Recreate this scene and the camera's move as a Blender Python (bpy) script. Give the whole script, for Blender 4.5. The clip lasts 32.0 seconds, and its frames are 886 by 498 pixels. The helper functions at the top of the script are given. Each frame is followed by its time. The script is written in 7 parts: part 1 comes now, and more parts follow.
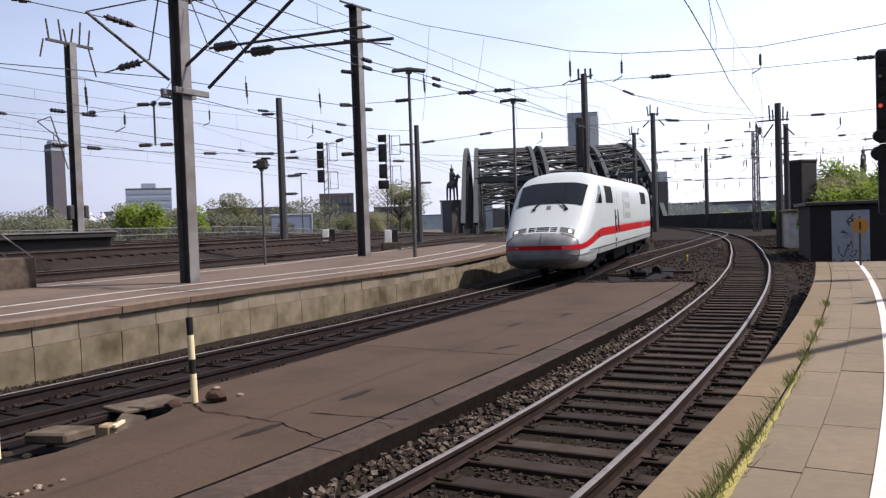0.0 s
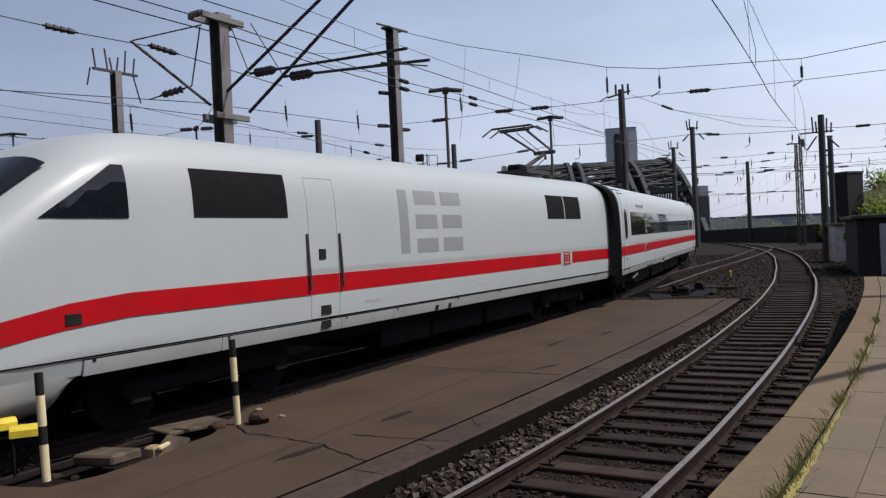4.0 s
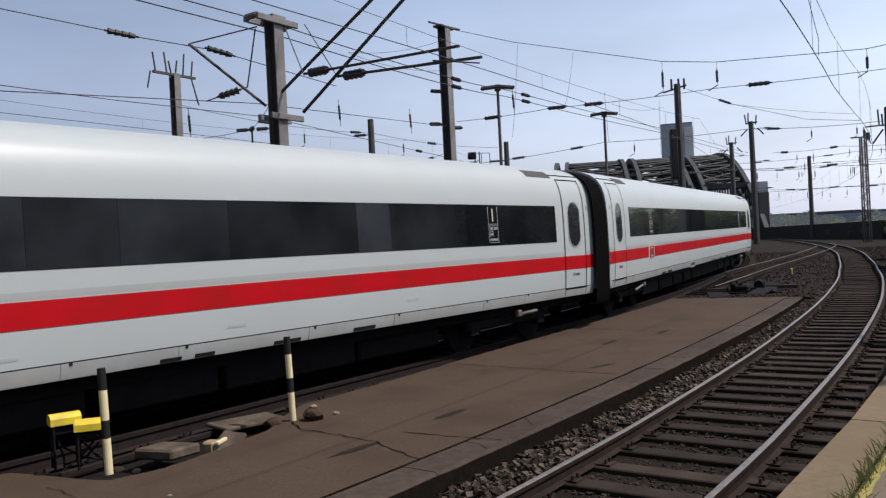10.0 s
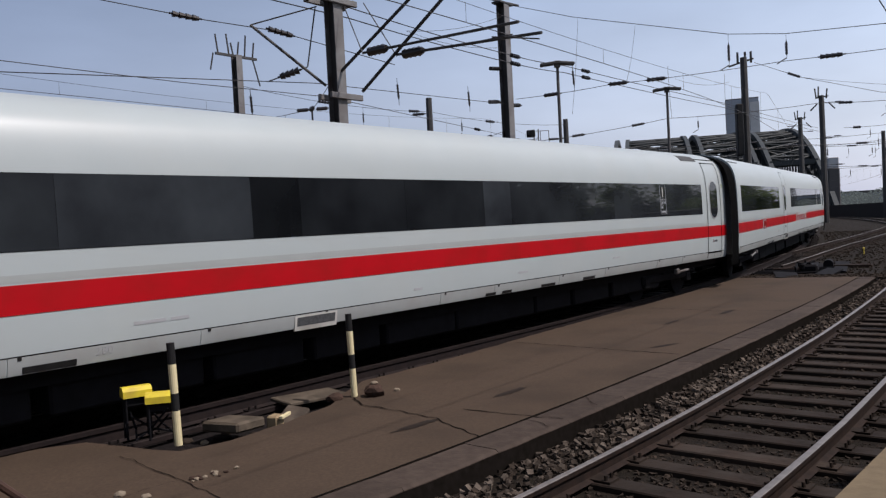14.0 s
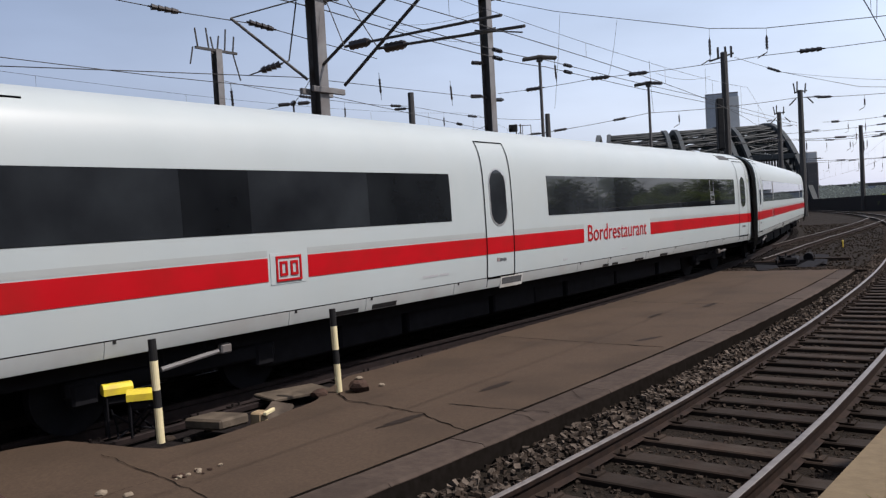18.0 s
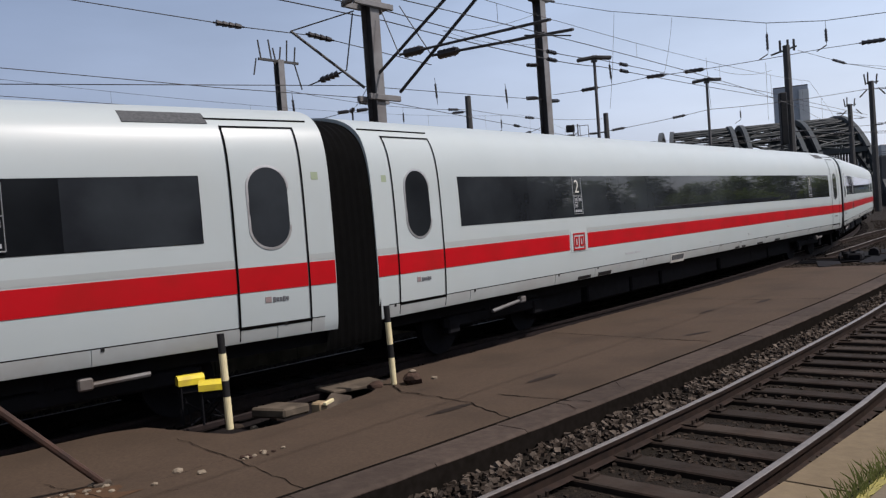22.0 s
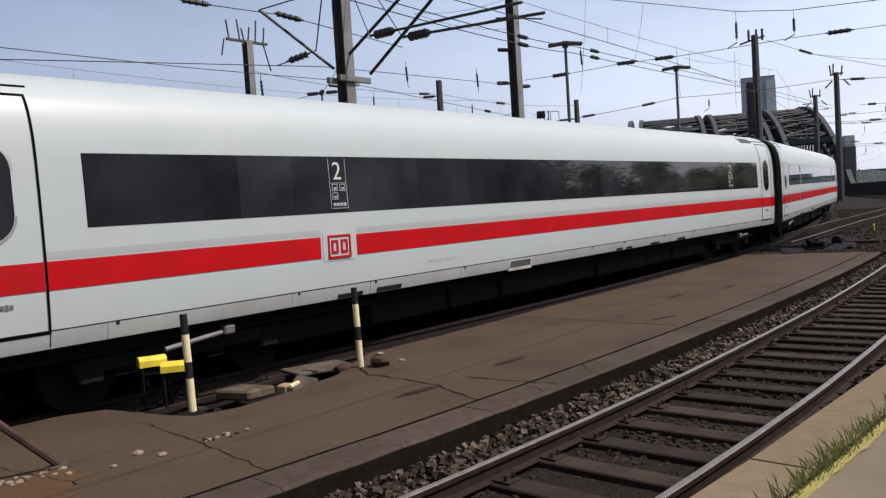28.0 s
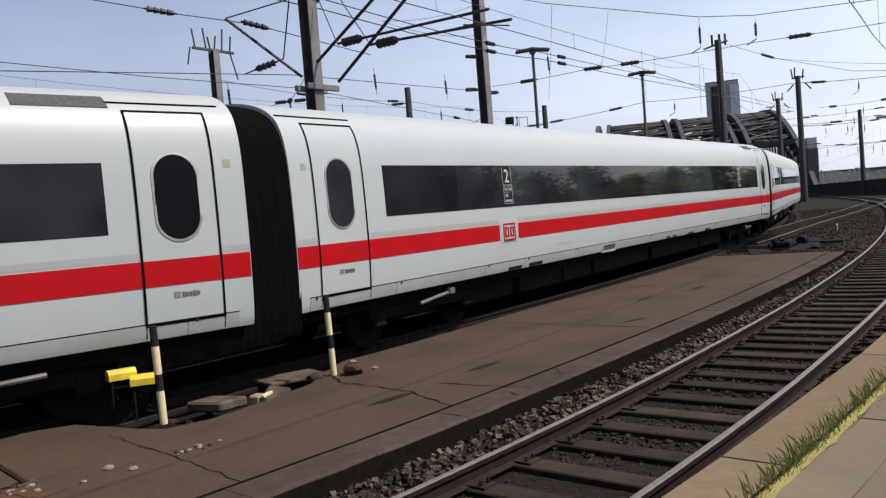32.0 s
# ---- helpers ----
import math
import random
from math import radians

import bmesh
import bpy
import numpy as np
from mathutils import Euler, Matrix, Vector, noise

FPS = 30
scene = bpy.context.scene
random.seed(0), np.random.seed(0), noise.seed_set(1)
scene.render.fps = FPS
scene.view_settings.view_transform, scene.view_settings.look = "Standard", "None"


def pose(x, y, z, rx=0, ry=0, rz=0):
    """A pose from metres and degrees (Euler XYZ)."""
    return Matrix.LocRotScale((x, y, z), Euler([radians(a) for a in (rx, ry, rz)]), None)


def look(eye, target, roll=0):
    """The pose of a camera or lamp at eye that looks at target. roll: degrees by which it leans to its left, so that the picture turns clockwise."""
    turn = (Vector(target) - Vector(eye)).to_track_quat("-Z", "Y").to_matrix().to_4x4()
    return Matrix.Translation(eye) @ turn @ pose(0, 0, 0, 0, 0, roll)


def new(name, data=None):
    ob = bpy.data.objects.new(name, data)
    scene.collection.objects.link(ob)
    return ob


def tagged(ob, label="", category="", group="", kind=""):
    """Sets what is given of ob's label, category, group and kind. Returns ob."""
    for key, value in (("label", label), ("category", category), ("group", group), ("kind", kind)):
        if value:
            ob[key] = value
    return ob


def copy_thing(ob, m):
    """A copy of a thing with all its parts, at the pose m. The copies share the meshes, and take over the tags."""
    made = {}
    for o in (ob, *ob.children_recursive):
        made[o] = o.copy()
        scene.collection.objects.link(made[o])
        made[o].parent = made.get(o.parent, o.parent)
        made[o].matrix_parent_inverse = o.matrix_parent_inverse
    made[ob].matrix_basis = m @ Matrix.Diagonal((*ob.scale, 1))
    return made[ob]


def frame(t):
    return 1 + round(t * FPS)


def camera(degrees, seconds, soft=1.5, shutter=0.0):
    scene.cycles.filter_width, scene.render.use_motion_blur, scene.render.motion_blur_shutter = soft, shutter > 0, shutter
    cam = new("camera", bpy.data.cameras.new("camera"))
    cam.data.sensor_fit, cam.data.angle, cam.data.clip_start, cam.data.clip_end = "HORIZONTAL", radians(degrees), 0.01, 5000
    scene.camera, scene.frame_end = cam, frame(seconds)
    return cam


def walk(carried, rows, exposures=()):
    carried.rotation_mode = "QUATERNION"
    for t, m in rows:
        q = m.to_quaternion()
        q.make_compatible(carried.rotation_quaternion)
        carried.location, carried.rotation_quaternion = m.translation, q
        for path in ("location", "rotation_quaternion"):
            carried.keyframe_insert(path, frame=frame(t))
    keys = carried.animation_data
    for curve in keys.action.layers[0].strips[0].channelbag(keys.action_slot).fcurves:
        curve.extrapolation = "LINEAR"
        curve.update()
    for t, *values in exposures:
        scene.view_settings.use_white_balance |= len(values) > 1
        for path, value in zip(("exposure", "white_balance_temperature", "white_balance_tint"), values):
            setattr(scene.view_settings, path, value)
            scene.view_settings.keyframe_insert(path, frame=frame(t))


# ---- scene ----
cam = camera(57.99, 32.0, soft=1.3)
PATH = [
    (0.0, pose(-0.000, -0.000, 2.120, 88.35, 1.96, 0.00)),
    (0.5, pose(0.041, -0.037, 2.132, 88.49, 2.16, 0.37)),
    (1.0, pose(0.034, -0.045, 2.143, 88.55, 2.27, 0.61)),
    (1.5, pose(0.037, -0.031, 2.150, 89.10, 2.69, 0.95)),
    (2.0, pose(0.027, -0.016, 2.147, 89.48, 2.62, 1.72)),
    (2.5, pose(0.025, -0.057, 2.138, 89.80, 2.74, 2.12)),
    (3.0, pose(0.033, -0.058, 2.146, 90.09, 2.55, 2.57)),
    (3.5, pose(0.004, -0.023, 2.149, 89.81, 2.51, 2.53)),
    (5.5, pose(0.002, 0.007, 2.170, 89.75, 3.38, 5.18)),
    (6.0, pose(-0.005, 0.028, 2.176, 89.56, 2.73, 6.10)),
    (6.5, pose(0.000, 0.004, 2.139, 89.31, 2.22, 6.05)),
    (7.0, pose(-0.008, 0.063, 2.158, 88.27, 2.84, 7.56)),
    (7.5, pose(-0.012, 0.023, 2.142, 88.49, 2.11, 5.36)),
    (8.0, pose(-0.013, 0.024, 2.165, 88.42, 1.76, 5.71)),
    (8.5, pose(-0.008, 0.030, 2.152, 88.77, 2.66, 6.68)),
    (9.0, pose(-0.010, 0.049, 2.147, 88.08, 3.30, 7.69)),
    (9.5, pose(-0.006, 0.064, 2.153, 88.62, 3.00, 6.85)),
    (10.0, pose(-0.004, 0.034, 2.147, 89.80, 2.89, 6.53)),
    (10.5, pose(-0.015, 0.039, 2.146, 89.28, 2.63, 7.05)),
    (11.0, pose(-0.001, 0.035, 2.149, 89.38, 2.59, 6.92)),
    (11.5, pose(-0.002, 0.025, 2.157, 89.77, 2.79, 6.63)),
    (12.0, pose(-0.026, 0.032, 2.160, 89.96, 3.05, 7.37)),
    (12.5, pose(-0.041, 0.033, 2.153, 89.99, 2.96, 9.72)),
    (13.0, pose(-0.026, 0.049, 2.144, 90.16, 3.00, 10.11)),
    (13.5, pose(-0.024, 0.039, 2.153, 89.35, 3.01, 10.26)),
    (14.0, pose(-0.034, 0.055, 2.134, 88.51, 2.95, 10.68)),
    (14.5, pose(-0.037, 0.054, 2.136, 88.10, 3.06, 10.92)),
    (16.5, pose(-0.033, 0.078, 2.100, 87.35, 3.75, 11.86)),
    (17.0, pose(-0.049, 0.104, 2.108, 86.91, 2.48, 10.06)),
    (17.5, pose(-0.056, 0.086, 2.125, 88.18, 2.95, 8.77)),
    (18.0, pose(-0.076, 0.110, 2.118, 88.10, 3.17, 9.40)),
    (18.5, pose(-0.063, 0.111, 2.135, 88.66, 3.64, 10.43)),
    (19.0, pose(-0.062, 0.109, 2.138, 88.95, 3.77, 10.15)),
    (19.5, pose(-0.042, 0.098, 2.132, 89.57, 3.86, 9.48)),
    (20.0, pose(-0.029, 0.071, 2.137, 90.20, 3.46, 9.29)),
    (20.5, pose(0.039, 0.041, 2.149, 89.63, 4.85, 9.84)),
    (21.0, pose(0.050, -0.111, 2.162, 89.81, 4.65, 9.92)),
    (21.5, pose(0.127, -0.239, 2.155, 89.85, 3.22, 10.31)),
    (22.0, pose(0.204, -0.367, 2.080, 88.55, 4.15, 13.84)),
    (22.5, pose(0.250, -0.423, 2.096, 89.51, 2.80, 15.82)),
    (23.0, pose(0.293, -0.402, 2.116, 88.70, 3.75, 15.08)),
    (23.5, pose(0.240, -0.434, 2.087, 89.54, 3.31, 15.13)),
    (24.0, pose(0.209, -0.457, 2.040, 87.81, 3.52, 17.79)),
    (24.5, pose(0.248, -0.437, 2.077, 87.87, 3.84, 17.62)),
    (26.5, pose(0.184, -0.281, 2.020, 87.46, 3.85, 17.26)),
    (27.0, pose(0.221, -0.226, 2.018, 86.85, 4.22, 13.32)),
    (27.5, pose(0.206, -0.246, 2.021, 87.12, 3.52, 10.58)),
    (28.0, pose(0.198, -0.276, 2.021, 87.40, 3.61, 11.70)),
    (28.5, pose(0.196, -0.246, 2.006, 87.81, 3.36, 12.05)),
    (29.0, pose(0.202, -0.210, 2.003, 87.84, 3.65, 11.51)),
    (29.5, pose(0.201, -0.231, 2.020, 87.99, 3.79, 9.51)),
    (30.0, pose(0.211, -0.284, 2.015, 88.14, 3.80, 9.85)),
    (30.5, pose(0.202, -0.259, 2.008, 87.58, 3.76, 9.70)),
    (31.0, pose(0.215, -0.261, 2.015, 87.55, 4.11, 9.55)),
    (31.5, pose(0.230, -0.251, 2.023, 87.78, 4.50, 9.45)),
    (32.0, pose(0.198, -0.288, 2.017, 87.73, 4.50, 9.60)),
]
EXPOSURES = [(0.0, 0.54, 6950, 22), (1.0, 0.32, 6950, 22), (2.0, 0.08, 6950, 19), (3.0, -0.14, 6800, 19), (3.5, -0.16, 6800, 19), (6.0, -0.14, 6800, 18), (7.0, -0.12, 6800, 18), (9.0, 0.12, 6850, 18), (10.0, 0.03, 6820, 18), (12.0, 0.01, 6800, 18), (14.0, -0.16, 6750, 19), (17.0, 0.15, 6850, 18), (19.0, 0.02, 6820, 18), (20.0, -0.02, 6800, 18), (22.0, -0.05, 6800, 18), (24.0, -0.07, 6750, 19), (27.0, 0.12, 7000, 19), (29.0, 0.18, 7000, 19), (32.0, 0.18, 7000, 19)]
walk(cam, PATH, EXPOSURES)

# ---- world and sun ----
SUN_AZ, SUN_EL = 94.0, 54.0  # degrees clockwise from +y, and above the horizon
SUN_DIR = (math.sin(radians(SUN_AZ)) * math.cos(radians(SUN_EL)), math.cos(radians(SUN_AZ)) * math.cos(radians(SUN_EL)), math.sin(radians(SUN_EL)))
world = bpy.data.worlds.new("sky")
scene.world = world
world.use_nodes = True
wn = world.node_tree
sky = wn.nodes.new("ShaderNodeTexSky")
sky.sky_type, sky.sun_disc = "NISHITA", False
sky.sun_elevation, sky.sun_rotation = radians(SUN_EL), radians(SUN_AZ)
sky.air_density, sky.dust_density, sky.ozone_density = 1.0, 1.5, 1.8
# a milky haze over the blue sky, thicker towards the horizon
haze = wn.nodes.new("ShaderNodeMix")
haze.data_type = "RGBA"
height = wn.nodes.new("ShaderNodeSeparateXYZ")
sky_way = wn.nodes.new("ShaderNodeTexCoord").outputs["Generated"]
wn.links.new(sky_way, height.inputs[0])
low_sky = wn.nodes.new("ShaderNodeMapRange")
low_sky.inputs["From Max"].default_value = 0.3
low_sky.inputs["To Min"].default_value, low_sky.inputs["To Max"].default_value = 0.8, 0.22
wn.links.new(height.outputs["Z"], low_sky.inputs["Value"])
wn.links.new(low_sky.outputs["Result"], haze.inputs[0])
wn.links.new(sky.outputs["Color"], haze.inputs[6])
haze.inputs[7].default_value = (3.9, 4.6, 6.4, 1)
# the haze brightens and whitens towards the sun, and thin veils of cloud lie in it
facing = wn.nodes.new("ShaderNodeVectorMath")
facing.operation = "DOT_PRODUCT"
wn.links.new(sky_way, facing.inputs[0])
facing.inputs[1].default_value = SUN_DIR
glare = wn.nodes.new("ShaderNodeMapRange")
glare.inputs["From Min"].default_value, glare.inputs["From Max"].default_value = -0.6, 0.6
wn.links.new(facing.outputs["Value"], glare.inputs["Value"])
tint = wn.nodes.new("ShaderNodeMix")
tint.data_type = "RGBA"
wn.links.new(glare.outputs["Result"], tint.inputs[0])
tint.inputs[6].default_value, tint.inputs[7].default_value = (0.28, 0.320, 0.392, 1), (1.66, 1.61, 1.43, 1)
stretch = wn.nodes.new("ShaderNodeMapping")
stretch.inputs["Scale"].default_value = (2.0, 2.0, 7.0)
wn.links.new(sky_way, stretch.inputs["Vector"])
veil = wn.nodes.new("ShaderNodeTexNoise")
veil.inputs["Scale"].default_value, veil.inputs["Detail"].default_value = 1.6, 7.0
wn.links.new(stretch.outputs["Vector"], veil.inputs["Vector"])
thin = wn.nodes.new("ShaderNodeMapRange")
thin.inputs["From Min"].default_value, thin.inputs["From Max"].default_value = 0.35, 0.75
thin.inputs["To Min"].default_value, thin.inputs["To Max"].default_value = 0.95, 1.13
wn.links.new(veil.outputs["Fac"], thin.inputs["Value"])
veiled = wn.nodes.new("ShaderNodeVectorMath")
veiled.operation = "SCALE"
wn.links.new(tint.outputs[2], veiled.inputs[0])
wn.links.new(thin.outputs["Result"], veiled.inputs["Scale"])
bright = wn.nodes.new("ShaderNodeVectorMath")
bright.operation = "MULTIPLY"
wn.links.new(haze.outputs[2], bright.inputs[0])
wn.links.new(veiled.outputs["Vector"], bright.inputs[1])
# the sky deepens overhead
deep = wn.nodes.new("ShaderNodeMapRange")
deep.inputs["From Min"].default_value, deep.inputs["From Max"].default_value = 0.36, 0.72
deep.inputs["To Min"].default_value, deep.inputs["To Max"].default_value = 1.0, 0.42
wn.links.new(height.outputs["Z"], deep.inputs["Value"])
overhead = wn.nodes.new("ShaderNodeVectorMath")
overhead.operation = "SCALE"
wn.links.new(bright.outputs["Vector"], overhead.inputs[0])
wn.links.new(deep.outputs["Result"], overhead.inputs["Scale"])
wn.links.new(overhead.outputs["Vector"], wn.nodes["Background"].inputs["Color"])
wn.nodes["Background"].inputs["Strength"].default_value = 0.15
sun_lamp = bpy.data.lights.new("sun", "SUN")
sun_lamp.energy, sun_lamp.angle, sun_lamp.color = 4.8, radians(0.8), (1.0, 0.99, 0.955)
sun = new("sun", sun_lamp)
sun.matrix_world = look(Vector(SUN_DIR) * 300, (0, 0, 0))


# ---- materials ----
def mat(name, a, b=None, rough=0.7, scale=6.0, detail=None, bump=0.0, metal=0.0, spec=0.5, stain=None, stain_scale=0.4, vary=0.0, bump_scale=None, stain_amount=1.0):
    """A node material: grain between the colours a and b at one scale, large stains at another, relief, and variety from piece to piece."""
    m = bpy.data.materials.new(name)
    m.use_nodes = True
    nt = m.node_tree
    bsdf = nt.nodes["Principled BSDF"]
    bsdf.inputs["Roughness"].default_value = rough
    bsdf.inputs["Metallic"].default_value = metal
    bsdf.inputs["Specular IOR Level"].default_value = spec
    co = nt.nodes.new("ShaderNodeTexCoord").outputs["Object"]
    if b is None:
        b = tuple(v * 0.8 for v in a)

    def noise_tex(sc, det=5.0):
        n = nt.nodes.new("ShaderNodeTexNoise")
        n.inputs["Scale"].default_value, n.inputs["Detail"].default_value = sc, det
        nt.links.new(co, n.inputs["Vector"])
        return n.outputs["Fac"]

    def mix(fac, c1, c2):
        x = nt.nodes.new("ShaderNodeMix")
        x.data_type = "RGBA"
        if isinstance(fac, float):
            x.inputs[0].default_value = fac
        else:
            nt.links.new(fac, x.inputs[0])
        for sock, c in ((x.inputs[6], c1), (x.inputs[7], c2)):
            if isinstance(c, tuple):
                sock.default_value = (*c, 1)
            else:
                nt.links.new(c, sock)
        return x.outputs[2]

    def ramp(fac, lo, hi, top=1.0):
        r = nt.nodes.new("ShaderNodeMapRange")
        r.inputs["From Min"].default_value, r.inputs["From Max"].default_value = lo, hi
        r.inputs["To Max"].default_value = top
        nt.links.new(fac, r.inputs["Value"])
        return r.outputs["Result"]

    grain = noise_tex(scale)
    col = mix(ramp(grain, 0.3, 0.7), a, b)
    if stain:
        col = mix(ramp(noise_tex(stain_scale, 6.0), 0.45, 0.72, stain_amount), col, stain)
    if vary:
        info = nt.nodes.new("ShaderNodeObjectInfo")
        hsv = nt.nodes.new("ShaderNodeHueSaturation")
        nt.links.new(col, hsv.inputs["Color"])
        r = nt.nodes.new("ShaderNodeMapRange")
        r.inputs["To Min"].default_value, r.inputs["To Max"].default_value = 1 - vary, 1 + vary
        nt.links.new(info.outputs["Random"], r.inputs["Value"])
        nt.links.new(r.outputs["Result"], hsv.inputs["Value"])
        col = hsv.outputs["Color"]
    nt.links.new(col, bsdf.inputs["Base Color"])
    if bump:
        bp = nt.nodes.new("ShaderNodeBump")
        bp.inputs["Strength"].default_value, bp.inputs["Distance"].default_value = 1.0, bump
        nt.links.new(noise_tex(bump_scale or scale * 2.5), bp.inputs["Height"])
        nt.links.new(bp.outputs["Normal"], bsdf.inputs["Normal"])
    return m


def glow(name, c, strength):
    m = mat(name, c, c)
    bsdf = m.node_tree.nodes["Principled BSDF"]
    bsdf.inputs["Emission Color"].default_value, bsdf.inputs["Emission Strength"].default_value = (*c, 1), strength
    return m


def leafy(m):
    """Let light through leaves, so that they glow against the sun."""
    nt = m.node_tree
    bsdf = nt.nodes["Principled BSDF"]
    tr = nt.nodes.new("ShaderNodeBsdfTranslucent")
    mx = nt.nodes.new("ShaderNodeMixShader")
    src = bsdf.inputs["Base Color"].links[0].from_socket
    nt.links.new(src, tr.inputs["Color"])
    mx.inputs[0].default_value = 0.5
    nt.links.new(bsdf.outputs[0], mx.inputs[1])
    nt.links.new(tr.outputs[0], mx.inputs[2])
    nt.links.new(mx.outputs[0], nt.nodes["Material Output"].inputs["Surface"])
    return m


WHITE = mat("train_white", (0.352, 0.396, 0.403), (0.334, 0.378, 0.385), rough=0.42, spec=0.3, scale=1.2, stain=(0.355, 0.378, 0.366), stain_scale=0.8, stain_amount=0.35)
WHITE.node_tree.nodes["Principled BSDF"].inputs["Coat Weight"].default_value = 0.12
WHITE.node_tree.nodes["Principled BSDF"].inputs["Coat Roughness"].default_value = 0.3
SKIRT = mat("skirt_white", (0.320, 0.346, 0.346), (0.287, 0.309, 0.307), rough=0.35, scale=3.0, stain=(0.27, 0.262, 0.250), stain_scale=1.7, stain_amount=0.5)
RED = mat("stripe_red", (0.400, 0.006, 0.011), (0.360, 0.005, 0.009), rough=0.3, scale=2.0, spec=0.3, stain=(0.24, 0.012, 0.010), stain_scale=1.3, stain_amount=0.6)
LABELPINK = mat("faded_red_label", (0.22, 0.17, 0.17), (0.19, 0.14, 0.14), rough=0.5)
LABELGREEN = mat("faded_green_mark", (0.25, 0.30, 0.20), (0.22, 0.27, 0.18), rough=0.5)
PALE = mat("pale_grey_band", (0.306, 0.331, 0.328), (0.285, 0.311, 0.306), rough=0.3, scale=2.0)
LETTER = mat("letter_grey", (0.33, 0.345, 0.36), (0.31, 0.32, 0.335), rough=0.35)
NAMEGREY = mat("name_dark_grey", (0.10, 0.105, 0.115), (0.085, 0.09, 0.10), rough=0.4)
MARKGREY = mat("mark_grey", (0.225, 0.24, 0.25), (0.21, 0.225, 0.235), rough=0.35)
GLASS = mat("train_glass", (0.022, 0.026, 0.030), (0.007, 0.008, 0.010), rough=0.03, scale=0.9, spec=0.2, vary=0.6)
SCREEN = mat("windscreen_glass", (0.008, 0.011, 0.014), (0.005, 0.007, 0.010), rough=0.05, spec=0.32)
LAMPCOVER = mat("lamp_cover_glass", (0.10, 0.105, 0.11), (0.07, 0.075, 0.08), rough=0.08, spec=0.5)
RUBBER = mat("black_rubber", (0.002, 0.002, 0.002), (0.003, 0.003, 0.003), rough=0.85, scale=8, bump=0.004, spec=0.03)
UNDER = mat("underframe_black", (0.007, 0.007, 0.009), (0.004, 0.004, 0.005), rough=0.8, scale=5, bump=0.004, spec=0.12)
CHROME = mat("dull_alloy", (0.55, 0.55, 0.55), (0.42, 0.42, 0.42), rough=0.4, metal=0.8)
BLACK = mat("black_paint", (0.012, 0.012, 0.013), (0.02, 0.02, 0.02), rough=0.5, spec=0.12)
RAILTOP = mat("worn_rail_head", (0.25, 0.228, 0.212), (0.165, 0.147, 0.134), rough=0.5, metal=0.6, scale=9)
RAILRUST = mat("rusty_rail", (0.027, 0.017, 0.013), (0.013, 0.009, 0.008), rough=0.8, scale=9, bump=0.002, spec=0.12)
RAILDARK = mat("dark_brown_rail", (0.020, 0.014, 0.013), (0.012, 0.009, 0.009), rough=0.7, scale=9, bump=0.002, spec=0.12)
SLEEPERDARK = mat("dark_timber_sleeper", (0.014, 0.011, 0.010), (0.008, 0.006, 0.006), rough=0.85, scale=7, bump=0.006, vary=0.3, spec=0.1)
SLEEPER = mat("old_timber_sleeper", (0.033, 0.023, 0.018), (0.017, 0.012, 0.009), rough=0.85, scale=7, bump=0.006, vary=0.35, stain=(0.036, 0.029, 0.024), stain_scale=3, spec=0.12)
BALLAST = mat("ballast_ground", (0.020, 0.015, 0.011), (0.009, 0.007, 0.006), rough=0.95, scale=16, bump=0.03, stain=(0.011, 0.009, 0.006), stain_scale=0.5, spec=0.12)
STONE = mat("ballast_stone", (0.040, 0.029, 0.022), (0.018, 0.014, 0.011), rough=0.9, scale=5, bump=0.004, spec=0.12)
BALLASTDARK = mat("near_black_ballast", (0.014, 0.011, 0.011), (0.007, 0.006, 0.006), rough=0.9, scale=14, bump=0.03, spec=0.1)
STONELIGHT = mat("pale_ballast_stone", (0.115, 0.092, 0.074), (0.034, 0.026, 0.021), rough=0.9, scale=5, bump=0.004, spec=0.12)
# body white with dirt stains, darkened for the nose front's shade
NOSE = mat("shaded_dirty_nose", (0.170, 0.182, 0.187), (0.135, 0.144, 0.148), rough=0.35, scale=4, stain=(0.088, 0.089, 0.087), stain_scale=2.5, stain_amount=0.8)
STATION = mat("added_dark_wall", (0.025, 0.024, 0.022), (0.018, 0.017, 0.016), rough=0.8, scale=0.3)
GRAVEL = mat("brown_gravel_bank", (0.036, 0.026, 0.021), (0.009, 0.007, 0.006), rough=0.95, scale=7, bump=0.05, stain=(0.012, 0.009, 0.007), stain_scale=0.35, spec=0.12, bump_scale=9)
GRILLE = mat("grey_grille", (0.09, 0.094, 0.098), (0.055, 0.058, 0.061), rough=0.9, scale=30, spec=0.1)
ASPHALT = mat("brown_asphalt", (0.067, 0.047, 0.033), (0.049, 0.034, 0.024), rough=0.85, scale=34, bump=0.0015, stain=(0.036, 0.026, 0.019), stain_scale=0.7, stain_amount=0.8, spec=0.12)
KERB = mat("weathered_kerb", (0.056, 0.042, 0.034), (0.038, 0.028, 0.023), rough=0.85, scale=9, bump=0.004, vary=0.2, spec=0.12)
MOSSWALL = mat("mossy_concrete_foot", (0.165, 0.140, 0.098), (0.108, 0.091, 0.062), rough=0.9, scale=3, bump=0.006, stain=(0.052, 0.043, 0.025), stain_scale=1.3, vary=0.12, spec=0.12)
REDPATCH = mat("reddish_asphalt_patch", (0.080, 0.046, 0.026), (0.060, 0.034, 0.020), rough=0.9, scale=20, spec=0.12)
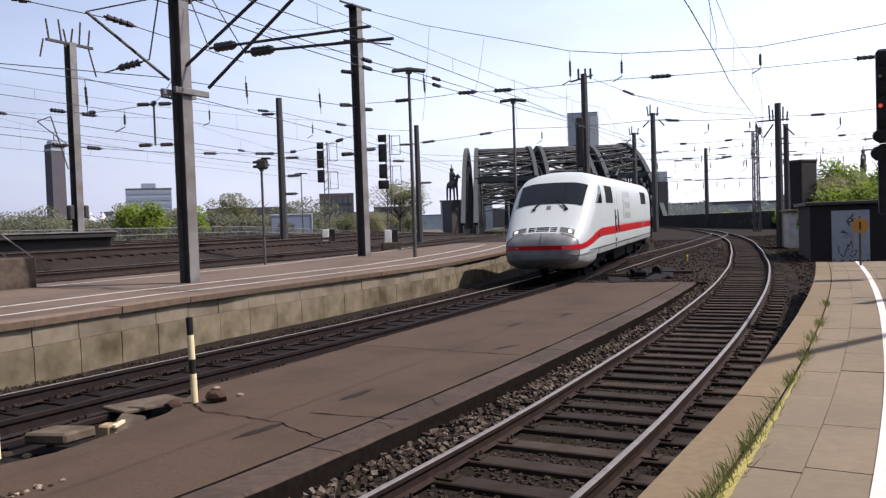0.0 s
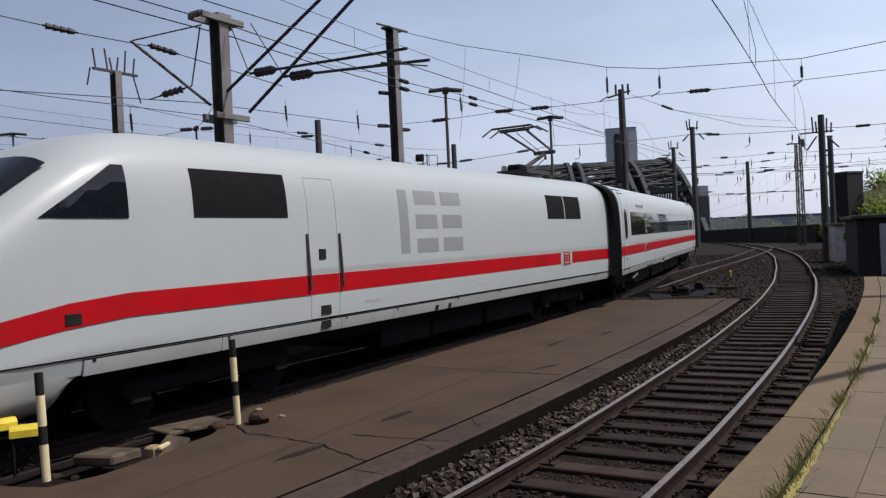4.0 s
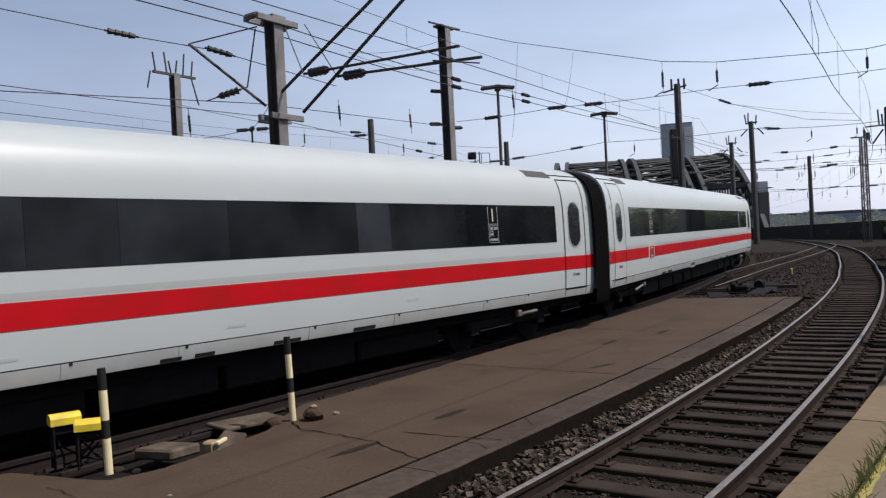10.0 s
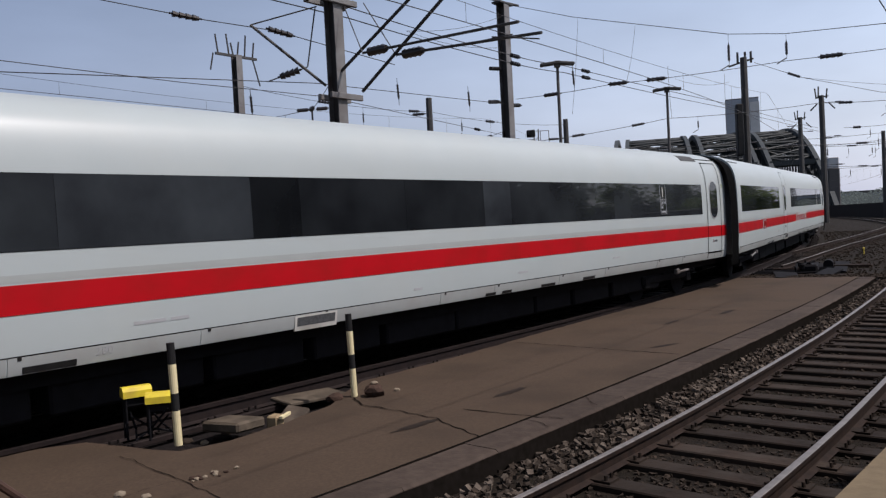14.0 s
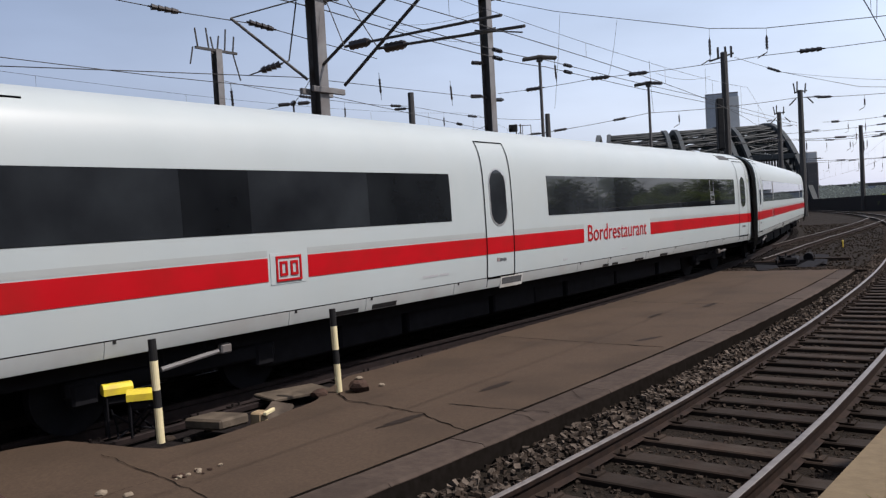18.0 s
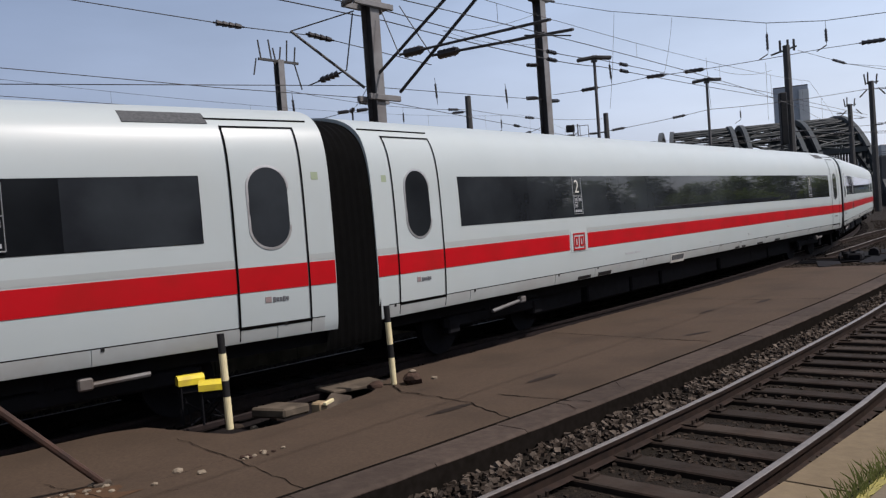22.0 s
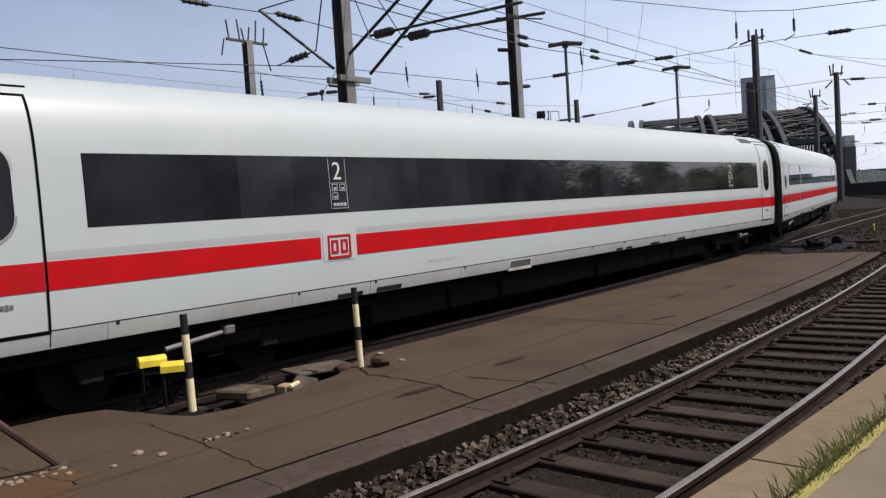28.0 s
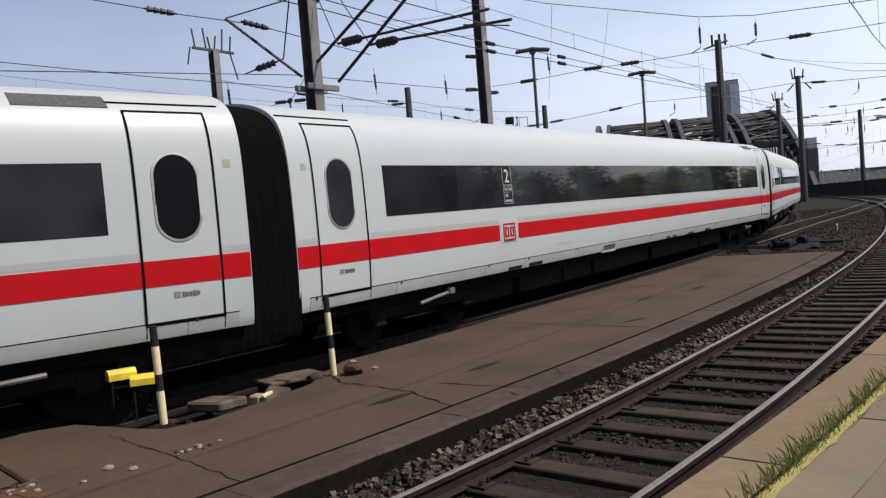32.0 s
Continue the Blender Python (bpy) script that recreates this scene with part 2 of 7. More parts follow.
CONCRETE = mat("yellowed_concrete", (0.165, 0.140, 0.102), (0.124, 0.103, 0.073), rough=0.85, scale=4, bump=0.004, stain=(0.058, 0.048, 0.029), stain_scale=0.9, vary=0.08)
COPING = mat("pinkish_coping", (0.152, 0.110, 0.083), (0.106, 0.076, 0.057), rough=0.8, scale=6, bump=0.003, vary=0.12, spec=0.12)
PLATTOP = mat("old_platform_paving", (0.126, 0.096, 0.074), (0.091, 0.069, 0.053), rough=0.85, scale=5, stain=(0.072, 0.055, 0.047), stain_scale=0.6, spec=0.12)
TAN = mat("sandy_edge_slab", (0.156, 0.120, 0.076), (0.126, 0.097, 0.062), rough=0.85, scale=14, bump=0.002, stain=(0.136, 0.102, 0.064), stain_scale=1.2, vary=0.08, spec=0.12)
PAVER = mat("beige_paving_slab", (0.164, 0.133, 0.094), (0.140, 0.112, 0.079), rough=0.85, scale=12, bump=0.002, stain=(0.124, 0.104, 0.076), stain_scale=0.9, vary=0.05, spec=0.12)
WHITELINE = mat("white_line_paint", (0.478, 0.471, 0.440), (0.404, 0.398, 0.367), rough=0.7, scale=10)
YELLOW = mat("yellow_paint", (0.612, 0.493, 0.025), (0.527, 0.408, 0.025), rough=0.55, scale=8, stain=(0.425, 0.306, 0.043), stain_scale=4)
LIME = mat("lime_moss_line", (0.27, 0.235, 0.05), (0.20, 0.175, 0.06), rough=0.85, scale=20)
CREAM = mat("cream_paint", (0.612, 0.540, 0.324), (0.522, 0.450, 0.270), rough=0.6, scale=8)
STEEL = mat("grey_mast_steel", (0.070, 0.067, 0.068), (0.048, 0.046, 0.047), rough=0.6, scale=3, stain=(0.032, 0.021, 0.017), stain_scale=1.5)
# paler steel for galvanised parts, and for mast flanges painted as sunlit
STEELLIGHT = mat("galvanised_and_sunlit_steel", (0.155, 0.152, 0.152), (0.115, 0.113, 0.113), rough=0.55, scale=3, stain=(0.068, 0.054, 0.045), stain_scale=1.2)
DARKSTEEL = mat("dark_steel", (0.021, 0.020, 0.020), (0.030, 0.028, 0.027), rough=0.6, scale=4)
WIRE = mat("wire", (0.025, 0.025, 0.026), (0.020, 0.020, 0.021), rough=0.6)
INSUL = mat("brown_insulator", (0.014, 0.011, 0.011), (0.020, 0.016, 0.015), rough=0.3)
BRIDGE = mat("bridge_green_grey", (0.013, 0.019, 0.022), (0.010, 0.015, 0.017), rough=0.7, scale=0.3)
# paler copy of the bridge colour for upper edges that catch light
BRIDGELIGHT = mat("bridge_lit_edge", (0.027, 0.034, 0.038), (0.021, 0.028, 0.031), rough=0.7, scale=0.3)
LEAFPALE = leafy(mat("pale_budding_leaves", (0.200, 0.205, 0.105), (0.155, 0.160, 0.080), rough=0.75, scale=0.4, vary=0.2))
HEDGE = leafy(mat("bright_hedge", (0.178, 0.255, 0.034), (0.119, 0.178, 0.021), rough=0.7, scale=0.8))
GRASS = leafy(mat("dry_grass", (0.216, 0.228, 0.066), (0.132, 0.156, 0.042), rough=0.8, scale=3))
BARK = mat("bark", (0.08, 0.065, 0.05), (0.05, 0.04, 0.032), rough=0.9)
FARGROUND = mat("far_ground", (0.075, 0.08, 0.05), (0.06, 0.055, 0.045), rough=0.95, scale=0.05)
FACADE = mat("pale_facade", (0.42, 0.43, 0.44), (0.36, 0.37, 0.38), rough=0.7, scale=0.2)
# haze over the far woods given as a bluish colour with a faint glow
LEAFHAZE = mat("hazed_glowing_woods", (0.045, 0.058, 0.052), (0.035, 0.046, 0.040), rough=1.0, scale=0.1, spec=0.0)
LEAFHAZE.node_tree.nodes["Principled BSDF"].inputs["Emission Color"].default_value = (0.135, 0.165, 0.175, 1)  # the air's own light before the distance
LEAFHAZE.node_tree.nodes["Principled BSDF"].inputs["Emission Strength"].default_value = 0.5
# the next four colours carry the haze of distance as paint
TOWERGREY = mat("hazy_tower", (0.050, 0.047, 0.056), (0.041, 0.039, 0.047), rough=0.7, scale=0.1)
FACADEHAZE = mat("hazed_blue_grey", (0.195, 0.228, 0.29), (0.175, 0.206, 0.265), rough=0.6, scale=0.2)
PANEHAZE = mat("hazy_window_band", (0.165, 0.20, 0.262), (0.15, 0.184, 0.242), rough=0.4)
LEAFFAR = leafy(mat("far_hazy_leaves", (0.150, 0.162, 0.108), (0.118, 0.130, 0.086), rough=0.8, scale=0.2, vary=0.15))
FACADEDARK = mat("dark_facade", (0.059, 0.054, 0.054), (0.046, 0.044, 0.044), rough=0.6, scale=0.2)
FACADEBLUE = mat("blue_grey_facade", (0.22, 0.25, 0.29), (0.18, 0.21, 0.25), rough=0.4, scale=0.2)
PANE = mat("window_pane", (0.03, 0.036, 0.042), (0.02, 0.025, 0.03), rough=0.08)
RUST = mat("rusty_plate", (0.192, 0.092, 0.036), (0.080, 0.034, 0.016), rough=0.85, scale=5, bump=0.003, stain=(0.040, 0.024, 0.018), stain_scale=2.5)
RUSTDARK = mat("dark_rusty_bar", (0.060, 0.028, 0.018), (0.030, 0.016, 0.012), rough=0.85, scale=7, bump=0.002)
BOXGREY = mat("cabinet_grey", (0.510, 0.510, 0.484), (0.442, 0.442, 0.416), rough=0.5, scale=2, stain=(0.306, 0.289, 0.255), stain_scale=2)
WOOD = mat("weathered_wood", (0.272, 0.200, 0.112), (0.192, 0.136, 0.076), rough=0.85, scale=9)
MOSS = mat("rubble", (0.24, 0.20, 0.15), (0.15, 0.12, 0.09), rough=0.95, scale=8, bump=0.006, spec=0.12)
COVER = mat("worn_concrete_cover", (0.085, 0.068, 0.053), (0.058, 0.046, 0.036), rough=0.9, scale=8, bump=0.005, stain=(0.034, 0.027, 0.022), stain_scale=3, spec=0.12)
RUBBLEDARK = mat("brown_clod", (0.055, 0.034, 0.026), (0.030, 0.019, 0.015), rough=0.95, scale=9, bump=0.008, spec=0.12)
PALESLAB = mat("sandy_cover_slab", (0.100, 0.080, 0.060), (0.072, 0.058, 0.044), rough=0.9, scale=9, bump=0.004, stain=(0.045, 0.036, 0.028), stain_scale=3, spec=0.12)
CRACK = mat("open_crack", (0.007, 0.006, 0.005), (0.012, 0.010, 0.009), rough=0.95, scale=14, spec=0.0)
DARKBROWN = mat("tar_patch", (0.015, 0.011, 0.009), (0.022, 0.016, 0.012), rough=0.8, scale=14, spec=0.12)
LAMPGLOW = glow("headlight", (1.0, 0.97, 0.9), 0.55)
REDGLOW = glow("lit_red_lens", (0.7, 0.08, 0.04), 0.35)
SIGNALRED = mat("signal_lens", (0.012, 0.010, 0.010), (0.008, 0.007, 0.007), rough=0.15)
GRAFFITI = mat("pale_spray_paint", (0.294, 0.308, 0.329), (0.238, 0.252, 0.280), rough=0.6)
DARKBRICK = mat("dark_wall", (0.015, 0.013, 0.012), (0.010, 0.008, 0.008), rough=0.9, scale=3, bump=0.006)
ORANGE = mat("orange_sign", (0.40, 0.17, 0.015), (0.33, 0.14, 0.015), rough=0.5)


# ---- mesh helpers ----
def part(name, bm, material, parent=None, label="", smooth=False):
    """Link a bmesh as one mesh object under a thing or a part."""
    me = bpy.data.meshes.new(name)
    bmesh.ops.recalc_face_normals(bm, faces=bm.faces)
    bm.to_mesh(me)
    bm.free()
    me.materials.append(material)
    if smooth:
        for f in me.polygons:
            f.use_smooth = True
    ob = new(name, me)
    if parent is not None:
        ob.parent = parent
    if label:
        ob["label"] = label
    return ob


def share(name, me, parent, m):
    """Another object on a mesh that is already there."""
    ob = new(name, me)
    ob.parent = parent
    ob.matrix_basis = m
    return ob


def thing(name, label, category, m=None, group="", kind=""):
    ob = new(name)
    ob.empty_display_size = 0.2
    tagged(ob, label, category, group, kind)
    if m is not None:
        ob.matrix_basis = m
    return ob


def box(bm, c, size, m=None, bevel=0.0):
    """A box with its centre at c."""
    mm = Matrix.Translation(c) @ Matrix.Diagonal((*size, 1))
    g = bmesh.ops.create_cube(bm, size=1.0, matrix=(m @ mm) if m is not None else mm)
    if bevel:
        es = {e for v in g["verts"] for e in v.link_edges}
        bmesh.ops.bevel(bm, geom=list(es), offset=bevel, segments=1, affect="EDGES")
    return bm


def boxed(c, size, m=None, bevel=0.0):
    return box(bmesh.new(), c, size, m, bevel)


def rod(bm, a, b, r, n=6, r2=None):
    a, b = Vector(a), Vector(b)
    d = b - a
    m = Matrix.Translation((a + b) / 2) @ d.to_track_quat("Z", "Y").to_matrix().to_4x4()
    bmesh.ops.create_cone(bm, cap_ends=True, segments=n, radius1=r, radius2=r if r2 is None else r2, depth=d.length, matrix=m)
    return bm


def rodded(a, b, r, n=6, r2=None):
    return rod(bmesh.new(), a, b, r, n, r2)


def grid_mesh(rows):
    """A bmesh skin over rows of points."""
    bm = bmesh.new()
    vs = [[bm.verts.new(p) for p in r] for r in rows]
    for a, b in zip(vs, vs[1:]):
        for i in range(len(a) - 1):
            bm.faces.new((a[i], a[i + 1], b[i + 1], b[i]))
    return bm


# ---- plan: the curve of the train's track; s runs along it away from the platform, o to its right ----
KNOTS = (-260, -60, -20, 0, 15, 30, 50, 70, 100, 130, 260)
TURN = (0.80, 0.80, 0.73, 0.496, 0.428, 0.334, 0.239, 0.165, 0.11, 0.087, 0.087)
DS = 0.25
AX_S = np.arange(-260, 330 + DS, DS)
AX_H = np.interp(AX_S, KNOTS, TURN)
AX_X, AX_Y = np.cumsum(np.sin(AX_H)) * DS, np.cumsum(np.cos(AX_H)) * DS
ZERO = int(np.argmin(abs(AX_S)))
AX_X, AX_Y = AX_X - AX_X[ZERO] - 4.154, AX_Y - AX_Y[ZERO] + 12.0


def at(s, o=0.0, z=0.0):
    """The place at s along the curve and o to its right."""
    h = np.interp(s, AX_S, AX_H)
    return Vector((np.interp(s, AX_S, AX_X) + o * math.cos(h), np.interp(s, AX_S, AX_Y) - o * math.sin(h), z))


def rise(s):
    """How far the tracks climb towards the bridge."""
    return float(np.interp(s, (-20, 6, 20, 35, 60, 200), (0.0, 0.0, 0.10, 0.25, 0.45, 0.9)))


def heading(s):
    return float(np.interp(s, AX_S, AX_H))


def frame_at(s, o=0.0, z=0.0):
    """The pose at s, o: local x along the curve, local y to its left."""
    p = at(s, o, z)
    return pose(p.x, p.y, p.z, 0, 0, 90 - math.degrees(heading(s)))


def sweep(s0, s1, step, profile, close=False):
    """A skin along the curve; profile(s) gives pairs of (o, z)."""
    n = max(1, int(round((s1 - s0) / step)))
    rows = []
    for i in range(n + 1):
        s = s0 + (s1 - s0) * i / n
        rows.append([at(s, o, z) for o, z in profile(s)])
    if close:
        rows = [r + [r[0]] for r in rows]
    bm = grid_mesh(rows)
    if close:
        bmesh.ops.remove_doubles(bm, verts=bm.verts, dist=0.0005)
        for r in (rows[0], rows[-1]):
            vs = []
            for p in r[:-1]:
                vs.append(min(bm.verts, key=lambda v: (v.co - p).length_squared))
            if len(set(vs)) == len(vs) and len(vs) > 2:
                try:
                    bm.faces.new(vs)
                except ValueError:
                    pass
    return bm


# ---- ground, tracks, platforms ----
def setting(name, bm, material, label="", category="", smooth=False):
    ob = part(name, bm, material, None, smooth=smooth)
    return tagged(ob, label, category, "", "structure")


bm = bmesh.new()
bmesh.ops.create_grid(bm, x_segments=8, y_segments=8, size=2500, matrix=Matrix.Translation((0, 900, -0.75)))
setting("ground", bm, FARGROUND, "wide flat ground reaching the horizon", "ground")


def bed(s):
    pts = [(-70, -0.24), (-40, -0.22), (-13, -0.2), (-2.2, -0.19), (0, -0.205), (1.6, -0.2), (5.0, -0.18), (5.5, -0.205), (6.6, -0.21), (8.0, -0.205), (8.7, -0.2), (30, -0.25), (45, -0.6)]
    return [(o, z + (rise(s) if -13 < o < 40 else 0.0)) for o, z in pts]


setting("ballast_bed", sweep(-40, 240, 3, bed), BALLAST, "dark brown dirty ballast between the tracks", "ballast")

R_S, R_O = (-40, 0, 10, 20, 30, 40, 60, 100, 150, 230), (6.6, 6.58, 6.45, 6.36, 6.42, 6.8, 8.2, 11.5, 15, 19)


def right_o(s):
    return float(np.interp(s, R_S, R_O))


def cross_o(s):
    return float(np.interp(s, (16, 24, 30, 36, 44, 52, 60, 70, 80), (0.3, 0.95, 1.45, 2.2, 3.6, 5.2, 6.9, 8.9, 9.9)))


RAIL = ((-0.036, 0.0), (0.036, 0.0), (0.034, -0.035), (0.01, -0.05), (0.01, -0.13), (0.07, -0.15), (-0.07, -0.15), (-0.01, -0.13), (-0.01, -0.05), (-0.034, -0.035))


def bank_z(s):
    return float(np.interp(s, (60, 130), (1.0, 0.15)))


BANK = ((-60, 1.6), (-36, 1.75), (-30, 1.65), (-25, 1.6), (-21, 1.55), (-19, 1.45), (-16.5, 1.0), (-14.8, 0.75), (-13.0, 0.45), (-12.5, -0.22))


def bank_at(s, o):
    z = float(np.interp(o, [b[0] for b in BANK], [b[1] for b in BANK]))
    return z * bank_z(s) if z > 0 else z


def rail_pair(track, axis, s0, s1, lift=0.0, step=1.0, steel=RAILRUST, tall=1.0):
    if not callable(lift):
        lift = lambda s, v=lift: v
    for side in (-0.752, 0.752):
        r = part("rail", sweep(s0, s1, step, lambda s: [(axis(s) + side + a, lift(s) + b * tall) for a, b in RAIL], close=True), steel, track)
        top = RAILTOP if steel is RAILRUST or side < 0 else steel
        part("running_surface", sweep(s0, s1, step, lambda s: [(axis(s) + side + a, lift(s) + b) for a, b in ((-0.031, 0.002), (-0.026, 0.005), (0.026, 0.005), (0.031, 0.002))]), top, r, "worn rail head")


def sleeper_mesh(timber):
    bm = boxed((0, 0, 0), (0.25, 2.5, 0.15), None, 0.012)
    for y in (-0.75, 0.75):
        box(bm, (0, y, 0.085), (0.17, 0.36, 0.022))
        for a in (-1, 1):
            for c in (-1, 1):
                rod(bm, (a * 0.05, y + c * 0.125, 0.09), (a * 0.05, y + c * 0.125, 0.14), 0.016, 5)
    me = bpy.data.meshes.new("sleeper")
    bm.to_mesh(me)
    bm.free()
    me.materials.append(timber)
    return me


SLEEPER_ME, SLEEPER_DARK_ME = sleeper_mesh(SLEEPER), sleeper_mesh(SLEEPERDARK)


def sleepers(track, axis, s0, s1, pitch, lift=0.0, me=None):
    s = s0
    while s < s1:
        share("sleeper", me or SLEEPER_ME, track, frame_at(s + random.uniform(-0.03, 0.03), axis(s) + random.uniform(-0.04, 0.04), rise(s) + lift - 0.228 + random.uniform(-0.008, 0.004)))
        s += pitch


setting("oily_ballast", sweep(-36, 60, 1.0, lambda s: [(-0.9, rise(s) - 0.178), (0.0, rise(s) - 0.185), (1.7 if s < 17.5 else 1.0, rise(s) - 0.18)]), BALLASTDARK, "near-black ballast between the rails", "ballast")
def train_o(s):
    """How far the train's track swings out of the plan's curve."""
    return float(np.interp(s, (-60, -25, -10, 0, 10, 20, 35, 80), (-0.1, -0.105, -0.157, -0.274, -0.091, 0.028, -0.015, -0.04)))


train_track = thing("track", "railway track with rust-brown rails on dark sleepers", "railway track", kind="structure")
rail_pair(train_track, train_o, -40, 200, lambda s: rise(s) + 0.045, 1.0, RAILDARK, 1.3)
sleepers(train_track, train_o, -14, 60, 0.63, 0.0, SLEEPER_DARK_ME)
right_track = thing("track", "curving railway track with shiny rails on old timber sleepers", "railway track", kind="structure")
rail_pair(right_track, right_o, -30, 200, rise)
sleepers(right_track, right_o, -9, 62, 0.62)
cross_track = thing("track", "connecting track that branches off between two tracks", "railway track", kind="structure")
rail_pair(cross_track, cross_o, 22, 78, lambda s: rise(s) + 0.003)
sleepers(cross_track, cross_o, 30, 60, 0.65, -0.004)
for o0 in (-15.2, -19.0, -22.6, -27.2, -32.0):
    tr = thing("track", "distant railway track behind the platform", "railway track", kind="structure")
    ax = lambda s, o0=o0: o0 + 0.0 * s
    rail_pair(tr, ax, -30, 150, lambda s, o0=o0: bank_at(s, o0) + 0.2, 3.0)
    rows = bmesh.new()
    s = -20.0
    while s < 120:
        box(rows, (0, 0, 0), (0.25, 2.0, 0.14), frame_at(s, o0, bank_at(s, o0) - 0.16))
        s += 0.75
    part("sleepers", rows, SLEEPER, tr)["kind"] = "stuff"

# refuge strip between the tracks
REF_R = 4.555


def refuge_left(s):
    """The strip's ragged edge, broken away over an open pit near the two posts."""
    base = float(np.interp(s, (-30, -4.8, -4.35, -4.05, -3.5, -2.75, -1.85, -1.3, -0.6, 0.65, 1.85, 3.8, 6.0, 20), (0.85, 0.80, 1.0, 2.25, 2.35, 2.25, 2.0, 1.62, 1.26, 1.27, 1.23, 1.12, 1.06, 1.05)))
    return base + 0.035 * noise.noise(Vector((s * 3.1, 7.0, 0.3)))


strip = setting("refuge_strip", sweep(-30, 17.5, 0.125, lambda s: [(refuge_left(s), -0.2), (refuge_left(s), 0.04), (REF_R, 0.05), (REF_R, -0.2)], close=True), ASPHALT, "worn brown asphalt strip between two tracks", "walkway")


def kerb_line(s):
    """The kerb stones' worn outer edge."""
    return 4.99 + 0.02 * noise.noise(Vector((s * 2.6, 1.0, 5.0)))


for i in range(33):
    s = -21.6 + 1.2 * i
    low = random.uniform(0.0, 0.006)
    part("kerb", sweep(s + 0.003, min(s + 1.197, 17.5), 0.15, lambda q: [(4.575, -0.25), (4.575, 0.049 - low), (kerb_line(q) - 0.03, 0.046 - low), (kerb_line(q), 0.018), (kerb_line(q) + 0.015, -0.25)], close=True), KERB, strip)
part("dirt_crust", sweep(-21.6, 17.5, 0.15, lambda q: [(kerb_line(q) + 0.005, 0.012), (kerb_line(q) + 0.022, -0.25)]), CRACK, strip, "black strip along the kerb's side")


# far platform
def far_front(s):
    return float(np.interp(s, (-40, -8, -1, 4, 16, 20, 26, 32, 46), (-2.0, -2.1, -2.5, -3.15, -3.1, -3.55, -4.2, -4.9, -6.6)))


FAR_BACK = -12.3
far_platform = setting("far_platform", sweep(-40, 46, 1.0, lambda s: [(far_front(s) - 0.06, -0.25), (far_front(s) - 0.06, 0.74), (far_front(s) - 0.45, 0.825), (FAR_BACK, 0.825), (FAR_BACK, -0.25)], close=True), PLATTOP, "old platform with faded pinkish paving and white lines", "platform")
s = -39.5
while s < 45:
    f0, f1 = far_front(s), far_front(s + 1.95)
    jut, dz = random.uniform(-0.012, 0.02), random.uniform(-0.006, 0.006)
    bm = bmesh.new()
    ps = [(s + 0.008, f0, 0), (s + 1.942, f1, 0), (s + 1.942, f1 - 0.42, 0), (s + 0.008, f0 - 0.42, 0)]
    lo = [bm.verts.new(at(a, b + (0.04 + jut if k < 2 else 0), 0.725)) for k, (a, b, c) in enumerate(ps)]
    hi = [bm.verts.new(at(a, b + (0.065 + jut if k < 2 else 0), 0.845 + dz)) for k, (a, b, c) in enumerate(ps)]
    bm.faces.new(lo), bm.faces.new(hi)
    for k in range(4):
        bm.faces.new((lo[k], lo[(k + 1) % 4], hi[(k + 1) % 4], hi[k]))
    part("coping_stone", bm, COPING, far_platform)
    for z0, z1, d, mt in ((0.40, 0.72, 0.012, CONCRETE), (-0.22, 0.392, -0.03, MOSSWALL)):
        for q0, q1 in ((s, s + 0.975), (s + 0.975, s + 1.95)):
            g0, g1 = far_front(q0), far_front(q1)
            d1 = d + random.uniform(-0.008, 0.008)
            bm = bmesh.new()
            ps = [(q0 + 0.008, g0 - 0.02 - d1), (q1 - 0.008, g1 - 0.02 - d1), (q1 - 0.008, g1 - 0.1), (q0 + 0.008, g0 - 0.1)]
            lo = [bm.verts.new(at(a, b, z0)) for a, b in ps]
            hi = [bm.verts.new(at(a, b, z1)) for a, b in ps]
            bm.faces.new(lo), bm.faces.new(hi)
            for k in range(4):
                bm.faces.new((lo[k], lo[(k + 1) % 4], hi[(k + 1) % 4], hi[k]))
            part("wall_panel", bm, mt, far_platform)
    s += 1.95
for a, w in ((-1.35, 0.11), (-2.95, 0.13), (-7.6, 0.12)):
    part("white_line", sweep(-40, 40, 1.0, lambda s: [(far_front(s) + a, 0.829), (far_front(s) + a - w, 0.829)]), WHITELINE, far_platform, "faded white line")

# near platform, on which the camera stands
near_platform = setting("near_platform", sweep(-30, 15.4, 0.5, lambda s: [(8.5, -0.25), (8.5, 0.749), (40, 0.749), (40, -0.25)], close=True), PAVER, "curved platform paved with beige slabs", "platform")
SLAB = (8.43, 8.76)
s = -12.0
while s < 15.2:
    bm = bmesh.new()
    e = min(s + 2.49, 15.4)
    ps = [(s + 0.004, SLAB[0]), (e - 0.004, SLAB[0]), (e - 0.004, SLAB[1] - 0.02), (s + 0.004, SLAB[1] - 0.02)]
    lo = [bm.verts.new(at(a, b, 0.6)) for a, b in ps]
    hi = [bm.verts.new(at(a, b, 0.757)) for a, b in ps]
    bm.faces.new(lo), bm.faces.new(hi)
    for k in range(4):
        bm.faces.new((lo[k], lo[(k + 1) % 4], hi[(k + 1) % 4], hi[k]))
    part("edge_slab", bm, TAN, near_platform)
    s += 2.5
part("yellow_line", sweep(-12, 4.0, 0.1, lambda s: [(8.765, 0.7585), (8.772 + 0.045 * min(1.0, max(0.0, (-0.8 - s) / 3.0)) + 0.018 * noise.noise(Vector((s * 6, 0, 0))), 0.7605)]), LIME, near_platform, "narrow yellow edge line with moss")
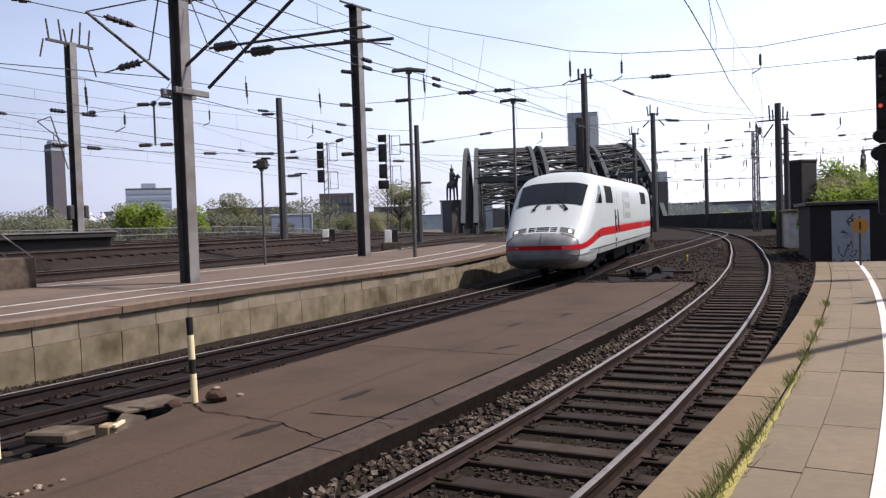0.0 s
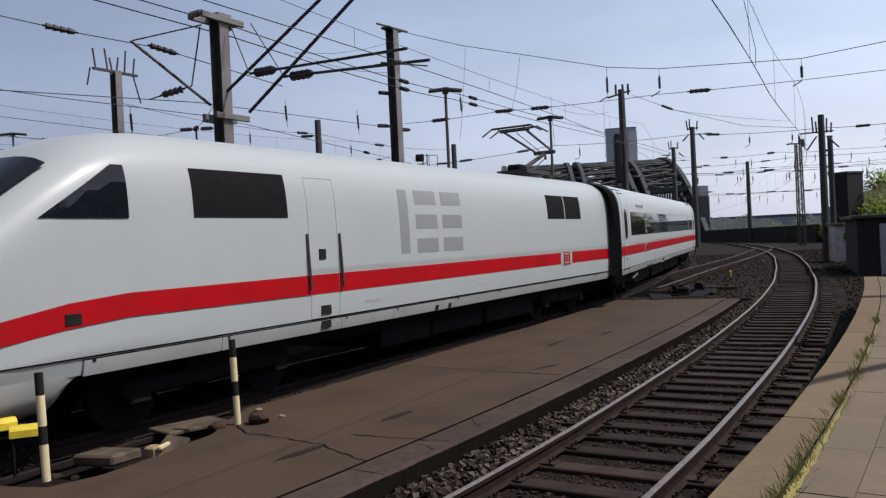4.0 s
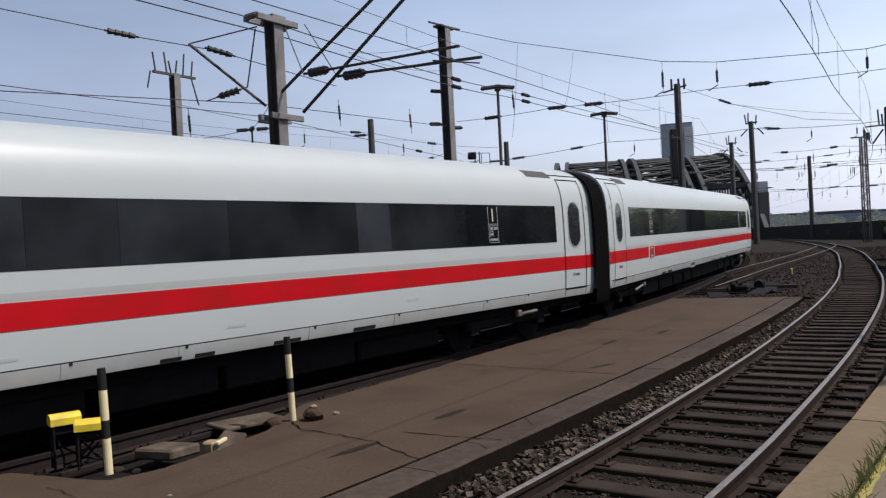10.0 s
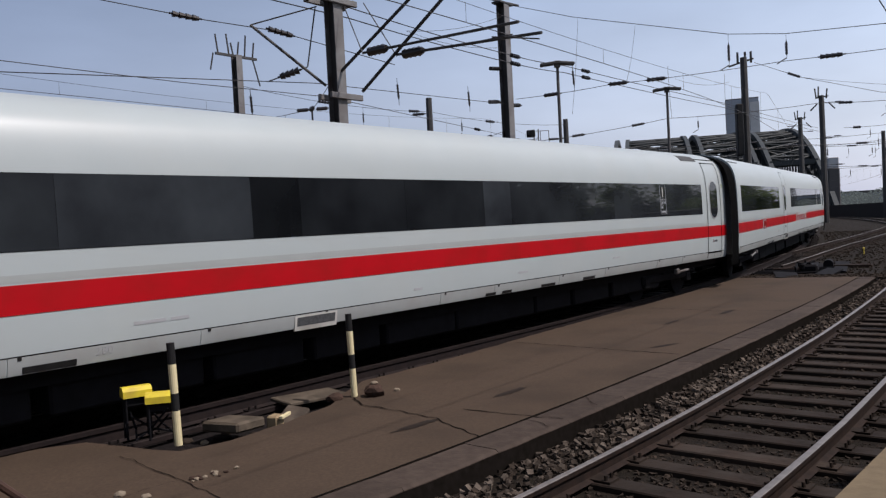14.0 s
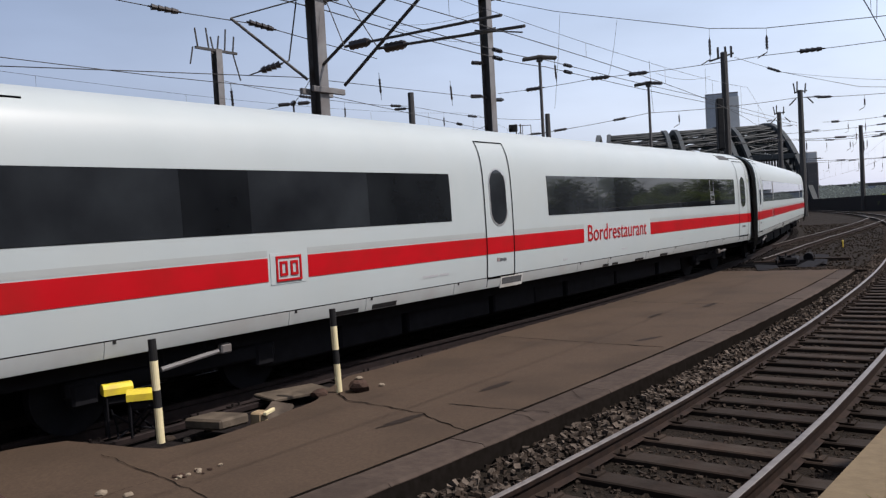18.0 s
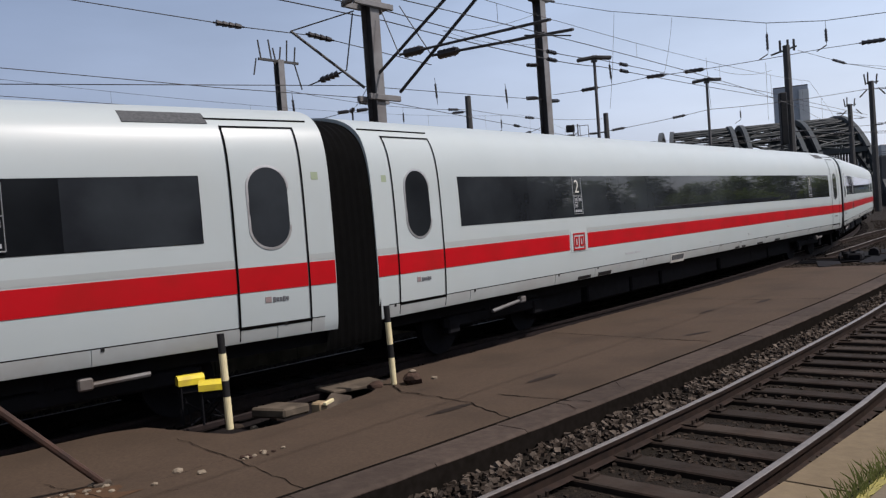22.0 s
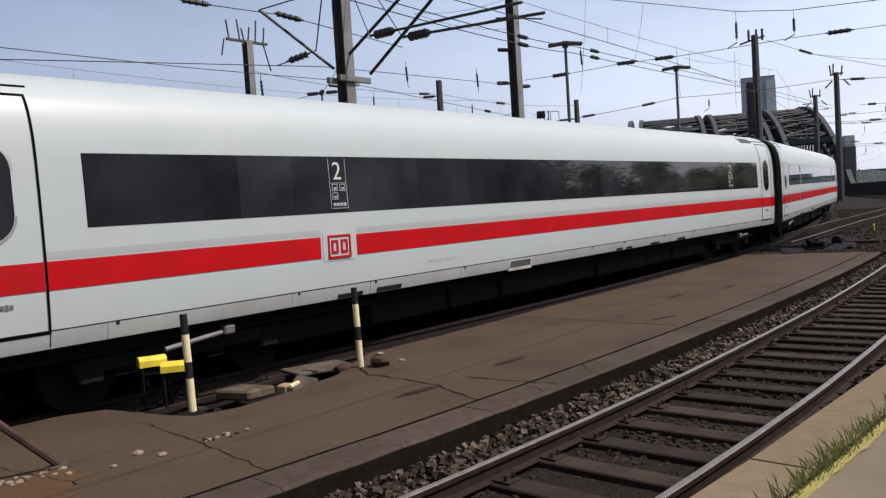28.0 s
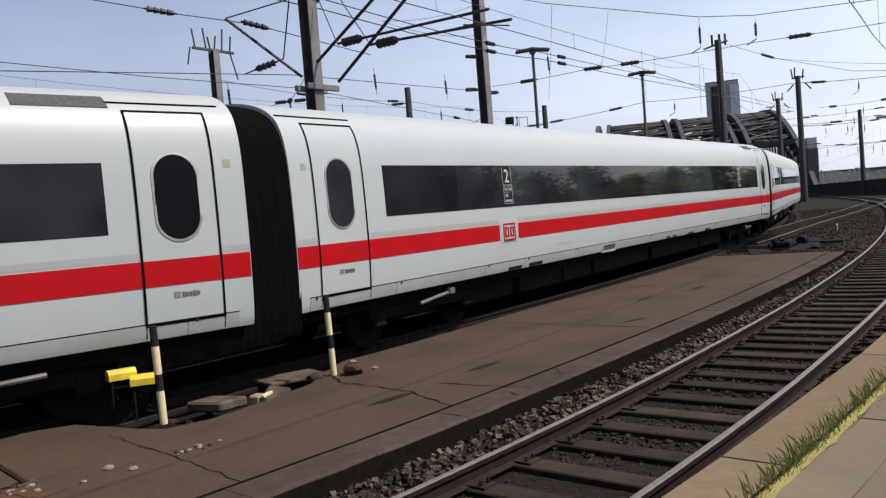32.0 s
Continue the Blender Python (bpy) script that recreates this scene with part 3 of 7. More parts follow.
part("edge_joint", sweep(-12, 15.2, 0.25, lambda s: [(8.738, 0.7585), (8.752 + 0.006 * noise.noise(Vector((s * 3, 1, 0))), 0.7585)]), CRACK, near_platform, "dark open joint")
part("white_line", sweep(-12, 15.4, 0.5, lambda s: [(9.41, 0.7635), (9.50, 0.7635)]), WHITELINE, near_platform, "broad white safety line")
for o0, o1 in ((8.802, 9.08), (9.085, 9.60), (9.605, 10.2), (10.205, 10.8), (10.805, 11.6), (11.605, 12.6), (12.605, 14.0)):
    s = -12.0 + o0 * 0.37 % 0.6
    while s < 15.2:
        bm = bmesh.new()
        e = min(s + 0.9, 15.4)
        z = 0.757 + random.uniform(-0.003, 0.003)
        ps = [(s + 0.004, o0), (e - 0.004, o0), (e - 0.004, o1), (s + 0.004, o1)]
        lo = [bm.verts.new(at(a, b, 0.70)) for a, b in ps]
        hi = [bm.verts.new(at(a, b, z)) for a, b in ps]
        bm.faces.new(hi)
        for k in range(4):
            bm.faces.new((lo[k], lo[(k + 1) % 4], hi[(k + 1) % 4], hi[k]))
        part("paving_slab", bm, PAVER, near_platform)
        s += 0.9


# ---- the train ----
CORNERS = [(1.44, 0.87), (1.475, 0.98), (1.50, 1.30), (1.512, 1.7), (1.512, 2.15), (1.505, 2.6), (1.485, 3.0), (1.435, 3.30), (1.32, 3.55), (1.06, 3.745), (0.62, 3.87), (0.0, 3.925)]


def rounded(pts):
    """Cut the corners of a line, so that it bends evenly."""
    cut = [pts[0]]
    for (a, b), (c, d) in zip(pts, pts[1:]):
        cut += [(0.75 * a + 0.25 * c, 0.75 * b + 0.25 * d), (0.25 * a + 0.75 * c, 0.25 * b + 0.75 * d)]
    return cut + [pts[-1]]


PROFILE = rounded(rounded(CORNERS))
PZ, PY = [p[1] for p in PROFILE], [p[0] for p in PROFILE]


def half(z):
    """Half the width of the body at the height z."""
    return float(np.interp(z, PZ, PY))


def ring(inset=0.0):
    pts = [(-y + inset, z) for y, z in PROFILE] + [(y - inset, z) for y, z in reversed(PROFILE[:-1])]
    return pts


def shell(x0, x1, inset=0.0, n=6):
    xs = [x0 + (x1 - x0) * i / n for i in range(n + 1)]
    rows = [[Vector((x, y, z)) for y, z in ring(inset)] for x in xs]
    bm = grid_mesh(rows)
    bm.verts.ensure_lookup_table()
    for r in (rows[0], rows[-1]):
        bm.faces.new([bm.verts.new(p) for p in r])
    return bm


def patch(x0, x1, z0, z1, proud=0.006, side=-1, nx=1, nz=5, thick=0.02):
    """A thin panel that follows the body's side."""
    outer, inner = [], []
    for i in range(nz + 1):
        z = z0 + (z1 - z0) * i / nz
        y = half(z)
        outer.append([Vector((x0 + (x1 - x0) * k / nx, side * (y + proud), z)) for k in range(nx + 1)])
        inner.append([Vector((x0 + (x1 - x0) * k / nx, side * (y + proud - thick), z)) for k in range(nx + 1)])
    bm = grid_mesh(outer)
    for f in bm.faces:
        f.smooth = True
    b2 = [[bm.verts.new(p) for p in r] for r in inner]
    bm.verts.ensure_lookup_table()
    w = nx + 1
    a2 = [[bm.verts[r * w + c] for c in range(w)] for r in range(nz + 1)]
    a2 = [[bm.verts.new(v.co) for v in r] for r in a2]
    loop_a = a2[0] + [r[-1] for r in a2[1:]] + a2[-1][-2::-1] + [r[0] for r in a2[-2:0:-1]]
    loop_b = b2[0] + [r[-1] for r in b2[1:]] + b2[-1][-2::-1] + [r[0] for r in b2[-2:0:-1]]
    for i in range(len(loop_a)):
        j = (i + 1) % len(loop_a)
        bm.faces.new((loop_a[i], loop_a[j], loop_b[j], loop_b[i]))
    return bm


def oval(xc, zc, w, hgt, proud, side=-1, hole=None):
    """A rounded upright pane that follows the body's side; with a hole it is a ring."""
    def half_w(z, w_, h_):
        d = abs(z - zc) - (h_ / 2 - w_ / 2)
        return w_ / 2 if d <= 0 else math.sqrt(max(0.0, (w_ / 2) ** 2 - d * d))
    zs = [zc - hgt / 2 * math.cos(math.pi * k / 24) for k in range(25)]
    if not hole:
        rows = [[Vector((xc + half_w(z, w, hgt) * u, side * (half(z) + proud), z)) for u in (-1, 0, 1)] for z in zs]
        bm = grid_mesh(rows)
        bmesh.ops.remove_doubles(bm, verts=bm.verts, dist=0.0004)
    else:
        bm = bmesh.new()
        n = 40
        prev = first = None
        for i in range(n + 1):
            a = 2 * math.pi * i / n
            pr = []
            for ww, hh in ((w, hgt), (w - hole, hgt - hole)):
                x, z = math.cos(a) * ww / 2, math.sin(a) * ww / 2
                z += (hh / 2 - ww / 2) * (1 if z >= 0 else -1)
                pr.append(bm.verts.new((xc + x, side * (half(zc + z) + proud), zc + z)))
            if prev:
                bm.faces.new((prev[0], pr[0], pr[1], prev[1]))
            prev = pr
    back = bmesh.ops.extrude_face_region(bm, geom=list(bm.faces))
    for v in back["geom"]:
        if isinstance(v, bmesh.types.BMVert):
            v.co.y += -side * 0.008
    return bm


def word(text, size, x, z, material, parent, name="lettering", side=-1, label="", spread=1.0):
    """Letters laid on the body's near side."""
    cu = bpy.data.curves.new(name, "FONT")
    cu.body, cu.size, cu.extrude = text, size, 0.001
    cu.space_character = spread
    tmp = bpy.data.objects.new(name, cu)
    me = bpy.data.meshes.new_from_object(tmp)
    bpy.data.objects.remove(tmp)
    me.name = name
    me.materials.clear()
    me.materials.append(material)
    for v in me.vertices:
        # text x runs along the car, text y is up
        X, Z, d = v.co.x, v.co.y, v.co.z
        zz = z + Z
        v.co = (x + X, side * (half(zz) + 0.0105 + d), zz)
    ob = new(name, me)
    ob.parent = parent
    if label:
        ob["label"] = label
    return ob


def bogie(parent, x, name="bogie"):
    bm = bmesh.new()
    for y in (-1.05, 1.05):
        box(bm, (x, y, 0.55), (2.9, 0.14, 0.2), None, 0.03)
        for a in (-1.25, 1.25):
            box(bm, (x + a, y, 0.48), (0.3, 0.2, 0.26), None, 0.03)
        rod(bm, (x - 0.3, y, 0.62), (x - 0.3, y, 0.85), 0.11, 8)
        rod(bm, (x + 0.3, y, 0.62), (x + 0.3, y, 0.85), 0.11, 8)
    box(bm, (x, 0, 0.62), (0.8, 2.2, 0.25))
    b = part(name, bm, UNDER, parent)
    for a in (-1.25, 1.25):
        w = bmesh.new()
        for y in (-0.75, 0.75):
            rod(w, (x + a, y - 0.065, 0.46), (x + a, y + 0.065, 0.46), 0.455, 24)
        rod(w, (x + a, -0.75, 0.46), (x + a, 0.75, 0.46), 0.09, 8)
        part("wheelset", w, UNDER, b)
    return b


CAR_L, BODY_0, BODY_L = 25.9, 0.05, 25.73


def emblem(car, x, z=1.63):
    """A framed red emblem as plain shapes."""
    part("emblem_field", patch(x, x + 0.62, z - 0.2, z + 0.2, 0.007, nz=2), WHITE, car)
    y = -(half(z) + 0.012)
    xc = x + 0.31

    def hollow(cx, w, h_, t):
        bm = bmesh.new()
        for sg in (-1, 1):
            box(bm, (cx + sg * (w - t) / 2, y, z), (t, 0.012, h_))
            box(bm, (cx, y, z + sg * (h_ - t) / 2), (w - 2 * t, 0.012, t))
        return bm

    frame_ = part("emblem", hollow(xc, 0.44, 0.33, 0.03), RED, car, "plain red framed emblem")
    for k in (-0.092, 0.092):
        part("emblem_mark", hollow(xc + k, 0.13, 0.19, 0.034), RED, frame_)


def class_sign(car, x, digit):
    bm = bmesh.new()
    y0 = -(half(2.53) + 0.013)
    for c, sz in (((x + 0.16, y0 + 0.03, 2.87), (0.32, 0.006, 0.012)), ((x + 0.16, y0 - 0.02, 2.17), (0.32, 0.006, 0.012))):
        box(bm, c, sz)
    for dx in (0.0, 0.32):
        rod(bm, (x + dx, -(half(2.17) + 0.012), 2.17), (x + dx, -(half(2.87) + 0.012), 2.87), 0.006, 4)
    part("sign_frame", bm, CHROME, car)
    if digit:
        word(digit, 0.36, x + 0.06, 2.58, WHITELINE, car, "class_number", label="white class number")
    part("sign_rail", boxed((x + 0.16, -(half(2.53) + 0.012), 2.53), (0.32, 0.006, 0.010)), CHROME, car)
    for dx, z in ((0.085, 2.465), (0.235, 2.465), (0.085, 2.345)):
        y = -(half(z) + 0.012)
        pic = bmesh.new()
        for c, sz in (((0, 0.045), (0.11, 0.010)), ((0, -0.045), (0.11, 0.010)), ((-0.05, 0), (0.010, 0.09)), ((0.05, 0), (0.010, 0.09)), ((0.005, -0.012), (0.05, 0.034))):
            box(pic, (x + dx + c[0], y, z + c[1]), (sz[0], 0.006, sz[1]))
        part("pictogram", pic, LETTER, car)
    for k in range(4):
        part("sign_writing", boxed((x + 0.065 + 0.065 * k, -(half(2.225) + 0.012), 2.225), (0.05, 0.006, 0.045)), LETTER, car)


def door(car, x0, x1):
    """A plug door with its oval window, seams and step."""
    d = part("door", patch(x0 + 0.02, x1 - 0.02, 1.07, 3.50, 0.004, nz=28), WHITE, car)
    zs = [1.05 + 2.46 * k / 28 for k in range(29)]
    line = [(x0, z, -1) for z in zs] + [(x1, z, 1) for z in reversed(zs)]
    seam = bmesh.new()
    pairs = []
    for x, z, sx in line:
        sz = -1 if z < 1.06 else 1 if z > 3.505 else 0
        e = [(x + sx * 0.013, z + sz * (0.022 if sz < 0 else 0.012)), (x - sx * 0.013, z - sz * 0.012)]
        pairs.append([seam.verts.new((px, -(half(pz) + 0.011), pz)) for px, pz in e])
    for p, q in zip(pairs, pairs[1:] + pairs[:1]):
        seam.faces.new((p[0], q[0], q[1], p[1]))
    part("door_seal", seam, RUBBER, d, "black rubber seal")
    part("stripe", patch(x0 + 0.02, x1 - 0.02, 1.48, 1.78, 0.009, nz=2), RED, d)
    xc = (x0 + x1) / 2
    part("window_rim", oval(xc, 2.5, 0.58, 1.05, 0.012, hole=0.06), CHROME, d)
    part("door_window", oval(xc, 2.5, 0.53, 1.0, 0.010), GLASS, d, smooth=False)
    for x in (x0, x1):
        part("sill_seam", rodded((x, -(half(0.9) + 0.010), 0.9), (x, -(half(1.05) + 0.010), 1.05), 0.008, 4), RUBBER, d)
    part("door_label", patch(xc - 0.14, xc - 0.06, 1.33, 1.40, 0.010, nz=1), LABELPINK, d, "small reddish label")
    tag = bmesh.new()
    for k in range(5):
        box(tag, (xc - 0.02 + k * 0.045, -(half(1.36) + 0.008), 1.36), (0.034, 0.006, 0.045 if k % 3 else 0.06))
    part("door_label", tag, NAMEGREY, d)
    post = x1 + 0.19 if x0 > 20 else x0 - 0.16
    if x0 < 5 or x0 > 20:
        part("corner_mark", patch(post - 0.05, post + 0.05, 2.83, 2.93, 0.003, nz=2), LABELGREEN, d, "small faded green mark")
    return d


def stripes(car, spans):
    for a, b in spans:
        part("red_stripe", patch(a, b, 1.48, 1.78, 0.006, nx=1, nz=2), RED, car)


def skirt(car, x0, x1, gaps=()):
    """Panels along the foot of the body, and the dark boxes that show under them."""
    x = x0
    k = 0
    while x < x1 - 0.2:
        w = min((1.9, 2.6, 1.5, 2.2)[k % 4], x1 - x)
        part("skirt_panel", patch(x + 0.008, x + w - 0.008, 0.875, 1.055, 0.008, nz=2), SKIRT, car)
        part("hinge_mark", patch(x + 0.1, x + 0.14, 1.02, 1.065, 0.013, nz=1), BLACK, car)
        k += 1
        x += w
    part("skirt_seam", rodded((x0, -(half(1.062) + 0.004), 1.062), (x1, -(half(1.062) + 0.004), 1.062), 0.007, 4), RUBBER, car)
    for gx, gw, gh in gaps:
        part("skirt_opening", patch(gx, gx + gw, 0.88, 0.88 + gh, 0.014, nz=1), BLACK, car)


def under(car, x0, x1):
    bm = bmesh.new()
    box(bm, ((x0 + x1) / 2, 0, 0.78), (x1 - x0, 2.3, 0.22))
    part("underframe", bm, UNDER, car)
    x = x0 + 4.6
    while x < x1 - 6:
        w = random.uniform(1.2, 2.6)
        part("equipment_box", boxed((x + w / 2, 0, 0.56), (w, 2.1 + random.uniform(-0.1, 0.1), 0.5), None, 0.03), UNDER, car)
        x += w + random.uniform(0.05, 0.2)


def coach(label, digit, plan="seats", sign=5.5, name=""):
    """A coach; local x runs from its front end at 0 to its rear end."""
    car = thing("train_coach", label, "train coach", group="coaches of the train")
    part("body", shell(BODY_0, BODY_L, 0.0, 8), WHITE, car, smooth=True)
    bm = bmesh.new()
    box(bm, (CAR_L / 2, 0, 3.915), (CAR_L - 6, 0.5, 0.03), None, 0.01)
    part("roof_rib", bm, WHITE, car)
    for a, b in ((-0.97, 0.08),):
        # folded gangway bellows in front of the coach
        rows = []
        n = 16
        for i in range(n + 1):
            x = a + (b - a) * i / n
            ins = 0.012 + (0.012 if i % 2 else 0.0)
            rows.append([Vector((x, y * (1 - ins / 1.5), 0.6 + (z - 0.88) * (1 - ins / 3.0) * 1.085)) for y, z in ring()])
        part("gangway_bellows", grid_mesh(rows), RUBBER, car, "black folded rubber bellows")
    if plan == "seats":
        bands = [(2.01, 24.02)]
        doors = [(0.48, 1.53), (24.36, 25.33)]
        cut = [(sign - 0.2, sign + 0.5)]
    else:
        bands = [(0.67, 8.45), (11.75, 23.98)]
        doors = [(9.46, 10.38), (24.36, 25.33)]
        cut = [(4.42, 5.12), (13.25, 16.93)]
    for a, b in bands:
        w = part("window_band", patch(a, b, 2.11, 2.905, 0.005, nx=1, nz=6), RUBBER, car, "dark tinted window band")
        n = max(1, round((b - a) / 1.75))
        edges = [a + 0.006] + [a + (b - a) * (k + 0.3 * math.sin(k * 2.3 + len(digit) + sign)) / n for k in range(1, n)] + [b - 0.006]
        for x0, x1 in zip(edges, edges[1:]):
            part("window_pane", patch(x0, x1 - 0.004, 2.115, 2.90, 0.008, nx=1, nz=6), GLASS, w, "dark tinted glass pane")
    for a, b in doors:
        door(car, a, b)
    spans, x = [], BODY_0 + 0.01
    for a, b in sorted([(a + 0.0, b) for a, b in cut] + doors):
        spans.append((x, a))
        x = b
    spans.append((x, BODY_L - 0.01))
    stripes(car, [(a, b) for a, b in spans if b - a > 0.03])
    for a, b in spans:
        if b - a > 0.3:
            part("grey_line", patch(a, b, 1.80, 1.88, 0.003, nz=1), PALE, car)
    emblem(car, cut[0][0] + 0.04)
    if name:
        part("crest", patch(3.47, 3.58, 3.07, 3.21, 0.012, nz=2), NAMEGREY, car, "small dark coat of arms")
        word(name, 0.185, 3.68, 3.08, NAMEGREY, car, "name_lettering", label="small grey lettering below the roof", spread=1.05)
    if plan == "seats":
        class_sign(car, sign + 0.05, digit)
        class_sign(car, 21.4, digit)
        part("roof_grille", patch(23.22, 24.22, 3.545, 3.70, 0.012, nz=6), GRILLE, car, "grey ventilation grille")
    else:
        word("Bordrestaurant", 0.515, 13.40, 1.50, RED, car, "lettering", label="red lettering on the white side", spread=1.02)
        class_sign(car, 21.6, "")
        part("roof_grille", patch(23.22, 24.22, 3.545, 3.70, 0.012, nz=6), GRILLE, car, "grey ventilation grille")
    if sign < 5:
        part("roof_grille", patch(1.62, 2.55, 3.545, 3.70, 0.012, nz=6), GRILLE, car, "grey ventilation grille")
    for a, b in ((0.1, 1.6), (24.2, 25.58)):
        part("rain_gutter", rodded((a, -(half(3.615) + 0.01), 3.615), (b, -(half(3.615) + 0.01), 3.615), 0.012, 4), RUBBER, car)
    for a, b, z in ((7.6, 8.0, 1.22), (8.06, 8.3, 1.22), (15.2, 15.5, 1.2), (18.9, 19.2, 1.24), (12.3, 12.5, 1.16)):
        part("side_marking", patch(a, b, z, z + 0.04, 0.004, nz=1), LETTER, car)
    skirt(car, 0.25, BODY_L - 0.2, ((5.6, 0.5, 0.06), (6.4, 0.55, 0.07), (14.2, 0.3, 0.05), (14.7, 0.3, 0.05), (16.0, 0.5, 0.05), (17.6, 0.5, 0.06)))
    step = part("step", patch(9.9, 10.66, 0.84, 1.04, 0.016, nz=2), BOXGREY, car, "bright metal step box")
    part("recess", patch(9.94, 10.62, 0.90, 1.02, 0.022, nz=1), GRILLE, step, "grey step recess")
    if digit:
        word("280", 0.13, 7.15, 0.955, LETTER, car, "lettering", label="small grey number on the skirt", spread=1.1)
    under(car, 0.0, BODY_L)
    damper = bmesh.new()
    rod(damper, (22.6, -1.34, 0.66), (23.3, -1.34, 0.68), 0.032, 8)
    box(damper, (22.6, -1.34, 0.68), (0.16, 0.1, 0.14), None, 0.02)
    part("yaw_damper", damper, STEELLIGHT, car, "pale alloy damper")
    damper = bmesh.new()
    rod(damper, (2.9, -1.34, 0.62), (3.7, -1.34, 0.70), 0.03, 8)
    box(damper, (3.8, -1.34, 0.72), (0.16, 0.1, 0.12), None, 0.02)
    part("yaw_damper", damper, STEELLIGHT, car, "pale alloy damper")
    bogie(car, 3.35)
    bogie(car, CAR_L - 3.35)
    return car


# power car: the nose is lofted from rings whose foot, top and width shrink towards the tip
LOCO_L = 20.5


NOSE_U = [(z - 0.88) / 3.035 for _, z in PROFILE if 0.88 <= z < 3.83] + [0.978, 0.985, 0.99, 0.996, 1.0]


def nose_ring(x):
    """The ring at x metres behind the tip: half width, top and foot scaled, with rounded shoulders."""
    top = float(np.interp(x, (0.0, 0.05, 0.15, 0.4, 0.8, 1.3, 1.8, 2.4, 2.9, 3.6, 4.5, 6.2), (1.20, 1.46, 1.63, 1.79, 2.10, 2.52, 2.96, 3.45, 3.74, 3.88, 3.915, 3.915)))
    foot = float(np.interp(x, (0.0, 0.1, 0.3), (1.0, 0.9, 0.88)))
    square = float(np.interp(x, (0.0, 0.6, 1.4, 2.6, 3.6), (4.0, 4.4, 7.0, 9.0, 7.0)))
    root = float(np.interp(x, (0.0, 0.6, 1.4, 3.0), (0.5, 0.45, 0.34, 0.31)))
    wide = float(np.interp(x, (0.0, 0.03, 0.1, 0.25, 0.6, 1.2, 2.0, 3.0), (0.75, 0.92, 1.07, 1.21, 1.34, 1.43, 1.49, 1.51)))
    blend = min(1.0, max(0.0, (x - 2.5) / 1.9))
    pts = []
    for u in NOSE_U:
        body = half(0.88 + 3.035 * u) / 1.51
        # fuller at the foot, squarer shoulders on the low nose and round the windscreen
        lo = (1 - max(0.0, (u - 0.25) / 0.75) ** square) ** root if u < 1 else 0.0
        lo *= 0.95 + 0.05 * min(1, u / 0.1)
        w = lo * (1 - blend) + body * blend
        pts.append((w * wide, foot + (top - foot) * u))
    return pts


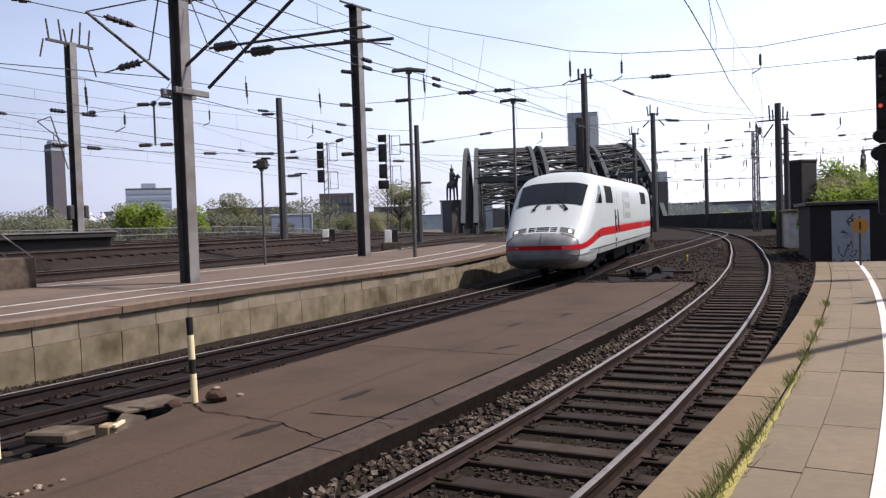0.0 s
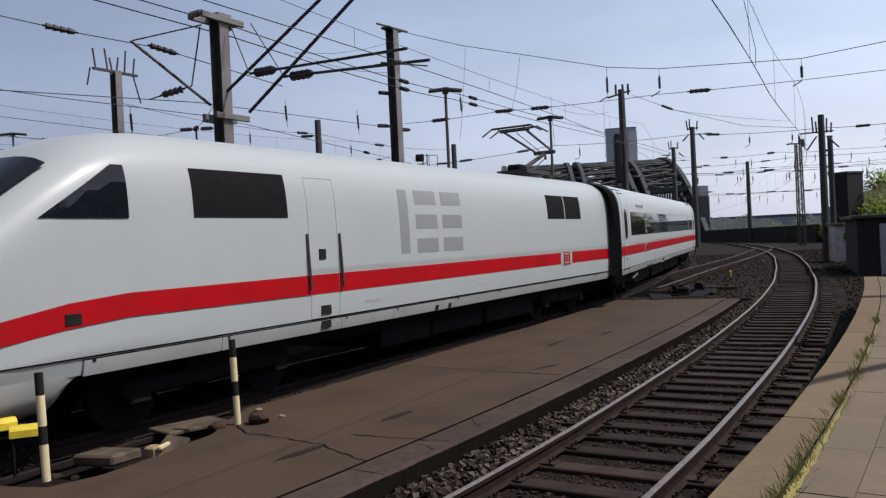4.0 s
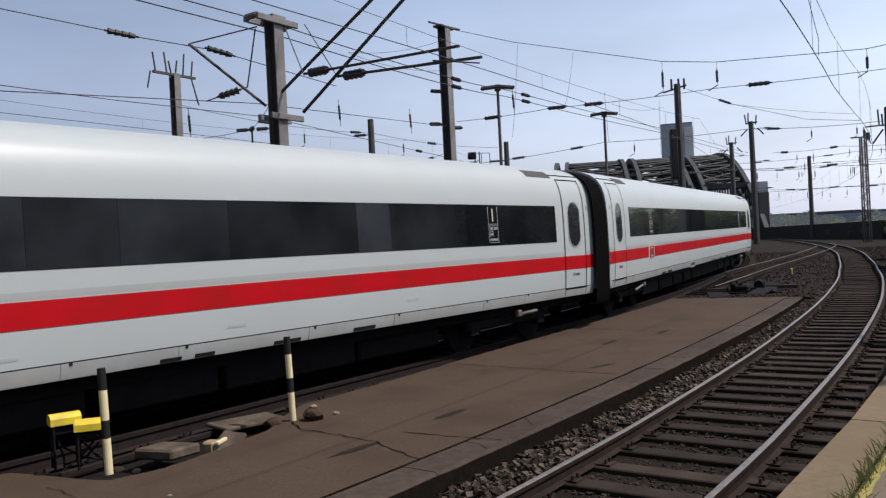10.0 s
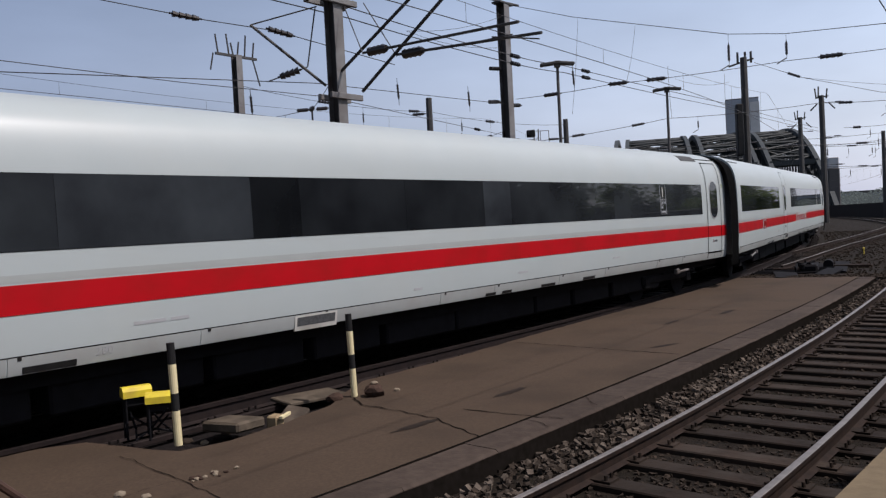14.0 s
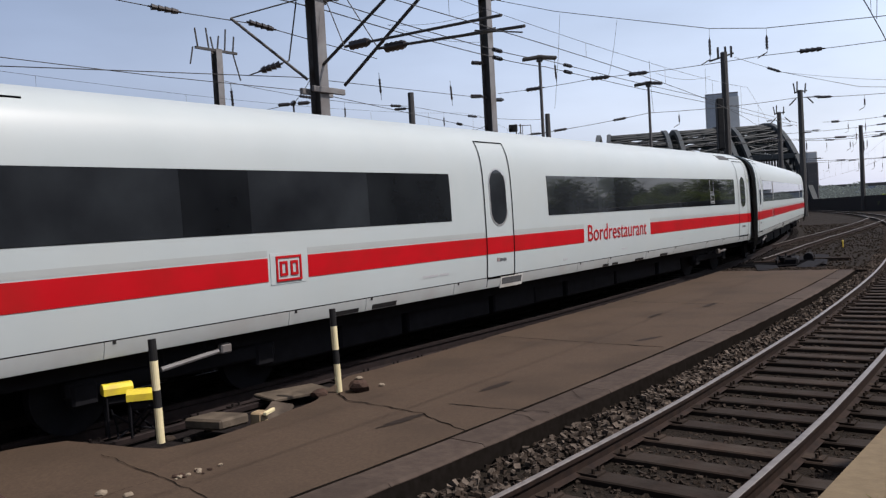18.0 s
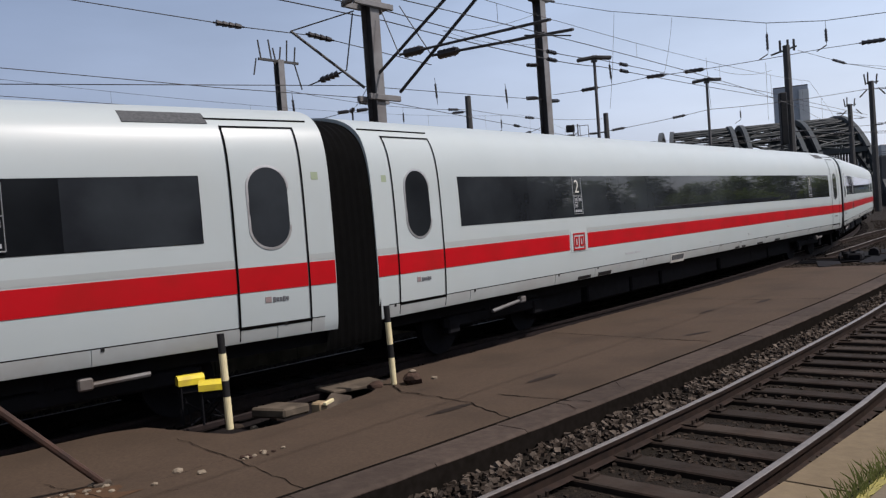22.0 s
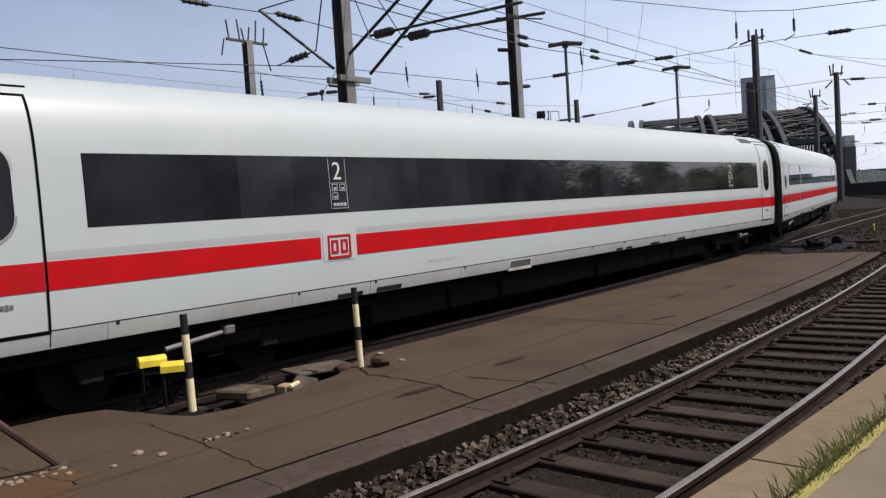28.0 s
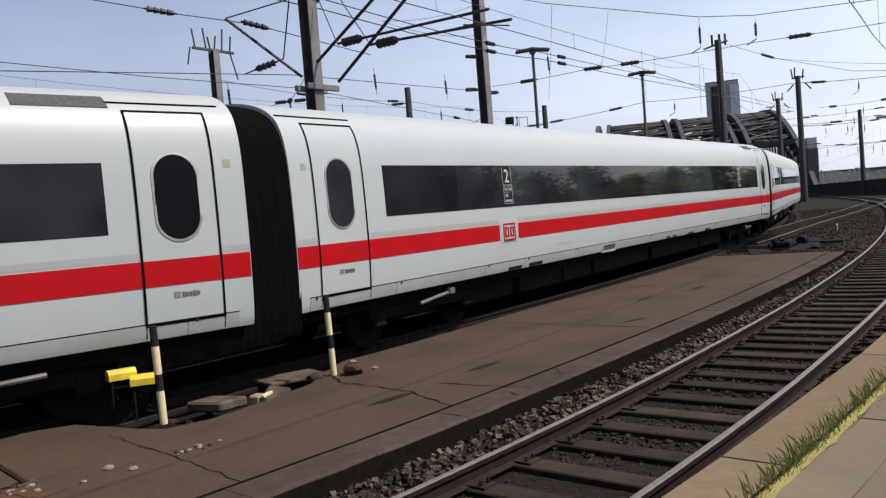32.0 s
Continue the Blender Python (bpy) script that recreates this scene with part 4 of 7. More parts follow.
def power_car():
    car = thing("power_car", "white streamlined power car with a red stripe and grey lettering", "locomotive")
    xs = [0.0, 0.02, 0.06, 0.14, 0.28, 0.45, 0.7, 1.0, 1.3, 1.6, 1.9, 2.2, 2.6, 3.0, 3.4, 3.8, 4.2, 4.7, 5.2, 6.2]
    rows = []
    for x in xs:
        r = nose_ring(x)
        rows.append([Vector((x, -y, z)) for y, z in r] + [Vector((x, y, z)) for y, z in reversed(r[:-1])])
    rows += [[Vector((x, p.y, p.z)) for p in rows[-1]] for x in (9.0, 13.0, 17.0, LOCO_L - 0.4)]
    tip = grid_mesh(rows[:5])
    tip.faces.new([tip.verts.new(p) for p in rows[0]])
    part("nose_hatch", tip, NOSE, car, "dirty white nose hatch, greyed for its shade", smooth=True)
    bm = grid_mesh(rows[4:])
    bm.faces.new([bm.verts.new(p) for p in rows[-1]])
    part("body", bm, WHITE, car, smooth=True)

    rows = []
    for x, w in ((0.02, 0.70), (0.05, 0.90), (0.12, 1.06), (0.3, 1.22), (0.6, 1.34), (1.1, 1.41), (1.7, 1.44), (2.2, 1.44), (2.4, 1.43)):
        f = float(np.interp(x, (0, 0.12, 0.4, 1.0, 1.9, 2.2, 2.4), (0.90, 0.76, 0.58, 0.46, 0.42, 0.48, 0.80)))
        brim = float(np.interp(x, (0, 0.1, 0.3), (1.03, 0.95, 0.93)))
        half_ring = [(w * (0.55 + 0.45 * math.sin(radians(q)) ** 0.8), brim - (brim - f) * math.cos(radians(q)) ** 0.8) for q in (0, 18, 36, 54, 72, 90)]
        rows.append([Vector((x, -y, z)) for y, z in reversed(half_ring)] + [Vector((x, y, z)) for y, z in half_ring])
    bm = grid_mesh(rows[:4])
    bm.verts.ensure_lookup_table()
    bm.faces.new(bm.verts[:12])
    part("front_skirt", bm, NOSE, car, "dirty lower nose skirt, greyed for its shade", smooth=True)
    bm = grid_mesh(rows[3:])
    bm.verts.ensure_lookup_table()
    bm.faces.new(bm.verts[-12:])
    part("side_skirt", bm, SKIRT, car, smooth=True)

    def on_nose(x, u):
        r = nose_ring(x)
        us = NOSE_U
        return Vector((x, -float(np.interp(u, us, [p[0] for p in r])), float(np.interp(u, us, [p[1] for p in r]))))

    def nose_z(x, z):
        r = nose_ring(x)
        return Vector((x, -float(np.interp(z, [p[1] for p in r], [p[0] for p in r])), z))

    # windscreen: it lies on the slope above the bonnet
    rows = []
    for k in range(8):
        x = 1.50 + 0.86 * k / 7
        z = nose_ring(x)[-1][1]
        w = 1.14 + 0.04 * k / 7
        row = []
        for j in range(13):
            y = -w + 2 * w * j / 12
            prof = nose_ring(x)
            ys = [p[0] for p in prof][::-1]
            zs = [p[1] for p in prof][::-1]
            row.append(Vector((x - 0.03, y, float(np.interp(abs(y), ys, zs)) + 0.025)))
        rows.append(row)
    part("windscreen", grid_mesh(rows), SCREEN, car, "dark raked windscreen", smooth=True)
    def on_top(x, y, lift=0.0):
        """A point of the sloping nose at x behind the tip and y across."""
        prof = nose_ring(x)
        return Vector((x - 0.6 * lift, y, float(np.interp(abs(y), [p[0] for p in prof][::-1], [p[1] for p in prof][::-1])) + lift))

    for y in (-0.62, 0.5):
        wip = bmesh.new()
        rod(wip, on_top(1.30, y, 0.03), on_top(1.44, y * 0.72, 0.05), 0.03, 6)
        rod(wip, on_top(1.44, y * 0.72, 0.05), on_top(1.62, y * 0.3, 0.04), 0.012, 5)
        box(wip, on_top(1.26, y, 0.02), (0.10, 0.12, 0.06), None, 0.015)
        part("wiper", wip, BLACK, car)

    def top_patch(x0, x1, y0, y1, lift, n=5):
        return grid_mesh([[on_top(x0 + (x1 - x0) * i / n, y0 + (y1 - y0) * j / n, lift) for j in range(n + 1)] for i in range(n + 1)])

    # flush lamp panels and the grille between them
    for y in (-1, 1):
        lo, hi = sorted((y * 0.55, y * 1.07))
        hl = part("headlight", top_patch(0.33, 0.57, lo, hi, 0.008), PALE, car, smooth=True)
        part("cover", top_patch(0.35, 0.55, lo + 0.03, hi - 0.03, 0.014), LAMPCOVER, hl, "grey glass lamp cover", smooth=True)
        lo, hi = sorted((y * 0.86, y * 0.97))
        part("lens", top_patch(0.39, 0.50, lo, hi, 0.021, 2), LAMPGLOW, hl, "lit headlight")
    for y0, y1 in ((-0.47, -0.26), (-0.21, 0.21), (0.26, 0.47)):
        for k in range(3):
            x = 0.37 + 0.07 * k
            part("air_slot", boxed(on_top(x, (y0 + y1) / 2, 0.004), (0.04, y1 - y0, 0.03)), BLACK, car)
    part("nose_emblem", top_patch(1.24, 1.40, -0.08, 0.08, 0.006, 3), NAMEGREY, car, "small dark emblem under the windscreen", smooth=True)
    # coupler hatch seams
    for sd in (-1, 1):
        hs = bmesh.new()
        prev = None
        for k in range(13):
            u = 0.0 + 0.95 * k / 12
            p = on_nose(0.30, u)
            p.x -= 0.012
            p.y *= -sd
            if prev is not None:
                rod(hs, prev, p, 0.012, 4)
            prev = p
        part("hatch_seam", hs, BLACK, car)
    hs = bmesh.new()
    line = [Vector((x - 0.006, 0, nose_ring(x)[-1][1] + 0.004)) for x in (0.28, 0.14, 0.05, 0.0)] + [Vector((-0.012, 0, 1.19))]
    for a, b in zip(line, line[1:]):
        rod(hs, a, b, 0.008, 4)
    part("hatch_seam", hs, BLACK, car)
    # red stripe: dips on the nose and wraps round its tip
    for side in (-1, 1):
        rows = []
        for x in (0.0, 0.01, 0.05, 0.14, 0.28, 0.5, 0.8, 1.2, 1.7, 2.3, 3.0, 3.6, 4.2, 4.8, 5.4, 6.2):
            zc = float(np.interp(x, (0, 0.4, 0.9, 1.6, 2.3, 3.0, 6.2), (1.23, 1.23, 1.30, 1.45, 1.57, 1.63, 1.63)))
            hw = float(np.interp(x, (0, 0.6, 2.0, 6.2), (0.07, 0.09, 0.14, 0.15)))
            a, b = nose_z(x, zc - hw), nose_z(x, zc + hw)
            rows.append([Vector((p.x - (0.012 if x < 0.3 else 0), p.y * (1.008 if x > 0.02 else 1), p.z)) for p in (a, (a + b) / 2, b)])
            if side > 0:
                rows[-1] = [Vector((p.x, -p.y, p.z)) for p in rows[-1]]
        part("nose_stripe", grid_mesh(rows), RED, car, smooth=True)
    rows = [[Vector((-0.014, y, z)) for y in (-0.72, 0, 0.72)] for z in (1.16, 1.30)]
    part("nose_stripe", grid_mesh(rows), RED, car)
    E_ = LOCO_L
    stripes(car, [(6.2, E_ - 4.25), (E_ - 3.45, E_ - 0.42)])
    part("grey_line", patch(6.2, E_ - 0.5, 1.80, 1.88, 0.003, nz=1), PALE, car)
    emblem(car, E_ - 4.16)
    # side windows
    rows = []
    for k in range(7):
        z = 2.66 + 0.64 * k / 6
        x0 = 2.05 + 0.85 * k / 6
        row = []
        for j in range(6):
            p = nose_z(x0 + (3.05 - x0) * j / 5, z)
            row.append(Vector((p.x, p.y - 0.014, p.z)))
        rows.append(row)
    part("side_window", grid_mesh(rows), SCREEN, car, "triangular cab side window")
    for a, b in ((3.95, 5.75), (E_ - 4.96, E_ - 3.84), (E_ - 3.77, E_ - 2.66)):
        part("side_window", patch(a, b, 2.67, 3.32 if a < 8 else 3.28, 0.008, nz=8), UNDER, car, "black square side window")
    for x in (6.15, 6.95):
        part("handrail", rodded((x, -1.56, 1.55), (x, -1.52, 2.42), 0.022, 6), DARKSTEEL, car)
    for z in (1.22, 1.0):
        part("step_recess", boxed((6.55, -(half(z) + 0.004), z), (0.24, 0.02, 0.14)), BLACK, car)
    part("lock_recess", boxed((6.5, -(half(2.05) + 0.004), 2.1), (0.16, 0.02, 0.16)), BLACK, car)
    p = nose_z(2.35, 1.53)
    part("jack_recess", boxed((2.35, p.y - 0.006, 1.53), (0.18, 0.03, 0.13), None, 0.004), BLACK, car)
    cabdoor = bmesh.new()
    for x in (6.2, 6.9):
        for k in range(10):
            z0, z1 = 1.1 + 2.2 * k / 10, 1.1 + 2.2 * (k + 1) / 10
            rod(cabdoor, (x, -(half(z0) + 0.001), z0), (x, -(half(z1) + 0.001), z1), 0.007, 4)
    rod(cabdoor, (6.2, -(half(3.3) + 0.001), 3.3), (6.9, -(half(3.3) + 0.001), 3.3), 0.007, 4)
    part("cab_door_seam", cabdoor, LETTER, car)
    for a, b in ((3.2, 3.8), (7.6, 8.1), (11.6, 12.0), (14.0, 14.3)):
        part("side_marking", patch(a, b, 1.24, 1.28, 0.004, nz=1), LETTER, car)
    # large grey mark as plain blocks
    x, z0, hgt, t = 8.75, 2.02, 1.18, 0.3
    bars = [(0.0, t, 0, hgt)]
    for a, b in ((0.55, 1.32), (1.52, 2.3)):
        bars += [(a, b, 0, 0.27), (a, b, 0.455, 0.725), (a, b, hgt - 0.27, hgt)]
    for a, b, c, d in bars:
        part("grey_mark", patch(x + a, x + b, z0 + c, z0 + d, 0.003, nz=16, thick=0.004), MARKGREY, car, "large pale grey mark")
    skirt(car, 2.45, E_ - 0.44, ((9.9, 0.12, 0.1), (10.4, 0.12, 0.1)))
    under(car, 4.0, E_ - 0.42)
    bogie(car, 4.6)
    bogie(car, E_ - 3.2)
    seam = bmesh.new()
    rod(seam, (6.2, -(half(1.09) + 0.008), 1.09), (E_ - 0.5, -(half(1.09) + 0.008), 1.09), 0.012, 4)
    prev = None
    for k in range(14):
        q = nose_z(1.1 + 5.1 * k / 13, 1.09)
        q.y -= 0.006
        if prev is not None:
            rod(seam, prev, q, 0.009, 4)
        prev = q
    part("body_seam", seam, RUBBER, car)
    # raised single-arm pantograph on its roof frame, elbow towards the rear
    P_ = E_ - 3.4
    bm = bmesh.new()
    for y in (-0.42, 0.42):
        box(bm, (P_ + 0.35, y, 4.06), (1.5, 0.09, 0.10))
    for x in (P_ - 0.35, P_ + 0.3, P_ + 1.0):
        box(bm, (x, 0, 4.06), (0.1, 0.8, 0.09))
    pan = part("pantograph", bm, DARKSTEEL, car, "dark steel pantograph")
    part("drive_box", boxed((P_ - 0.05, 0, 4.17), (0.5, 0.42, 0.2), None, 0.05), UNDER, pan)
    part("lower_arm", rodded((P_ + 0.3, 0, 4.16), (P_ + 1.95, 0, 4.73), 0.075, 8, 0.055), DARKSTEEL, pan)
    part("elbow", rodded((P_ + 1.93, -0.34, 4.76), (P_ + 1.93, 0.34, 4.76), 0.06, 8), DARKSTEEL, pan)
    part("lever", rodded((P_ + 1.95, 0, 4.74), (P_ + 2.0, 0, 4.56), 0.035, 6), DARKSTEEL, pan)
    part("control_rod", rodded((P_ + 2.0, 0.05, 4.57), (P_ + 0.85, 0.05, 4.1), 0.016, 5), DARKSTEEL, pan)
    for y in (-1, 1):
        part("upper_arm", rodded((P_ + 1.93, y * 0.26, 4.77), (P_ - 0.1, y * 0.34, 5.22), 0.036, 6), DARKSTEEL, pan)
    part("guide_rod", rodded((P_ + 1.7, -0.05, 4.7), (P_ - 0.1, -0.05, 5.16), 0.012, 5), DARKSTEEL, pan)
    part("cross_tube", rodded((P_ - 0.1, -0.45, 5.22), (P_ - 0.1, 0.45, 5.22), 0.03, 6), DARKSTEEL, pan)
    for d in (-0.28, 0.18):
        part("collector_strip", boxed((P_ - 0.05 + d, 0, 5.30), (0.05, 1.2, 0.05)), DARKSTEEL, pan)
        for y in (-1, 1):
            part("horn", rodded((P_ - 0.05 + d, y * 0.6, 5.30), (P_ - 0.05 + d, y * 0.9, 5.12), 0.022, 6), DARKSTEEL, pan)
            part("strut", rodded((P_ - 0.1, y * 0.4, 5.22), (P_ - 0.05 + d, y * 0.4, 5.28), 0.018, 5), DARKSTEEL, pan)
    part("roof_cable", rodded((P_ + 1.1, 0, 4.10), (P_ + 2.0, 0, 4.11), 0.018, 5), DARKSTEEL, car)
    ins = bmesh.new()
    for z, r in ((3.99, 0.13), (4.03, 0.16), (4.08, 0.11)):
        rod(ins, (P_ + 2.05, 0, z - 0.02), (P_ + 2.05, 0, z + 0.02), r, 12)
    rod(ins, (P_ + 2.05, 0, 3.88), (P_ + 2.05, 0, 4.15), 0.05, 8)
    part("roof_insulator", ins, DARKSTEEL, car)
    # the long nose reaches further forward
    for ob in car.children_recursive:
        for v in ob.data.vertices:
            v.co.x -= 0.5 * max(0.0, 1 - v.co.x / 3.9)
    return car


power = power_car()
COACHES = [coach("white coach with dark window band and red stripe, first class", "1", sign=5.18, name="Oldenburg (Oldb)"), coach("white coach with dark window band and red stripe, first class", "1", sign=4.1),
           coach("white restaurant coach with red stripe and red lettering", "", "restaurant")]
COACHES += [coach("white coach with dark window band and red stripe, second class", "2")]
for _ in range(4):
    COACHES.append(copy_thing(COACHES[3], Matrix.Identity(4)))


def rear_end(t):
    """Where along the curve the power car's rear end is."""
    d = 6.767 - t
    slip = np.interp(t, (0, 1, 1.5, 2, 2.5, 3, 3.5, 5.5, 7, 9.5, 12, 17, 20, 23, 24, 27, 29, 32), (-0.30, -0.13, -0.05, 0.03, 0.20, 0.31, 0.36, 0.05, 0.11, 0.14, 0.28, 0.30, 0.34, 0.28, 0.39, 0.38, 0.24, 0.32))
    return (5.31 if d > 0 else 5.316) * d + (0.028 * d * d if d > 0 else 0.0) + float(slip)


def car_pose(s_front, length, lead):
    """A rigid car on the curve: its two bogies stand on the axis."""
    a, b = (at(q, train_o(q)) for q in (s_front + lead, s_front + length - lead))
    d = b - a
    ang = math.atan2(d.y, d.x)
    o = a - Vector((math.cos(ang), math.sin(ang), 0)) * lead
    z0, z1 = rise(s_front + lead), rise(s_front + length - lead)
    slope = (z1 - z0) / (length - 2 * lead)
    return pose(o.x, o.y, z0 - slope * lead, 0, -math.degrees(math.atan(slope)), math.degrees(ang))


def motions():
    times = [i * 0.5 for i in range(65)]
    walk(power, [(t, car_pose(rear_end(t) - LOCO_L, LOCO_L, 3.9)) for t in times])
    for i, c in enumerate(COACHES):
        walk(c, [(t, car_pose(rear_end(t) + 0.3 + i * 26.4, CAR_L, 3.35)) for t in times])


# ---- overhead line: masts, arms, wires ----
def insulator(parent, p, d, length=0.5, r=0.06, ribs=4):
    """A ribbed insulator centred at p along d."""
    p, d = Vector(p), Vector(d).normalized()
    bm = rodded(p - d * length * 0.62, p + d * length * 0.62, r * 0.3, 5)
    for k in range(ribs):
        c = p + d * length * ((k + 0.5) / ribs - 0.5)
        rod(bm, c - d * length * 0.12, c + d * length * 0.12, r, 7, r * 0.65)
    return part("insulator", bm, INSUL, parent)


def strand(parent, pts, r=0.012, name="cable"):
    pts = [Vector(p) for p in pts]
    rows = []
    for i, p in enumerate(pts):
        d = (pts[min(i + 1, len(pts) - 1)] - pts[max(i - 1, 0)]).normalized()
        u = d.orthogonal().normalized() if abs(d.z) > 0.9 else d.cross(Vector((0, 0, 1))).normalized()
        v = d.cross(u)
        rows.append([p + u * r, p + v * r, p - u * r, p - v * r, p + u * r])
    return part(name, grid_mesh(rows), WIRE, parent)


def span_wire(label, pts, ins=(), sag=0.0, r=0.013, drops=(), ins_len=0.75, ins_r=0.095):
    """A wire strung through the points, with insulators at fractions of its length and hanging ones with their depth."""
    t = thing("overhead_wire", label, "overhead wire", group="wires over the tracks")
    ps = [Vector(p) for p in pts]
    fine = []
    for a, b in zip(ps, ps[1:]):
        for k in range(6):
            u = k / 6
            fine.append(a.lerp(b, u) - Vector((0, 0, sag * 4 * u * (1 - u))))
    fine.append(ps[-1])
    strand(t, fine, r)
    def point(f):
        i = min(int(f * (len(fine) - 1)), len(fine) - 2)
        u = f * (len(fine) - 1) - i
        return fine[i].lerp(fine[i + 1], u), fine[i + 1] - fine[i]
    for f in ins:
        p, d = point(f)
        insulator(t, p, d, ins_len, ins_r)
    for f, depth in drops:
        p, d = point(f)
        strand(t, [p, p - Vector((0, 0, depth))], 0.008, "dropper")
        insulator(t, p - Vector((0, 0, depth * 0.6)), (0, 0, 1), min(0.7, depth * 0.5), 0.055)
        strand(t, [p - Vector((0, 0, depth)), p - Vector((0.35, 0.1, depth + 0.2))], 0.02, "clamp")
    return t


def catenary(o_of, s0, s1, z0, z1, first, spacing, dip=None):
    """Contact wire and messenger with droppers along a track."""
    t = thing("overhead_wire", "contact wire and carrying wire above the track", "overhead wire", group="wires over the tracks")
    n = int((s1 - s0) / 2.5)
    ss = [s0 + (s1 - s0) * i / n for i in range(n + 1)]
    low = [at(s, o_of(s), z0) for s in ss]
    def mz(s):
        u = ((s - first) % spacing) / spacing
        return z1 - 4 * u * (1 - u) * (z1 - z0 - 0.35 if dip is None else dip)
    high = [at(s, o_of(s), mz(s)) for s in ss]
    strand(t, low, 0.010, "contact_wire")
    strand(t, high, 0.006, "carrying_wire")
    s = s0 + 2
    while s < s1:
        part("dropper", rodded(at(s, o_of(s), z0), at(s, o_of(s), mz(s)), 0.005, 3), WIRE, t)
        s += 6
    return t


def h_mast(label, x, y, z0, z1, w, d, turn, name="catenary_mast", light=True):
    """A broad-flange steel mast whose sunlit flange is painted lighter than the other."""
    t = thing(name, label, "mast", pose(x, y, z0, 0, 0, turn), group="masts of the overhead line")
    hgt = z1 - z0
    # sun and shade put into the steel: pale flange, grey flange, dark web
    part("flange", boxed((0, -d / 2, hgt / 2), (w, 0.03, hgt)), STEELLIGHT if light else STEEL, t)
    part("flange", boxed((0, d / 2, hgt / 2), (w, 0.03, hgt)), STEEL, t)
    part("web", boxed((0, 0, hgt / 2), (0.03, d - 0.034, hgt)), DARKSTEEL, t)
    return t


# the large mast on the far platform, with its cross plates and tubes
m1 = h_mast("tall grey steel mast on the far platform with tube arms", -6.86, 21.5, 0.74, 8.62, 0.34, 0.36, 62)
def under_mast(mast, p):
    """A world place in the mast's own space."""
    return mast.matrix_basis.inverted() @ Vector(p)


def tube(mast, a, b, r, name="arm", material=DARKSTEEL):
    return part(name, rodded(under_mast(mast, a), under_mast(mast, b), r, 8), material, mast)


for z in (0.0, -2.62):
    for y in (-0.24, 0.24):
        part("cross_plate", boxed((0.12 if z else -0.08, y, 7.80 + z), (1.5 if z == 0 else 1.2, 0.1, 0.16), None, 0.01), STEELLIGHT, m1, "pale cross plate bolted to the mast")
bm = boxed((0.0, 0, 7.92), (0.5, 0.5, 0.12), None, 0.02)
for k in (-0.78, 0.6):
    rod(bm, (k, -0.2, 7.84), (k, 0.2, 7.84), 0.09, 8)
part("cap", bm, STEELLIGHT, m1)
tube(m1, (-6.75, 21.45, 6.58), (-3.3, 20.1, 8.95), 0.045)
tube(m1, (-6.05, 21.2, 5.97), (-2.3, 19.3, 8.75), 0.045)
tube(m1, (-7.15, 21.4, 6.25), (-9.0, 20.75, 7.95), 0.04)
tube(m1, (-9.0, 20.75, 7.95), (-7.3, 21.4, 8.45), 0.02)
tube(m1, (-7.62, 21.3, 6.79), (-7.35, 21.4, 8.40), 0.02)
tube(m1, (-5.9, 20.9, 6.90), (-6.5, 21.4, 8.35), 0.015)
tube(m1, (-4.9, 20.6, 6.70), (-5.9, 21.2, 8.35), 0.015)
tube(m1, (-5.9, 20.95, 6.95), (-1.45, 17.75, 6.57), 0.036)
tube(m1, (-4.9, 20.55, 6.73), (-0.95, 17.55, 6.24), 0.036)
tube(m1, (-2.1, 18.2, 6.40), (-1.0, 17.5, 6.1), 0.016)
tube(m1, (-2.9, 18.8, 6.42), (-1.6, 17.8, 6.32), 0.016)
tube(m1, (-7.62, 21.3, 6.79), (-8.7, 21.0, 6.42), 0.018)
insulator(m1, under_mast(m1, (-5.4, 20.6, 6.91)), m1.matrix_basis.to_3x3().inverted() @ Vector((4.4, -3.2, -0.3)), 0.7, 0.13)
insulator(m1, under_mast(m1, (-4.35, 20.15, 6.66)), m1.matrix_basis.to_3x3().inverted() @ Vector((4.4, -3.2, -0.3)), 0.7, 0.13)
insulator(m1, under_mast(m1, (-8.1, 21.15, 6.62)), m1.matrix_basis.to_3x3().inverted() @ Vector((-1.1, -0.3, -0.35)), 0.55, 0.11)

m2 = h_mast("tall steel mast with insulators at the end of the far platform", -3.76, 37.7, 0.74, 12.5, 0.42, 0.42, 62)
bm = bmesh.new()
box(bm, (0, 0, 11.72), (1.1, 0.5, 0.1), None, 0.02)
rod(bm, (-0.8, 0.3, 11.9), (0.9, -0.3, 11.75), 0.05, 6)
part("cap", bm, DARKSTEEL, m2)
for z, dx in ((7.85, 0.9), (5.95, 1.0), (7.85, -0.9), (5.6, -0.9), (9.4, -0.7)):
    insulator(m2, (dx, 0.1, z - 0.76), (1, 0, 0.1), 0.75, 0.1, 5)
    part("bracket", rodded((0, 0.1, z - 0.76), (dx * 1.5, 0.1, z - 0.76 + 0.02), 0.03, 6), DARKSTEEL, m2)

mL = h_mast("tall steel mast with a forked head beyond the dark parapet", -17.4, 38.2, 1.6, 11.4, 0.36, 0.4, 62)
part("cross_arm", boxed((0, 0, 9.75), (2.5, 0.12, 0.12)), DARKSTEEL, mL)
for k, hgt in ((-1.1, 0.9), (-0.45, 1.0), (-0.2, 0.6), (0.05, 0.7), (0.5, 1.1), (1.0, 0.8)):
    part("horn", rodded((k, 0, 9.8), (k + 0.12 * (1 if k > 0 else -1), 0, 9.8 + hgt), 0.045, 5), DARKSTEEL, mL)
